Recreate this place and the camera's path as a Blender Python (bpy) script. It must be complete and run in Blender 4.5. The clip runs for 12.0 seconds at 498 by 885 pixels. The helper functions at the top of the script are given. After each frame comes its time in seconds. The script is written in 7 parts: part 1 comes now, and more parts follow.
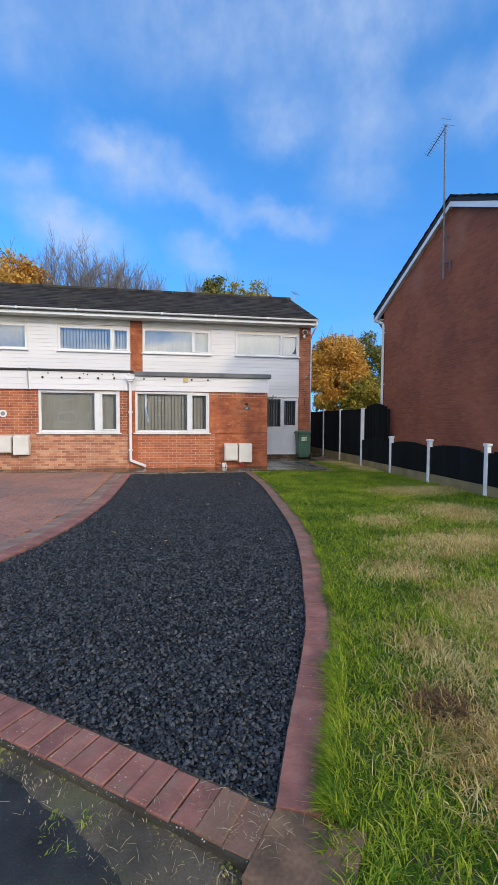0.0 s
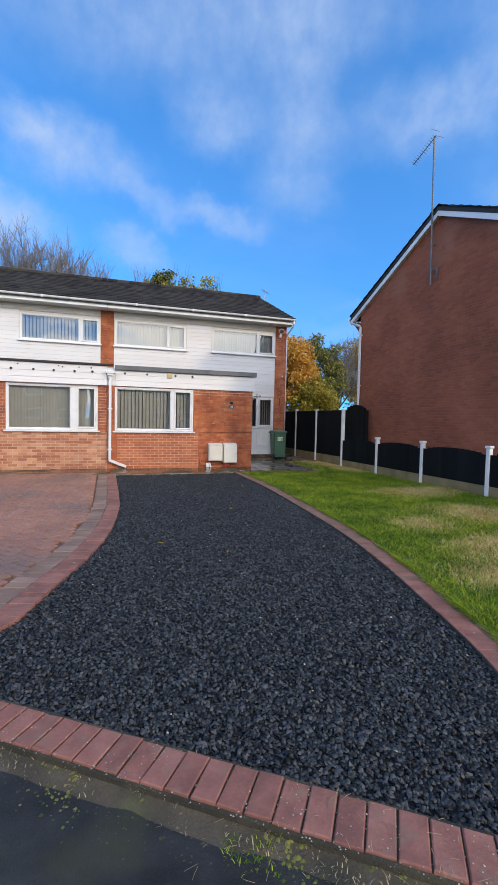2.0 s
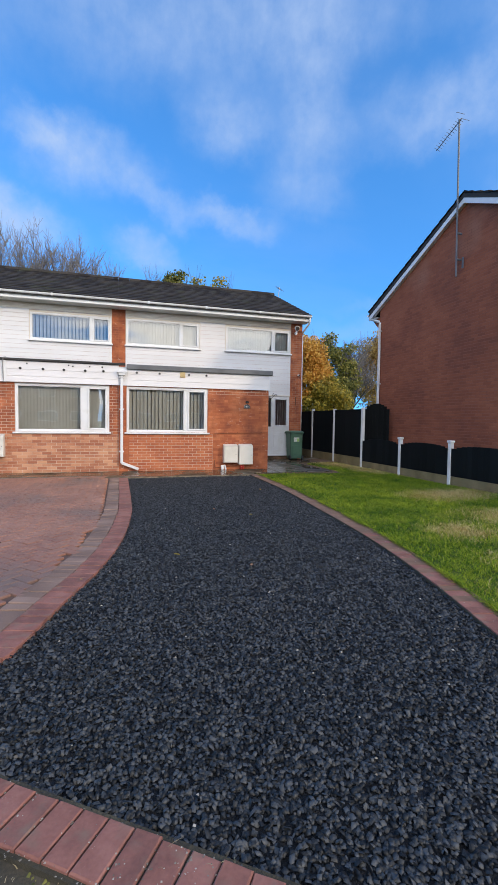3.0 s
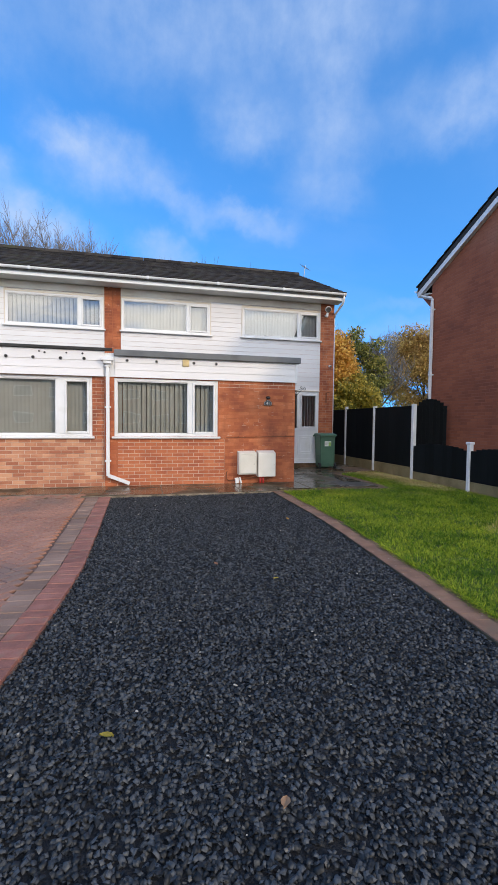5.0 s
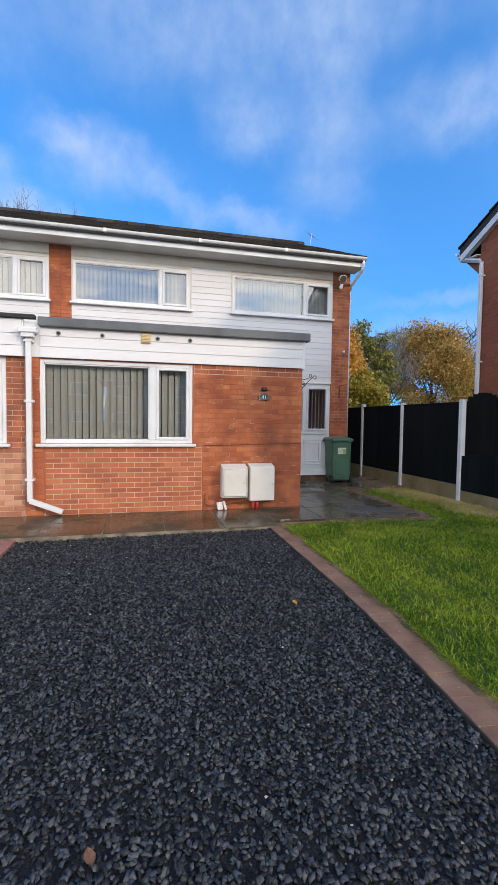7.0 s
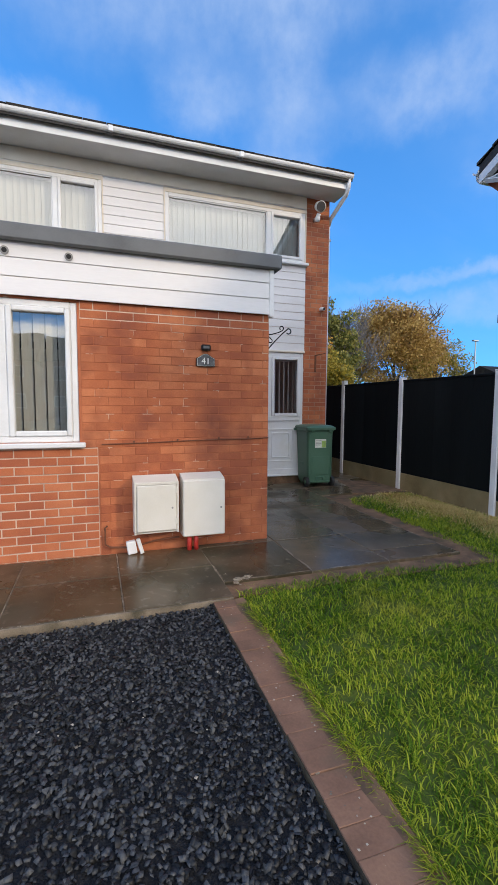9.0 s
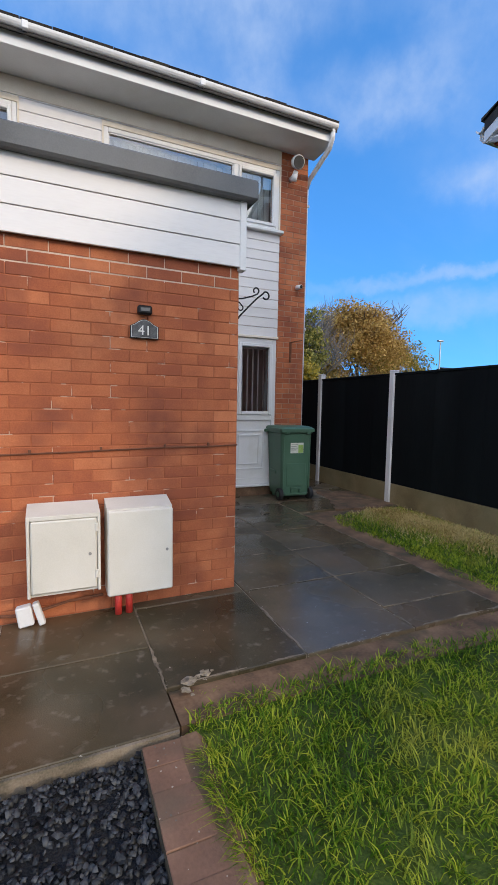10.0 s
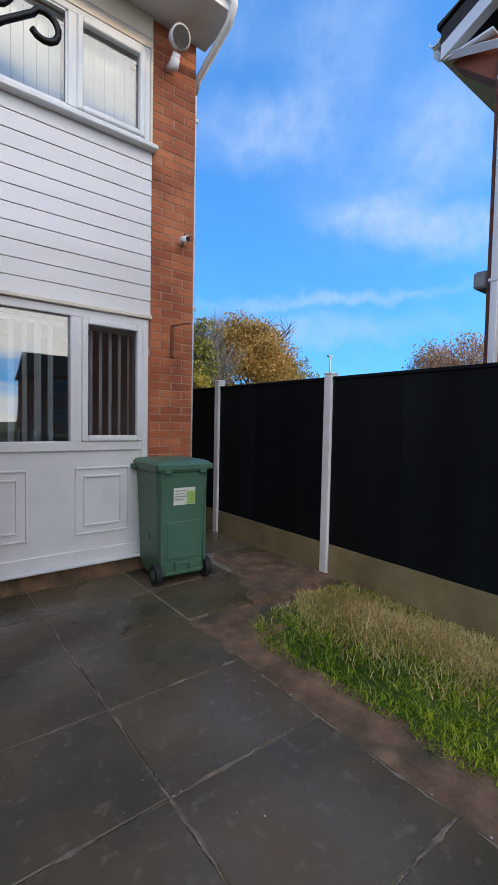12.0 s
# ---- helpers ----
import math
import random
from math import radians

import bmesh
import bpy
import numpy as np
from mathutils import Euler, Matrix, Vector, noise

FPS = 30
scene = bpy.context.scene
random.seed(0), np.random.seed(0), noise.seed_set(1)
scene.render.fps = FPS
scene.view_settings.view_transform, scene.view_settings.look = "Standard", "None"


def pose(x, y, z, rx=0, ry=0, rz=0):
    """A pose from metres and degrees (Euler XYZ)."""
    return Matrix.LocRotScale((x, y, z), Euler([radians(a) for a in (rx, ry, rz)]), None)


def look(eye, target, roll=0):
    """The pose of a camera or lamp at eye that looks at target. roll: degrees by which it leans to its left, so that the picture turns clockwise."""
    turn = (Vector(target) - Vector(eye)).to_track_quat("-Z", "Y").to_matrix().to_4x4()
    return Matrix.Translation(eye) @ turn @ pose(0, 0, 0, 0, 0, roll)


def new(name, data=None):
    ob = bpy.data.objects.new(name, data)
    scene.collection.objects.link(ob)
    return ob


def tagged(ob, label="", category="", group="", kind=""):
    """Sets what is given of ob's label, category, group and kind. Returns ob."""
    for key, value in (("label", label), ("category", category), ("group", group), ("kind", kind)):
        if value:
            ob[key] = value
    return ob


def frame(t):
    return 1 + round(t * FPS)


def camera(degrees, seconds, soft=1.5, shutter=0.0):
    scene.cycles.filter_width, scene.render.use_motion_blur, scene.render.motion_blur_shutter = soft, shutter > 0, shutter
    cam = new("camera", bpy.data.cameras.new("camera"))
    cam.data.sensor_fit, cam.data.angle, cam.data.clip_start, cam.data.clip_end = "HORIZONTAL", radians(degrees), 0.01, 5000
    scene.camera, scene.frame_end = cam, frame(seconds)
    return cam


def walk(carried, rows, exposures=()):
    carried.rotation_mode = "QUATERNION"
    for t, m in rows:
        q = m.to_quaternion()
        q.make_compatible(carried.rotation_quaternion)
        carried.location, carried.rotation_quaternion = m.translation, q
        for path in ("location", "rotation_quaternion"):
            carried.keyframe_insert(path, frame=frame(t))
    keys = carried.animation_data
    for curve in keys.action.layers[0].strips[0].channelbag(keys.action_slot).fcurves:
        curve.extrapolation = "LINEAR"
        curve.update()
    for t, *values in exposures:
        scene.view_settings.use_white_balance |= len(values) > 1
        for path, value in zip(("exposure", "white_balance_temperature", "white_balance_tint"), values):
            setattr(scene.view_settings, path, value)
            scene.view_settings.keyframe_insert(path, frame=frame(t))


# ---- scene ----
cam = camera(58.7, 12.0, soft=1.5)
METRES, EYE, TILT, LEAN, TURN = 14.22, 1.35, 0.0, 0.0, -9.6
ROWS = [
    (0.0, 0.0, 0.0, 0.0, 0.02, -2.87, -0.33),
    (0.5, -0.032, 0.0107, -0.0002, -3.15, -2.87, -0.41),
    (1.0, -0.0607, 0.0221, -0.0009, -5.54, -2.92, -0.68),
    (1.5, -0.0857, 0.029, -0.0007, -7.18, -3.03, -1.12),
    (2.0, -0.1018, 0.0327, -0.0004, -8.31, -2.92, -1.24),
    (2.5, -0.1069, 0.0389, -0.0015, -7.89, -2.82, -1.02),
    (3.0, -0.1061, 0.0678, -0.0027, -6.83, -2.79, -0.81),
    (5.0, -0.0861, 0.2527, -0.0031, -4.23, -2.73, -0.58),
    (5.5, -0.0792, 0.3024, -0.0024, -4.09, -2.72, -0.61),
    (6.0, -0.0719, 0.352, -0.0016, -4.09, -2.74, -0.63),
    (6.5, -0.0652, 0.4019, -0.001, -4.09, -2.79, -0.66),
    (8.5, -0.0338, 0.5996, -0.0026, -7.09, -3.57, -0.67),
    (9.0, -0.0251, 0.6472, -0.0036, -9.36, -4.76, -0.38),
    (9.5, -0.0176, 0.6945, -0.0045, -11.81, -5.07, -0.62),
    (10.0, -0.0088, 0.7401, -0.0063, -14.18, -4.85, -1.05),
    (10.5, 0.0007, 0.7809, -0.0064, -17.54, -4.41, -1.44),
    (11.0, 0.0133, 0.8223, -0.0064, -22.77, -3.73, -1.75),
    (11.5, 0.0296, 0.8583, -0.0060, -29.03, -3.03, -1.80),
    (12.0, 0.0525, 0.8990, -0.0024, -28.26, -2.75, -1.16),
]
walk(cam, [(t, pose(0, 0, EYE, TILT, LEAN, TURN) @ pose(METRES * x, METRES * y, METRES * z, 90 + pitch, roll, yaw)) for t, x, y, z, yaw, pitch, roll in ROWS],
     exposures=((0.0, 0.55), (3.0, 0.57), (5.0, 0.60), (6.5, 0.62), (8.5, 0.60), (10.0, 0.60), (11.0, 0.70), (12.0, 0.76)))

# ---- light ----
SUN_EL, SUN_AZ = radians(22), radians(142)  # azimuth from +y, clockwise
world = bpy.data.worlds.new("sky")
scene.world = world
world.use_nodes = True
wn, wl = world.node_tree.nodes, world.node_tree.links
wn.clear()


def wnode(kind, **kw):
    n = wn.new(kind)
    for k, v in kw.items():
        n.inputs[k].default_value = v
    return n


w_out = wnode("ShaderNodeOutputWorld")
w_bg = wnode("ShaderNodeBackground", Strength=0.16)
w_sky = wnode("ShaderNodeTexSky")
w_sky.sky_type = "NISHITA"
w_sky.sun_disc = False
w_sky.sun_elevation = SUN_EL
w_sky.sun_rotation = SUN_AZ
w_sky.air_density, w_sky.dust_density, w_sky.ozone_density = 1.0, 0.4, 2.0
w_tc = wnode("ShaderNodeTexCoord")
w_sep = wnode("ShaderNodeSeparateXYZ")
w_z = wnode("ShaderNodeMath")
w_z.operation = "MAXIMUM"
w_z.inputs[1].default_value = 0.0
w_za = wnode("ShaderNodeMath")
w_za.operation = "ADD"
w_za.inputs[1].default_value = 0.5
w_dx = wnode("ShaderNodeMath")
w_dx.operation = "DIVIDE"
w_dy = wnode("ShaderNodeMath")
w_dy.operation = "DIVIDE"
w_cmb = wnode("ShaderNodeCombineXYZ")
w_map = wnode("ShaderNodeMapping")
w_map.inputs["Rotation"].default_value = (0, 0, radians(12))
w_map.inputs["Scale"].default_value = (0.8, 1.7, 1)
w_map.inputs["Location"].default_value = (2.3, 0.7, 0.4)
w_n1 = wnode("ShaderNodeTexNoise", Scale=3.6, Detail=5.0, Roughness=0.5, Distortion=0.3)
w_r1 = wn.new("ShaderNodeValToRGB")
w_r1.color_ramp.elements[0].position, w_r1.color_ramp.elements[1].position = 0.44, 0.70
w_r1.color_ramp.interpolation = "EASE"
w_tint = wn.new("ShaderNodeMix")
w_tint.data_type, w_tint.blend_type = "RGBA", "MULTIPLY"
w_tint.inputs[0].default_value = 1.0
w_tint.inputs[7].default_value = (0.45, 1.06, 1.56, 1)
w_mix = wn.new("ShaderNodeMix")
w_mix.data_type = "RGBA"
w_cloud = wn.new("ShaderNodeMix")  # bluish thin cloud ahead, thicker warm white cloud towards the sun
w_cloud.data_type = "RGBA"
w_cloud.inputs[6].default_value, w_cloud.inputs[7].default_value = (2.1, 2.75, 4.0, 1), (11.9, 11.6, 11.2, 1)
w_back = wn.new("ShaderNodeMapRange")
w_back.inputs["From Min"].default_value, w_back.inputs["From Max"].default_value = 0.25, -0.6
w_thick = wnode("ShaderNodeMath")
w_thick.operation = "MULTIPLY_ADD"
w_thick.inputs[1].default_value = 0.13
w_cover = wnode("ShaderNodeMath")
w_cover.operation = "MULTIPLY_ADD"
w_cover.inputs[1].default_value = 0.34
w_alpha = wnode("ShaderNodeMath")
w_alpha.operation = "MULTIPLY"
wl.new(w_tc.outputs["Generated"], w_sep.inputs[0])
w_lift = wnode("ShaderNodeVectorMath")  # a clear, dry horizon: the sky's colour from a little higher up
w_lift.operation = "ADD"
w_lift.inputs[1].default_value = (0, 0, 0.2)
w_norm = wnode("ShaderNodeVectorMath")
w_norm.operation = "NORMALIZE"
wl.new(w_tc.outputs["Generated"], w_lift.inputs[0])
wl.new(w_lift.outputs[0], w_norm.inputs[0])
wl.new(w_norm.outputs[0], w_sky.inputs["Vector"])
wl.new(w_sep.outputs["Z"], w_z.inputs[0])
wl.new(w_z.outputs[0], w_za.inputs[0])
for d, ax in ((w_dx, "X"), (w_dy, "Y")):
    wl.new(w_sep.outputs[ax], d.inputs[0])
    wl.new(w_za.outputs[0], d.inputs[1])
wl.new(w_dx.outputs[0], w_cmb.inputs[0])
wl.new(w_dy.outputs[0], w_cmb.inputs[1])
wl.new(w_cmb.outputs[0], w_map.inputs["Vector"])
wl.new(w_map.outputs[0], w_n1.inputs["Vector"])
wl.new(w_sep.outputs["Y"], w_back.inputs["Value"])
wl.new(w_back.outputs[0], w_thick.inputs[0])
wl.new(w_n1.outputs["Fac"], w_thick.inputs[2])
wl.new(w_thick.outputs[0], w_r1.inputs["Fac"])
wl.new(w_back.outputs[0], w_cover.inputs[0])
w_cover.inputs[2].default_value = 0.62
wl.new(w_r1.outputs["Color"], w_alpha.inputs[0])
wl.new(w_cover.outputs[0], w_alpha.inputs[1])
w_az = wnode("ShaderNodeMath")  # degrees from +y, clockwise, and degrees above the horizon
w_az.operation = "ARCTAN2"
wl.new(w_sep.outputs["X"], w_az.inputs[0])
wl.new(w_sep.outputs["Y"], w_az.inputs[1])
w_el = wnode("ShaderNodeMath")
w_el.operation = "ARCSINE"
wl.new(w_sep.outputs["Z"], w_el.inputs[0])
w_dir = wnode("ShaderNodeCombineXYZ")
wl.new(w_az.outputs[0], w_dir.inputs[0])
wl.new(w_el.outputs[0], w_dir.inputs[1])
w_deg = wnode("ShaderNodeVectorMath")
w_deg.operation = "SCALE"
w_deg.inputs["Scale"].default_value = 180 / math.pi
wl.new(w_dir.outputs[0], w_deg.inputs[0])
w_warp = wnode("ShaderNodeTexNoise", Scale=0.16, Detail=6.0, Roughness=0.62)
wl.new(w_deg.outputs[0], w_warp.inputs["Vector"])
w_off = wnode("ShaderNodeVectorMath")
w_off.operation = "MULTIPLY_ADD"
w_off.inputs[1].default_value = (7, 6, 0)
w_off.inputs[2].default_value = (-3.5, -3.0, 0)
wl.new(w_warp.outputs["Color"], w_off.inputs[0])
w_pos = wnode("ShaderNodeVectorMath")
w_pos.operation = "ADD"
wl.new(w_deg.outputs[0], w_pos.inputs[0])
wl.new(w_off.outputs[0], w_pos.inputs[1])
BANKS = []


def bank(az, el, a, b, turn, dense):
    """A soft drift of cloud about one direction of the sky."""
    m = wnode("ShaderNodeMapping")
    m.vector_type = "TEXTURE"
    m.inputs["Location"].default_value = (az, el, 0)
    m.inputs["Rotation"].default_value = (0, 0, radians(turn))
    m.inputs["Scale"].default_value = (a, b, 1)
    wl.new(w_pos.outputs[0], m.inputs["Vector"])
    d = wnode("ShaderNodeVectorMath")
    d.operation = "LENGTH"
    wl.new(m.outputs[0], d.inputs[0])
    r = wn.new("ShaderNodeMapRange")
    r.interpolation_type = "SMOOTHSTEP"
    r.inputs["From Min"].default_value, r.inputs["From Max"].default_value = 1.35, 0.1
    r.inputs["To Min"].default_value, r.inputs["To Max"].default_value = 0.0, dense
    wl.new(d.outputs["Value"], r.inputs["Value"])
    BANKS.append(r.outputs[0])


# bright wisps low ahead
bank(-3.5, 28.2, 9, 3.4, -8, 0.62)
bank(-9, 30.2, 4, 2.2, -15, 0.4)
bank(-12, 21.8, 7, 3.2, -12, 0.85)
bank(-17, 26, 4, 1.8, 0, 0.45)
bank(5.5, 24.6, 4.0, 2.2, -28, 0.55)
bank(13.5, 24.2, 7, 1.8, -14, 0.5)
bank(3.5, 20.2, 4.5, 2.0, -10, 0.55)
# veils and soft heaps higher up
bank(4, 40, 22, 6, 0, 0.42)
bank(-18, 36.5, 7, 4, -20, 0.34)
bank(13.5, 32.8, 6, 3.2, 0, 0.52)
bank(24, 33.6, 5.5, 6.5, 0, 0.5)
bank(35, 32.2, 7, 3.8, 5, 0.34)
bank(23, 26.5, 6, 3.2, 0, 0.3)
bank(27, 41, 16, 4, 0, 0.34)
# over the fence
bank(41.5, 32, 6.5, 3.2, 10, 0.36)
bank(48, 39, 9, 6, 30, 0.34)
bank(54, 23.2, 9, 2.6, -6, 0.6)
bank(64, 21, 7, 2.8, 0, 0.6)
bank(61, 31, 8, 6, 20, 0.4)
bank(47, 15.1, 18, 0.9, 2, 0.42)
bank(44, 11.6, 20, 2.0, 0, 0.4)
bank(53, 29, 14, 9, 0, 0.2)
bank_sum = BANKS[0]
for bank_out in BANKS[1:]:
    w_add = wnode("ShaderNodeMath")
    w_add.operation = "ADD"
    wl.new(bank_sum, w_add.inputs[0])
    wl.new(bank_out, w_add.inputs[1])
    bank_sum = w_add.outputs[0]
w_fine = wnode("ShaderNodeTexNoise", Scale=0.3, Detail=6.0, Roughness=0.6)  # streaks inside the drifts
wl.new(w_deg.outputs[0], w_fine.inputs["Vector"])
w_fr = wn.new("ShaderNodeMapRange")
w_fr.inputs["From Min"].default_value, w_fr.inputs["From Max"].default_value = 0.3, 0.7
w_fr.inputs["To Min"].default_value, w_fr.inputs["To Max"].default_value = 0.5, 1.1
wl.new(w_fine.outputs["Fac"], w_fr.inputs["Value"])
w_ahead = wnode("ShaderNodeMath")
w_ahead.operation = "MULTIPLY"
wl.new(bank_sum, w_ahead.inputs[0])
wl.new(w_fr.outputs[0], w_ahead.inputs[1])
w_behind = wnode("ShaderNodeMath")
w_behind.operation = "MULTIPLY"
wl.new(w_alpha.outputs[0], w_behind.inputs[0])
w_bk = wnode("ShaderNodeMath")
w_bk.operation = "MULTIPLY_ADD"
w_bk.inputs[1].default_value, w_bk.inputs[2].default_value = 0.9, 0.1
wl.new(w_back.outputs[0], w_bk.inputs[0])
wl.new(w_bk.outputs[0], w_behind.inputs[1])
w_total = wnode("ShaderNodeMath")
w_total.operation = "ADD"
w_total.use_clamp = True
wl.new(w_ahead.outputs[0], w_total.inputs[0])
wl.new(w_behind.outputs[0], w_total.inputs[1])
wl.new(w_total.outputs[0], w_mix.inputs[0])
wl.new(w_back.outputs[0], w_cloud.inputs[0])
wl.new(w_cloud.outputs[2], w_mix.inputs[7])
wl.new(w_sky.outputs["Color"], w_tint.inputs[6])
wl.new(w_tint.outputs[2], w_mix.inputs[6])
wl.new(w_mix.outputs[2], w_bg.inputs["Color"])
wl.new(w_bg.outputs[0], w_out.inputs["Surface"])

sun = new("sun", bpy.data.lights.new("sun", "SUN"))
sun.data.energy, sun.data.angle, sun.data.color = 0.95, radians(3), (1.0, 0.77, 0.50)
sun_to = Vector((math.sin(SUN_AZ) * math.cos(SUN_EL), math.cos(SUN_AZ) * math.cos(SUN_EL), math.sin(SUN_EL)))
sun.matrix_world = look((0, -20, 30), Vector((0, -20, 30)) - sun_to)


# ---- materials ----
def mat(name, base, dark=None, light=None, rough=0.7, metal=0.0, scale=6.0, fine=90.0, bump=0.15, bump_dist=0.004, vary=0.0, rough_var=0.1,
        spec=0.5, dirt=None, dirt_scale=1.3, dirt_lo=0.52, dirt_hi=0.72, translucent=0.0, stretch=(1, 1, 1)):
    """A surface with large stains, fine grain, relief, and (vary) a tone of its own for each piece."""
    m = bpy.data.materials.new(name)
    m.use_nodes = True
    n, l = m.node_tree.nodes, m.node_tree.links
    b = n["Principled BSDF"]
    dark = dark or tuple(c * 0.72 for c in base)
    light = light or tuple(min(1, c * 1.22) for c in base)
    tc = n.new("ShaderNodeTexCoord")
    geo = n.new("ShaderNodeNewGeometry")
    mp = n.new("ShaderNodeMapping")
    mp.inputs["Scale"].default_value = stretch
    l.new(geo.outputs["Position"], mp.inputs["Vector"])
    big = n.new("ShaderNodeTexNoise")
    big.inputs["Scale"].default_value, big.inputs["Detail"].default_value = scale, 4
    small = n.new("ShaderNodeTexNoise")
    small.inputs["Scale"].default_value, small.inputs["Detail"].default_value = fine, 3
    l.new(mp.outputs[0], big.inputs["Vector"])
    l.new(mp.outputs[0], small.inputs["Vector"])
    ramp = n.new("ShaderNodeValToRGB")
    e = ramp.color_ramp.elements
    e[0].position, e[0].color = 0.28, (*dark, 1)
    e[1].position, e[1].color = 0.75, (*light, 1)
    mid = ramp.color_ramp.elements.new(0.5)
    mid.color = (*base, 1)
    add = n.new("ShaderNodeMath")
    add.operation = "MULTIPLY_ADD"
    add.inputs[1].default_value, add.inputs[2].default_value = 0.35, -0.175
    l.new(small.outputs["Fac"], add.inputs[0])
    s = n.new("ShaderNodeMath")
    s.operation = "ADD"
    l.new(big.outputs["Fac"], s.inputs[0])
    l.new(add.outputs[0], s.inputs[1])
    fac = s.outputs[0]
    if vary:
        oi = n.new("ShaderNodeObjectInfo")
        r = n.new("ShaderNodeMath")
        r.operation = "ADD"
        l.new(oi.outputs["Random"], r.inputs[0])
        l.new(geo.outputs["Random Per Island"], r.inputs[1])
        fr = n.new("ShaderNodeMath")
        fr.operation = "FRACT"
        l.new(r.outputs[0], fr.inputs[0])
        v = n.new("ShaderNodeMath")
        v.operation = "MULTIPLY_ADD"
        v.inputs[1].default_value, v.inputs[2].default_value = vary, -vary / 2
        l.new(fr.outputs[0], v.inputs[0])
        s2 = n.new("ShaderNodeMath")
        s2.operation = "ADD"
        l.new(fac, s2.inputs[0])
        l.new(v.outputs[0], s2.inputs[1])
        fac = s2.outputs[0]
    l.new(fac, ramp.inputs["Fac"])
    col = ramp.outputs["Color"]
    if dirt:
        dn = n.new("ShaderNodeTexNoise")
        dn.inputs["Scale"].default_value, dn.inputs["Detail"].default_value = dirt_scale, 6
        l.new(geo.outputs["Position"], dn.inputs["Vector"])
        dr = n.new("ShaderNodeValToRGB")
        dr.color_ramp.elements[0].position, dr.color_ramp.elements[1].position = dirt_lo, dirt_hi
        l.new(dn.outputs["Fac"], dr.inputs["Fac"])
        mx = n.new("ShaderNodeMix")
        mx.data_type = "RGBA"
        mx.inputs[7].default_value = (*dirt, 1)
        l.new(dr.outputs["Color"], mx.inputs[0])
        l.new(col, mx.inputs[6])
        col = mx.outputs[2]
    l.new(col, b.inputs["Base Color"])
    rm = n.new("ShaderNodeMath")
    rm.operation = "MULTIPLY_ADD"
    rm.inputs[1].default_value, rm.inputs[2].default_value = rough_var * 2, rough - rough_var
    l.new(big.outputs["Fac"], rm.inputs[0])
    l.new(rm.outputs[0], b.inputs["Roughness"])
    b.inputs["Metallic"].default_value = metal
    b.inputs["Specular IOR Level"].default_value = spec
    if bump:
        bp = n.new("ShaderNodeBump")
        bp.inputs["Strength"].default_value, bp.inputs["Distance"].default_value = bump, bump_dist
        l.new(small.outputs["Fac"], bp.inputs["Height"])
        l.new(bp.outputs[0], b.inputs["Normal"])
    if translucent:
        tr = n.new("ShaderNodeBsdfTranslucent")
        l.new(col, tr.inputs["Color"])
        ms = n.new("ShaderNodeMixShader")
        ms.inputs[0].default_value = translucent
        l.new(b.outputs[0], ms.inputs[1])
        l.new(tr.outputs[0], ms.inputs[2])
        l.new(ms.outputs[0], n["Material Output"].inputs["Surface"])
    return m


def glass_mat(name, tint=(0.9, 0.95, 0.95), ior=1.52, coat=0.2):
    """A double-glazed pane: clear, with a mirror-like gloss that grows at grazing angles."""
    m = bpy.data.materials.new(name)
    m.use_nodes = True
    n, l = m.node_tree.nodes, m.node_tree.links
    n.remove(n["Principled BSDF"])
    tr = n.new("ShaderNodeBsdfTransparent")
    tr.inputs["Color"].default_value = (*tint, 1)
    gl = n.new("ShaderNodeBsdfGlossy")
    gl.inputs["Roughness"].default_value = 0.015
    gl.inputs["Color"].default_value = (1, 1, 1, 1)
    fr = n.new("ShaderNodeFresnel")
    fr.inputs["IOR"].default_value = ior
    sc = n.new("ShaderNodeMath")
    sc.operation = "MULTIPLY_ADD"
    sc.inputs[1].default_value, sc.inputs[2].default_value = 1.6, coat
    sc.use_clamp = True
    nz = n.new("ShaderNodeTexNoise")
    nz.inputs["Scale"].default_value, nz.inputs["Detail"].default_value = 1.7, 1
    bp = n.new("ShaderNodeBump")
    bp.inputs["Strength"].default_value, bp.inputs["Distance"].default_value = 0.12, 0.02
    geo = n.new("ShaderNodeNewGeometry")
    l.new(geo.outputs["Position"], nz.inputs["Vector"])
    l.new(nz.outputs["Fac"], bp.inputs["Height"])
    l.new(bp.outputs[0], gl.inputs["Normal"])
    l.new(fr.outputs[0], sc.inputs[0])
    ms = n.new("ShaderNodeMixShader")
    l.new(sc.outputs[0], ms.inputs[0])
    l.new(tr.outputs[0], ms.inputs[1])
    l.new(gl.outputs[0], ms.inputs[2])
    l.new(ms.outputs[0], n["Material Output"].inputs["Surface"])
    return m


# Darker than the next brick: wash, and the right panel's shade in the colour.
M_brick = mat("washed shaded red brick", (0.43, 0.126, 0.049), (0.31, 0.082, 0.035), (0.55, 0.188, 0.08), rough=0.85, scale=2.6, fine=130, bump=0.4, vary=0.3,
              dirt=(0.20, 0.055, 0.03), dirt_scale=2.4, dirt_lo=0.48, dirt_hi=0.72)
# The same brick in its sunlit tone, for the panel under the window.
M_brick_o = mat("sunlit orange red brick", (0.46, 0.135, 0.055), (0.36, 0.10, 0.045), (0.55, 0.19, 0.085), rough=0.85, scale=2.2, fine=130, bump=0.35, vary=0.3)
M_brick_t = mat("pale mixed brick", (0.47, 0.20, 0.11), (0.36, 0.13, 0.07), (0.60, 0.31, 0.18), rough=0.88, scale=2.0, fine=120, bump=0.35, vary=0.55)
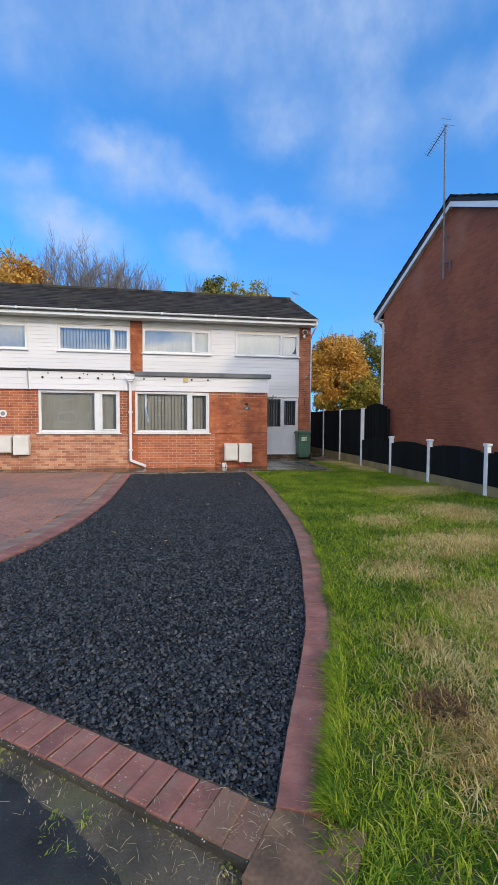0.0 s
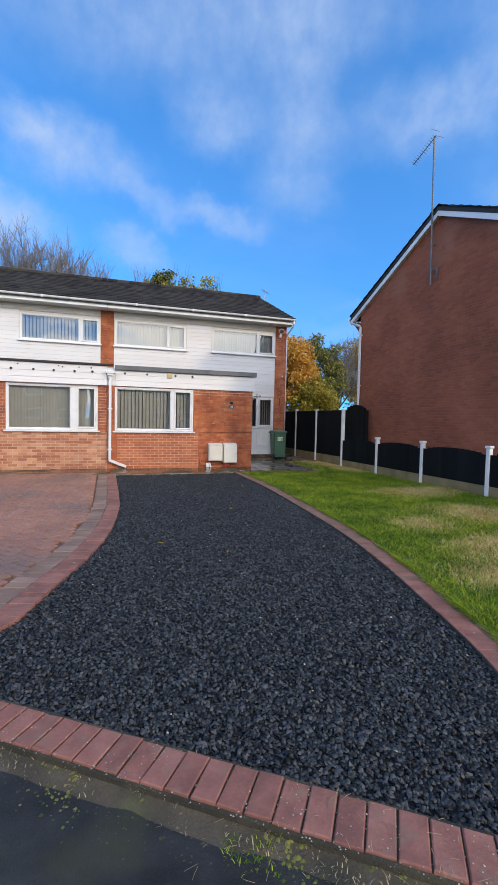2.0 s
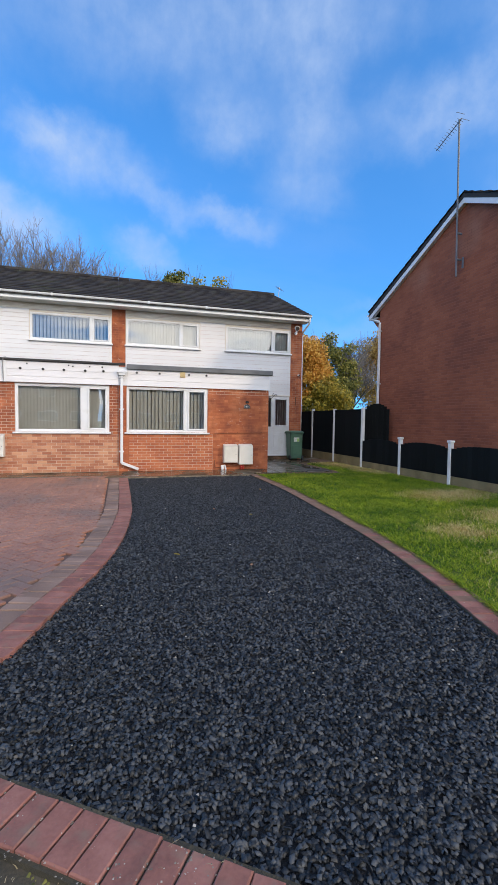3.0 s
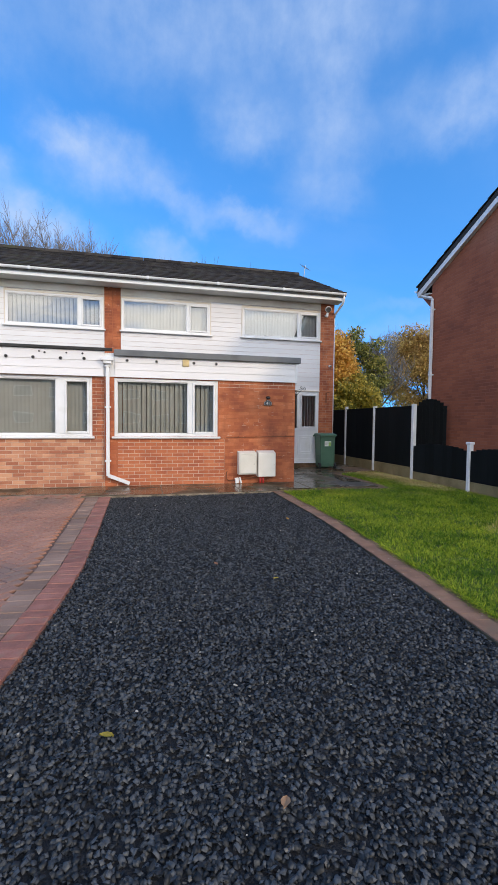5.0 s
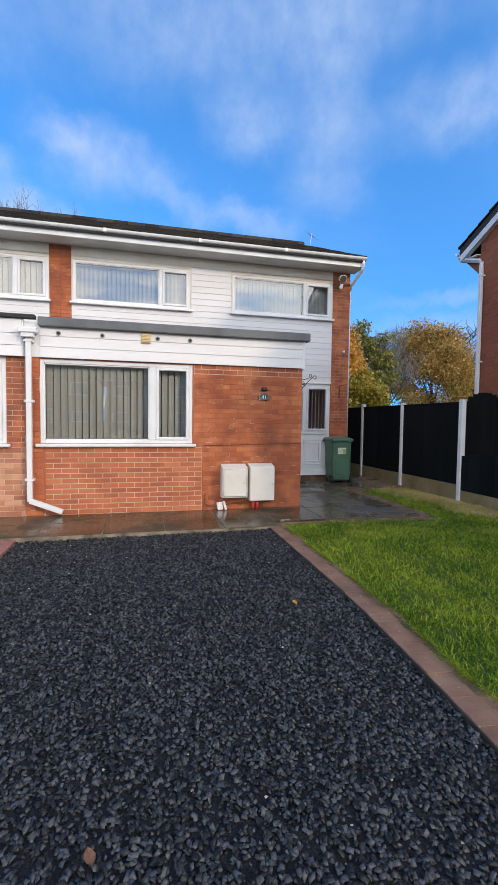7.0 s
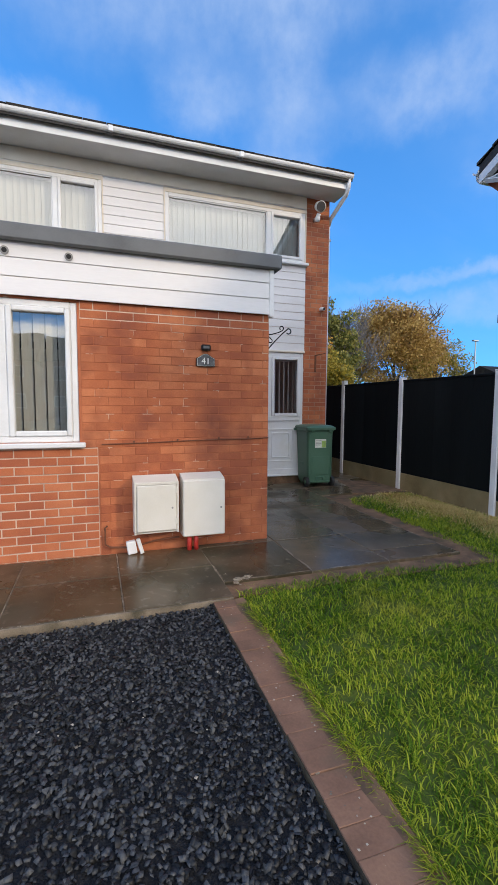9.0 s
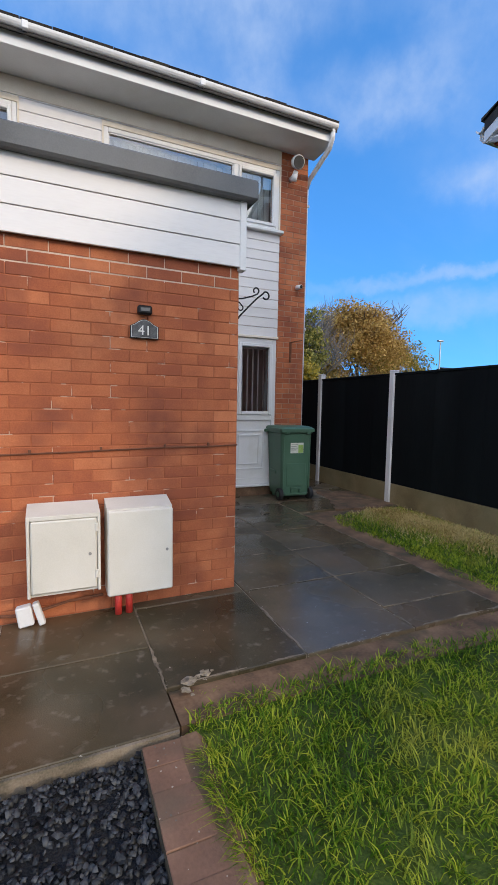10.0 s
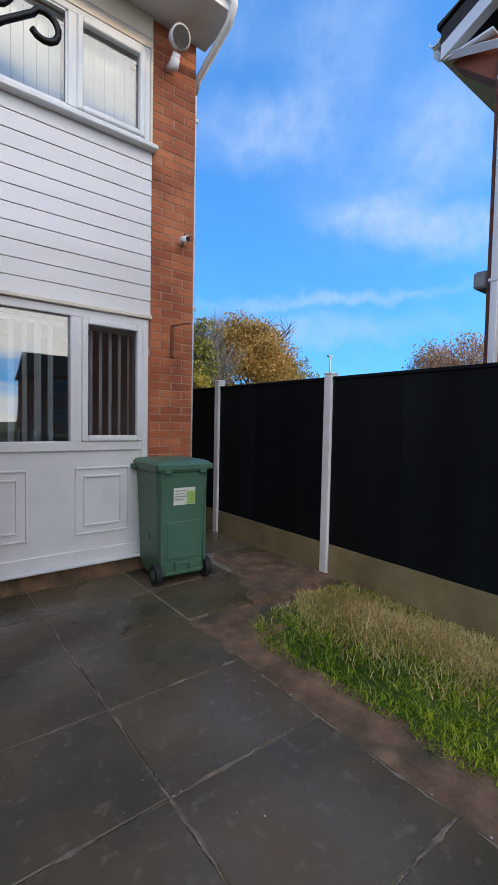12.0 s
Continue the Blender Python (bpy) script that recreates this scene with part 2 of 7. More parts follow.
# Darker than the front bricks; the gable's own shade is in this base.
M_brick_d = mat("dark shaded red brick", (0.29, 0.088, 0.042), (0.20, 0.060, 0.031), (0.37, 0.12, 0.060), rough=0.88, scale=0.8, fine=120, bump=0.3, vary=0.2, dirt=(0.36, 0.16, 0.10), dirt_scale=0.5, dirt_lo=0.6, dirt_hi=0.8)
M_mortar = mat("pale mortar", (0.55, 0.42, 0.33), rough=0.95, scale=5, fine=160, bump=0.4)
M_mortar_m = mat("muted mortar", (0.40, 0.22, 0.145), rough=0.95, scale=5, fine=160, bump=0.4)
M_mortar_r = mat("red washed mortar", (0.40, 0.125, 0.056), rough=0.95, scale=5, fine=160, bump=0.4, dirt=(0.58, 0.40, 0.30), dirt_scale=7.5, dirt_lo=0.60, dirt_hi=0.64)
# Mortar toned down with the gable brick, its shade included.
M_mortar_d = mat("dull shaded red mortar", (0.27, 0.10, 0.065), rough=0.95, scale=3, fine=160, bump=0.4)
M_upvc = mat("white plastic", (0.77, 0.77, 0.77), (0.71, 0.71, 0.70), (0.82, 0.82, 0.82), rough=0.35, scale=2.5, fine=60, bump=0.02, dirt=(0.66, 0.65, 0.6), dirt_scale=2.2, dirt_lo=0.6, dirt_hi=0.85)
M_clad = mat("white cladding board", (0.755, 0.735, 0.73), (0.68, 0.66, 0.65), (0.80, 0.78, 0.775), rough=0.42, scale=1.2, fine=50, bump=0.03, vary=0.12, stretch=(0.3, 1, 2))
M_cream = mat("cream board", (0.74, 0.66, 0.54), (0.66, 0.57, 0.45), (0.80, 0.74, 0.64), rough=0.5, scale=2, fine=60, bump=0.04)
M_felt = mat("grey roof trim", (0.13, 0.135, 0.14), rough=0.6, scale=3, fine=120, bump=0.1)
M_blackf = mat("black roof felt", (0.035, 0.033, 0.032), rough=0.85, scale=3, fine=140, bump=0.4)
M_tile = mat("dark concrete roof tile", (0.040, 0.035, 0.032), (0.024, 0.021, 0.020), (0.062, 0.054, 0.047), rough=0.85, scale=1.5, fine=70, bump=0.3, vary=0.4, dirt=(0.06, 0.062, 0.035), dirt_scale=1.6, dirt_lo=0.58, dirt_hi=0.75, spec=0.12)
M_gravel = mat("charcoal slate chips", (0.031, 0.0325, 0.033), (0.011, 0.0118, 0.0122), (0.078, 0.081, 0.083), rough=0.55, scale=20, fine=200, bump=0.3, vary=0.7, spec=0.4, rough_var=0.15)
M_gravel_b = mat("slate bed", (0.012, 0.013, 0.016), rough=0.9, scale=12, fine=150, bump=1.0, bump_dist=0.02)
M_block = mat("red paving block", (0.28, 0.112, 0.080), (0.20, 0.082, 0.060), (0.36, 0.155, 0.115), rough=0.82, scale=9, fine=70, bump=0.6, vary=0.26, dirt=(0.25, 0.15, 0.105), dirt_scale=11.0, dirt_lo=0.55, dirt_hi=0.75)
M_block_w = mat("weathered edging block", (0.22, 0.118, 0.074), (0.155, 0.084, 0.052), (0.285, 0.16, 0.10), rough=0.85, scale=5, fine=90, bump=0.5, vary=0.12, dirt=(0.15, 0.105, 0.068), dirt_scale=3.0)
M_drive = mat("red driveway block", (0.33, 0.155, 0.098), (0.25, 0.112, 0.072), (0.41, 0.205, 0.135), rough=0.55, scale=0.9, fine=120, bump=0.35, vary=0.16, rough_var=0.2, dirt=(0.20, 0.125, 0.095), dirt_scale=0.7, dirt_lo=0.48, dirt_hi=0.66)
M_drive_g = mat("grey lichened block", (0.25, 0.155, 0.11), (0.18, 0.11, 0.078), (0.33, 0.215, 0.16), rough=0.8, scale=2.4, fine=120, bump=0.35, vary=0.3)
M_sand = mat("joint sand", (0.15, 0.085, 0.06), rough=0.95, scale=6, fine=180, bump=0.5)
M_joint = mat("sandy mossy joint", (0.22, 0.175, 0.125), (0.075, 0.065, 0.04), (0.36, 0.30, 0.22), rough=0.95, scale=6, fine=120, bump=0.5)
M_dirt = mat("reddish trodden soil", (0.175, 0.102, 0.058), (0.085, 0.054, 0.032), (0.27, 0.165, 0.095), rough=0.95, scale=7, fine=60, bump=0.5, bump_dist=0.006, dirt=(0.075, 0.062, 0.035), dirt_scale=5.0, dirt_lo=0.52, dirt_hi=0.70)
M_soil = mat("damp soil", (0.06, 0.05, 0.03), (0.035, 0.03, 0.02), (0.10, 0.085, 0.05), rough=0.95, scale=3, fine=120, bump=0.8, bump_dist=0.01)
M_road = mat("old asphalt", (0.036, 0.037, 0.038), (0.022, 0.023, 0.022), (0.058, 0.058, 0.054), rough=0.85, scale=5, fine=120, bump=0.8, rough_var=0.1, spec=0.15, dirt=(0.055, 0.055, 0.032), dirt_scale=3.0, dirt_lo=0.5, dirt_hi=0.75)
M_concrete = mat("gravel board concrete", (0.22, 0.165, 0.078), (0.13, 0.097, 0.045), (0.32, 0.25, 0.14), rough=0.9, scale=2.2, fine=110, bump=0.35, dirt=(0.19, 0.16, 0.08), dirt_scale=1.4, dirt_lo=0.46, dirt_hi=0.7)
M_kerb = mat("mossy dirt", (0.078, 0.062, 0.040), (0.035, 0.032, 0.020), (0.14, 0.115, 0.078), rough=0.9, scale=5, fine=120, bump=0.6, bump_dist=0.008, dirt=(0.10, 0.11, 0.04), dirt_scale=3.0)
M_post = mat("white painted post", (0.74, 0.73, 0.72), (0.64, 0.63, 0.61), (0.80, 0.80, 0.80), rough=0.6, scale=3, fine=70, bump=0.15)
M_black = mat("black painted timber", (0.0048, 0.0070, 0.0080), (0.003, 0.0045, 0.0053), (0.0088, 0.0116, 0.013), rough=0.62, scale=2, fine=50, bump=0.2, stretch=(1, 1, 0.15), vary=0.3, spec=0.15)
M_bin = mat("green bin plastic", (0.070, 0.155, 0.098), (0.056, 0.13, 0.080), (0.09, 0.185, 0.12), rough=0.45, scale=2.5, fine=200, bump=0.12, dirt=(0.10, 0.15, 0.11), dirt_scale=3, dirt_lo=0.6, dirt_hi=0.9)
M_rubber = mat("black rubber", (0.02, 0.02, 0.021), rough=0.7, scale=10, fine=100, bump=0.1)
M_box = mat("meter box plastic", (0.70, 0.67, 0.60), (0.63, 0.60, 0.53), (0.76, 0.73, 0.67), rough=0.5, scale=3, fine=150, bump=0.08)
M_red = mat("red duct plastic", (0.62, 0.05, 0.04), rough=0.45, scale=5, bump=0.05)
M_iron = mat("black iron", (0.02, 0.02, 0.02), rough=0.45, metal=0.6, scale=10, fine=120, bump=0.2)
M_rust = mat("rusty iron", (0.16, 0.06, 0.03), rough=0.85, scale=20, fine=150, bump=0.4)
M_metal = mat("dull aluminium", (0.36, 0.37, 0.38), rough=0.45, metal=0.9, scale=6, bump=0.05)
M_dull = mat("weathered aerial alloy", (0.16, 0.165, 0.175), rough=0.6, metal=0.3, scale=6, bump=0.05)
M_slate = mat("black slate plaque", (0.065, 0.065, 0.067), (0.03, 0.03, 0.03), (0.14, 0.14, 0.145), rough=0.45, scale=18, fine=200, bump=0.25)
M_ink = mat("pale lettering", (0.75, 0.74, 0.70), rough=0.6, scale=10, bump=0.0)
M_lens = mat("smoked lens", (0.10, 0.10, 0.10), rough=0.15, scale=4, bump=0.0)
M_sticker = mat("white sticker", (0.72, 0.74, 0.66), rough=0.5, scale=8, bump=0.0)
M_sticker_g = mat("green sticker print", (0.42, 0.62, 0.16), rough=0.5, scale=8, bump=0.0)
M_blind = mat("pale fabric slat", (0.66, 0.67, 0.66), (0.60, 0.61, 0.60), (0.72, 0.73, 0.72), rough=0.9, scale=4, fine=200, bump=0.1, translucent=0.25)
M_room = mat("plaster", (0.52, 0.51, 0.48), rough=0.9, scale=1, fine=60, bump=0.05)
M_carpet = mat("grey carpet", (0.12, 0.11, 0.10), rough=1.0, scale=3, fine=200, bump=0.3)
M_yellow = mat("yellowed plastic vent", (0.62, 0.48, 0.24), rough=0.5, scale=4, bump=0.03)
M_vent = mat("grey vent plastic", (0.30, 0.29, 0.28), rough=0.6, scale=6, bump=0.03)
M_dark = mat("dark void", (0.02, 0.02, 0.02), rough=0.9, scale=6, bump=0.0)
M_grass = mat("lawn grass", (0.22, 0.34, 0.020), (0.07, 0.16, 0.008), (0.48, 0.53, 0.045), rough=0.55, scale=1.6, fine=24, bump=0.0, vary=0.7, translucent=0.45, spec=0.25, dirt=(0.52, 0.47, 0.10), dirt_scale=1.1, dirt_lo=0.60, dirt_hi=0.78)
M_straw = mat("dry straw grass", (0.66, 0.50, 0.19), (0.42, 0.29, 0.10), (0.80, 0.66, 0.32), rough=0.7, scale=2, fine=30, bump=0.0, vary=0.6, translucent=0.35, spec=0.2)
M_dead = mat("dead brown grass", (0.20, 0.10, 0.05), (0.12, 0.06, 0.03), (0.32, 0.18, 0.09), rough=0.8, scale=2, fine=30, bump=0.0, vary=0.6, translucent=0.2, spec=0.2)
M_grit = mat("pale grit", (0.30, 0.26, 0.20), (0.15, 0.13, 0.10), (0.48, 0.43, 0.35), rough=0.85, scale=30, fine=200, bump=0.2, vary=0.8)
M_turf = mat("turf", (0.066, 0.105, 0.010), (0.028, 0.050, 0.006), (0.12, 0.15, 0.020), rough=0.95, scale=1.6, fine=90, bump=0.8, bump_dist=0.01)
M_moss = mat("yellow green moss", (0.13, 0.14, 0.03), (0.06, 0.07, 0.018), (0.22, 0.21, 0.05), rough=0.95, scale=9, fine=120, bump=0.6, vary=0.7)
M_bark = mat("bark", (0.09, 0.075, 0.06), rough=0.95, scale=8, fine=60, bump=0.6, stretch=(1, 1, 0.2))
M_stem = mat("dry cut stems", (0.34, 0.27, 0.15), (0.20, 0.15, 0.08), (0.46, 0.38, 0.22), rough=0.8, scale=6, bump=0.0, vary=0.6)
M_grime = mat("sandy joint grime", (0.21, 0.165, 0.115), (0.10, 0.08, 0.055), (0.32, 0.26, 0.19), rough=0.9, scale=14, fine=160, bump=0.6)
M_rubble = mat("broken mortar", (0.30, 0.25, 0.18), (0.16, 0.13, 0.09), (0.42, 0.36, 0.28), rough=0.95, scale=40, fine=200, bump=0.8, bump_dist=0.006)
M_twig = mat("grey twigs", (0.17, 0.15, 0.14), rough=0.9, scale=8, bump=0.0)
M_leaf_o = mat("orange leaves", (0.66, 0.36, 0.06), (0.47, 0.22, 0.03), (0.76, 0.50, 0.12), rough=0.6, scale=0.5, fine=8, bump=0.0, vary=0.7, translucent=0.4)
M_leaf_y = mat("olive yellow leaves", (0.36, 0.28, 0.04), (0.17, 0.16, 0.025), (0.55, 0.40, 0.06), rough=0.6, scale=0.5, fine=8, bump=0.0, vary=0.7, translucent=0.4)
M_leaf_g = mat("green leaves", (0.20, 0.20, 0.045), (0.09, 0.105, 0.025), (0.36, 0.31, 0.07), rough=0.6, scale=0.5, fine=8, bump=0.0, vary=0.7, translucent=0.35)
M_leaf_n = mat("dull golden leaves", (0.46, 0.28, 0.07), (0.30, 0.165, 0.04), (0.60, 0.40, 0.12), rough=0.6, scale=0.5, fine=8, bump=0.0, vary=0.7, translucent=0.4)
M_leaf_r = mat("russet leaves", (0.42, 0.24, 0.13), (0.3, 0.15, 0.085), (0.55, 0.36, 0.21), rough=0.6, scale=0.5, fine=8, bump=0.0, vary=0.7, translucent=0.35)
M_glass = glass_mat("window glass", tint=(0.82, 0.85, 0.84), coat=0.09)
M_glass_up = glass_mat("bright window glass", coat=0.10)
M_glass_side = glass_mat("dim window glass", coat=0.05)
M_carpaint = mat("silver car paint", (0.32, 0.33, 0.35), rough=0.25, metal=0.6, scale=3, bump=0.0)
M_cardark = mat("dark car paint", (0.03, 0.035, 0.045), rough=0.2, metal=0.4, scale=3, bump=0.0)


def slab_mat(name, base, dark, light):
    """Wet concrete flags: dark and shiny where water stands, duller and browner where they dry."""
    m = mat(name, base, dark, light, rough=0.5, scale=1.6, fine=190, bump=0.2, vary=0.12, dirt=(0.135, 0.092, 0.055), dirt_scale=1.5, dirt_lo=0.46, dirt_hi=0.72, spec=0.34)
    n, l = m.node_tree.nodes, m.node_tree.links
    geo = n.new("ShaderNodeNewGeometry")
    wet = n.new("ShaderNodeTexNoise")
    wet.inputs["Scale"].default_value, wet.inputs["Detail"].default_value = 1.15, 3
    l.new(geo.outputs["Position"], wet.inputs["Vector"])
    r = n.new("ShaderNodeMapRange")
    r.inputs["From Min"].default_value, r.inputs["From Max"].default_value = 0.46, 0.62
    r.inputs["To Min"].default_value, r.inputs["To Max"].default_value = 0.11, 0.60
    l.new(wet.outputs["Fac"], r.inputs["Value"])
    l.new(r.outputs[0], n["Principled BSDF"].inputs["Roughness"])
    spots = n.new("ShaderNodeTexNoise")
    spots.inputs["Scale"].default_value, spots.inputs["Detail"].default_value = 16, 5
    l.new(geo.outputs["Position"], spots.inputs["Vector"])
    sr = n.new("ShaderNodeValToRGB")
    sr.color_ramp.elements[0].position, sr.color_ramp.elements[1].position = 0.58, 0.80
    l.new(spots.outputs["Fac"], sr.inputs["Fac"])
    mx = n.new("ShaderNodeMix")
    mx.data_type = "RGBA"
    mx.inputs[7].default_value = (0.19, 0.155, 0.115, 1)
    b = n["Principled BSDF"]
    before = b.inputs["Base Color"].links[0].from_socket
    l.new(sr.outputs["Color"], mx.inputs[0])
    l.new(before, mx.inputs[6])
    l.new(mx.outputs[2], b.inputs["Base Color"])
    return m


M_flag = slab_mat("wet concrete flag", (0.102, 0.081, 0.050), (0.052, 0.048, 0.030), (0.165, 0.128, 0.080))
M_flag_w = slab_mat("mossy wet flag", (0.058, 0.047, 0.026), (0.030, 0.027, 0.015), (0.095, 0.075, 0.042))


# ---- builders ----
class Pile:
    """Gathers boxes and other pieces into one mesh."""

    def __init__(self):
        self.v, self.f = [], []

    def add(self, verts, faces):
        k = len(self.v)
        self.v += [tuple(p) for p in verts]
        self.f += [tuple(i + k for i in q) for q in faces]
        return self

    def box(self, x0, x1, y0, y1, z0, z1, ch=0.0):
        if ch <= 0:
            v = [(x, y, z) for z in (z0, z1) for y in (y0, y1) for x in (x0, x1)]
            return self.add(v, [(0, 2, 3, 1), (4, 5, 7, 6), (0, 1, 5, 4), (2, 6, 7, 3), (0, 4, 6, 2), (1, 3, 7, 5)])
        b = bmesh.new()
        bmesh.ops.create_cube(b, size=1, matrix=Matrix.Translation(((x0 + x1) / 2, (y0 + y1) / 2, (z0 + z1) / 2)) @ Matrix.Diagonal((abs(x1 - x0), abs(y1 - y0), abs(z1 - z0), 1)))
        bmesh.ops.bevel(b, geom=b.edges[:], offset=ch, segments=1, affect="EDGES")
        return self.take(b)

    def take(self, b, m=Matrix()):
        b.verts.index_update()
        self.add([m @ v.co for v in b.verts], [[v.index for v in f.verts] for f in b.faces])
        b.free()
        return self

    def tube(self, points, r, n=8, r_end=None, caps=True):
        """A round bar along the points."""
        pts = [Vector(p) for p in points]
        r_end = r if r_end is None else r_end
        rings, up = [], Vector((0.13, 0.31, 0.94)).normalized()
        for i, p in enumerate(pts):
            d = (pts[min(i + 1, len(pts) - 1)] - pts[max(i - 1, 0)]).normalized()
            a = d.cross(up)
            if a.length < 0.05:
                a = d.cross(Vector((1, 0, 0)))
            a.normalize()
            c = d.cross(a)
            rr = r + (r_end - r) * i / max(1, len(pts) - 1)
            rings.append([p + rr * (math.cos(2 * math.pi * k / n) * a + math.sin(2 * math.pi * k / n) * c) for k in range(n)])
        v = [q for ring in rings for q in ring]
        f = [(i * n + k, i * n + (k + 1) % n, (i + 1) * n + (k + 1) % n, (i + 1) * n + k) for i in range(len(pts) - 1) for k in range(n)]
        if caps:
            f += [tuple(range(n - 1, -1, -1)), tuple((len(pts) - 1) * n + k for k in range(n))]
        return self.add(v, f)

    def prism(self, outline, z0, z1):
        """A flat outline (x, y), counter-clockwise, raised from z0 to z1."""
        n = len(outline)
        v = [(x, y, z0) for x, y in outline] + [(x, y, z1) for x, y in outline]
        f = [tuple(range(n - 1, -1, -1)), tuple(range(n, 2 * n))] + [(i, (i + 1) % n, n + (i + 1) % n, n + i) for i in range(n)]
        return self.add(v, f)

    def turned(self, m):
        self.v = [tuple(m @ Vector(p)) for p in self.v]
        return self

    def mesh(self, name, material, smooth=False):
        me = bpy.data.meshes.new(name)
        me.from_pydata(self.v, [], self.f)
        me.materials.append(material)
        if smooth:
            me.shade_smooth()
        return me


def thing(name, at=(0, 0, 0), label="", category="", group="", kind=""):
    """An Empty at the thing's base that carries its parts."""
    e = new(name)
    e.location = at
    e.empty_display_size = 0.1
    return tagged(e, label, category, group, kind)


def top_of(ob):
    """Where the parent's own origin stands: things have a place, parts are built in the world's places."""
    return Vector((0, 0, 0)) if ob.parent else Vector(ob.location)


def part(name, pile, material, parent, label="", smooth=False):
    """Links the pile (in world places) as one mesh under a thing or a part."""
    me = pile.mesh(name, material, smooth) if isinstance(pile, Pile) else pile
    ob = new(name, me)
    ob.parent = parent
    ob.matrix_parent_inverse = Matrix.Translation(-top_of(parent))
    if label:
        ob["label"] = label
    return ob


def piece(name, me, m, parent):
    """One of many alike pieces, on a shared mesh."""
    ob = new(name, me)
    ob.parent = parent
    ob.matrix_parent_inverse = Matrix.Translation(-top_of(parent))
    ob.matrix_basis = m
    return ob


def solo(name, pile, material, label, category, group="", kind="", smooth=False):
    """A thing that is one mesh."""
    return tagged(new(name, pile.mesh(name, material, smooth)), label, category, group, kind)


def big_mesh(name, verts, faces, material):
    """A mesh straight from arrays; every face has the same number of corners."""
    me = bpy.data.meshes.new(name)
    nf, k = faces.shape
    me.vertices.add(len(verts))
    me.vertices.foreach_set("co", verts.astype(np.float32).ravel())
    me.loops.add(nf * k)
    me.loops.foreach_set("vertex_index", faces.astype(np.int32).ravel())
    me.polygons.add(nf)
    me.polygons.foreach_set("loop_start", np.arange(0, nf * k, k, dtype=np.int32))
    me.update(calc_edges=True)
    me.materials.append(material)
    return me


def cut_cells(u0, u1, v0, v1, holes):
    """The rectangle less its holes, as rectangles."""
    us = sorted({u0, u1, *[min(max(c, u0), u1) for h in holes for c in h[:2]]})
    out = []
    for a, b in zip(us, us[1:]):
        if b - a < 1e-6:
            continue
        solid, m = [[v0, v1]], (a + b) / 2
        for h in sorted(holes, key=lambda q: q[2]):
            if h[0] < m < h[1]:
                last = solid.pop()
                lo, hi = max(last[0], h[2]), min(last[1], h[3])
                if lo >= hi:
                    solid.append(last)
                    continue
                if lo > last[0]:
                    solid.append([last[0], lo])
                if hi < last[1]:
                    solid.append([hi, last[1]])
                if not solid:
                    break
        out += [(a, b, c, d) for c, d in solid]
    return out


def wall_block(u0, u1, v0, v1, holes, y0, y1):
    """A wall of one connected mesh along x, with openings through it."""
    us = sorted({u0, u1, *[min(max(c, u0), u1) for h in holes for c in h[:2]]})
    vs = sorted({v0, v1, *[min(max(c, v0), v1) for h in holes for c in h[2:4]]})
    solid = {(i, j) for i in range(len(us) - 1) for j in range(len(vs) - 1)
             if not any(h[0] < (us[i] + us[i + 1]) / 2 < h[1] and h[2] < (vs[j] + vs[j + 1]) / 2 < h[3] for h in holes)}
    k, nv = len(us), len(us) * len(vs)
    verts = [(u, y, v) for y in (y0, y1) for v in vs for u in us]
    faces = []
    for i, j in solid:
        a, b, c, d = j * k + i, j * k + i + 1, (j + 1) * k + i + 1, (j + 1) * k + i
        faces += [(a, b, c, d), (d + nv, c + nv, b + nv, a + nv)]
        for (p, q), nb_cell in (((a, b), (i, j - 1)), ((b, c), (i + 1, j)), ((c, d), (i, j + 1)), ((d, a), (i - 1, j))):
            if nb_cell not in solid:
                faces.append((q, p, p + nv, q + nv))
    used = sorted({i for f in faces for i in f})
    index = {o: n for n, o in enumerate(used)}
    return Pile().add([verts[i] for i in used], [[index[i] for i in f] for f in faces])


def courses(u0, u1, v0, v1, holes=(), length=0.225, course=0.075, top=None):
    """Stretcher-bond bricks (u0, u1, v0, v1) on a wall, cut at its ends and at the holes."""
    out, row, v = [], 0, v0
    while v < v1 - 0.02:
        w = min(v + course, v1)
        u = u0 - (length / 2 if row % 2 else 0)
        while u < u1:
            a, b = max(u, u0), min(u + length, u1)
            for h in holes:
                if h[2] < (v + w) / 2 < h[3]:
                    if a < h[1] and b > h[0]:
                        if a >= h[0] and b <= h[1]:
                            b = a
                        elif a < h[0]:
                            b = min(b, h[0])
                        else:
                            a = max(a, h[1])
            if b - a > 0.03 and (top is None or top((a + b) / 2, w)):
                out.append((a + 0.005, b - 0.005, v + 0.005, w - 0.005))
            u += length
        v, row = w, row + 1
    return out


def brick_shape(w, h, d=0.012, ch=0.0025):
    """A brick's face, centred, looking to -y, with worn edges; open at the back."""
    v = [(sx * w / 2, d, sz * h / 2) for sx, sz in ((-1, -1), (1, -1), (1, 1), (-1, 1))]
    v += [(x, ch, z) for x, _, z in v]
    v += [(sx * (w / 2 - ch), 0, sz * (h / 2 - ch)) for sx, sz in ((-1, -1), (1, -1), (1, 1), (-1, 1))]
    f = [(8, 9, 10, 11)] + [(4 + i, 4 + (i + 1) % 4, 8 + (i + 1) % 4, 8 + i) for i in range(4)] + [(i, (i + 1) % 4, 4 + (i + 1) % 4, 4 + i) for i in range(4)]
    return v, f


BRICK_MESHES = {}


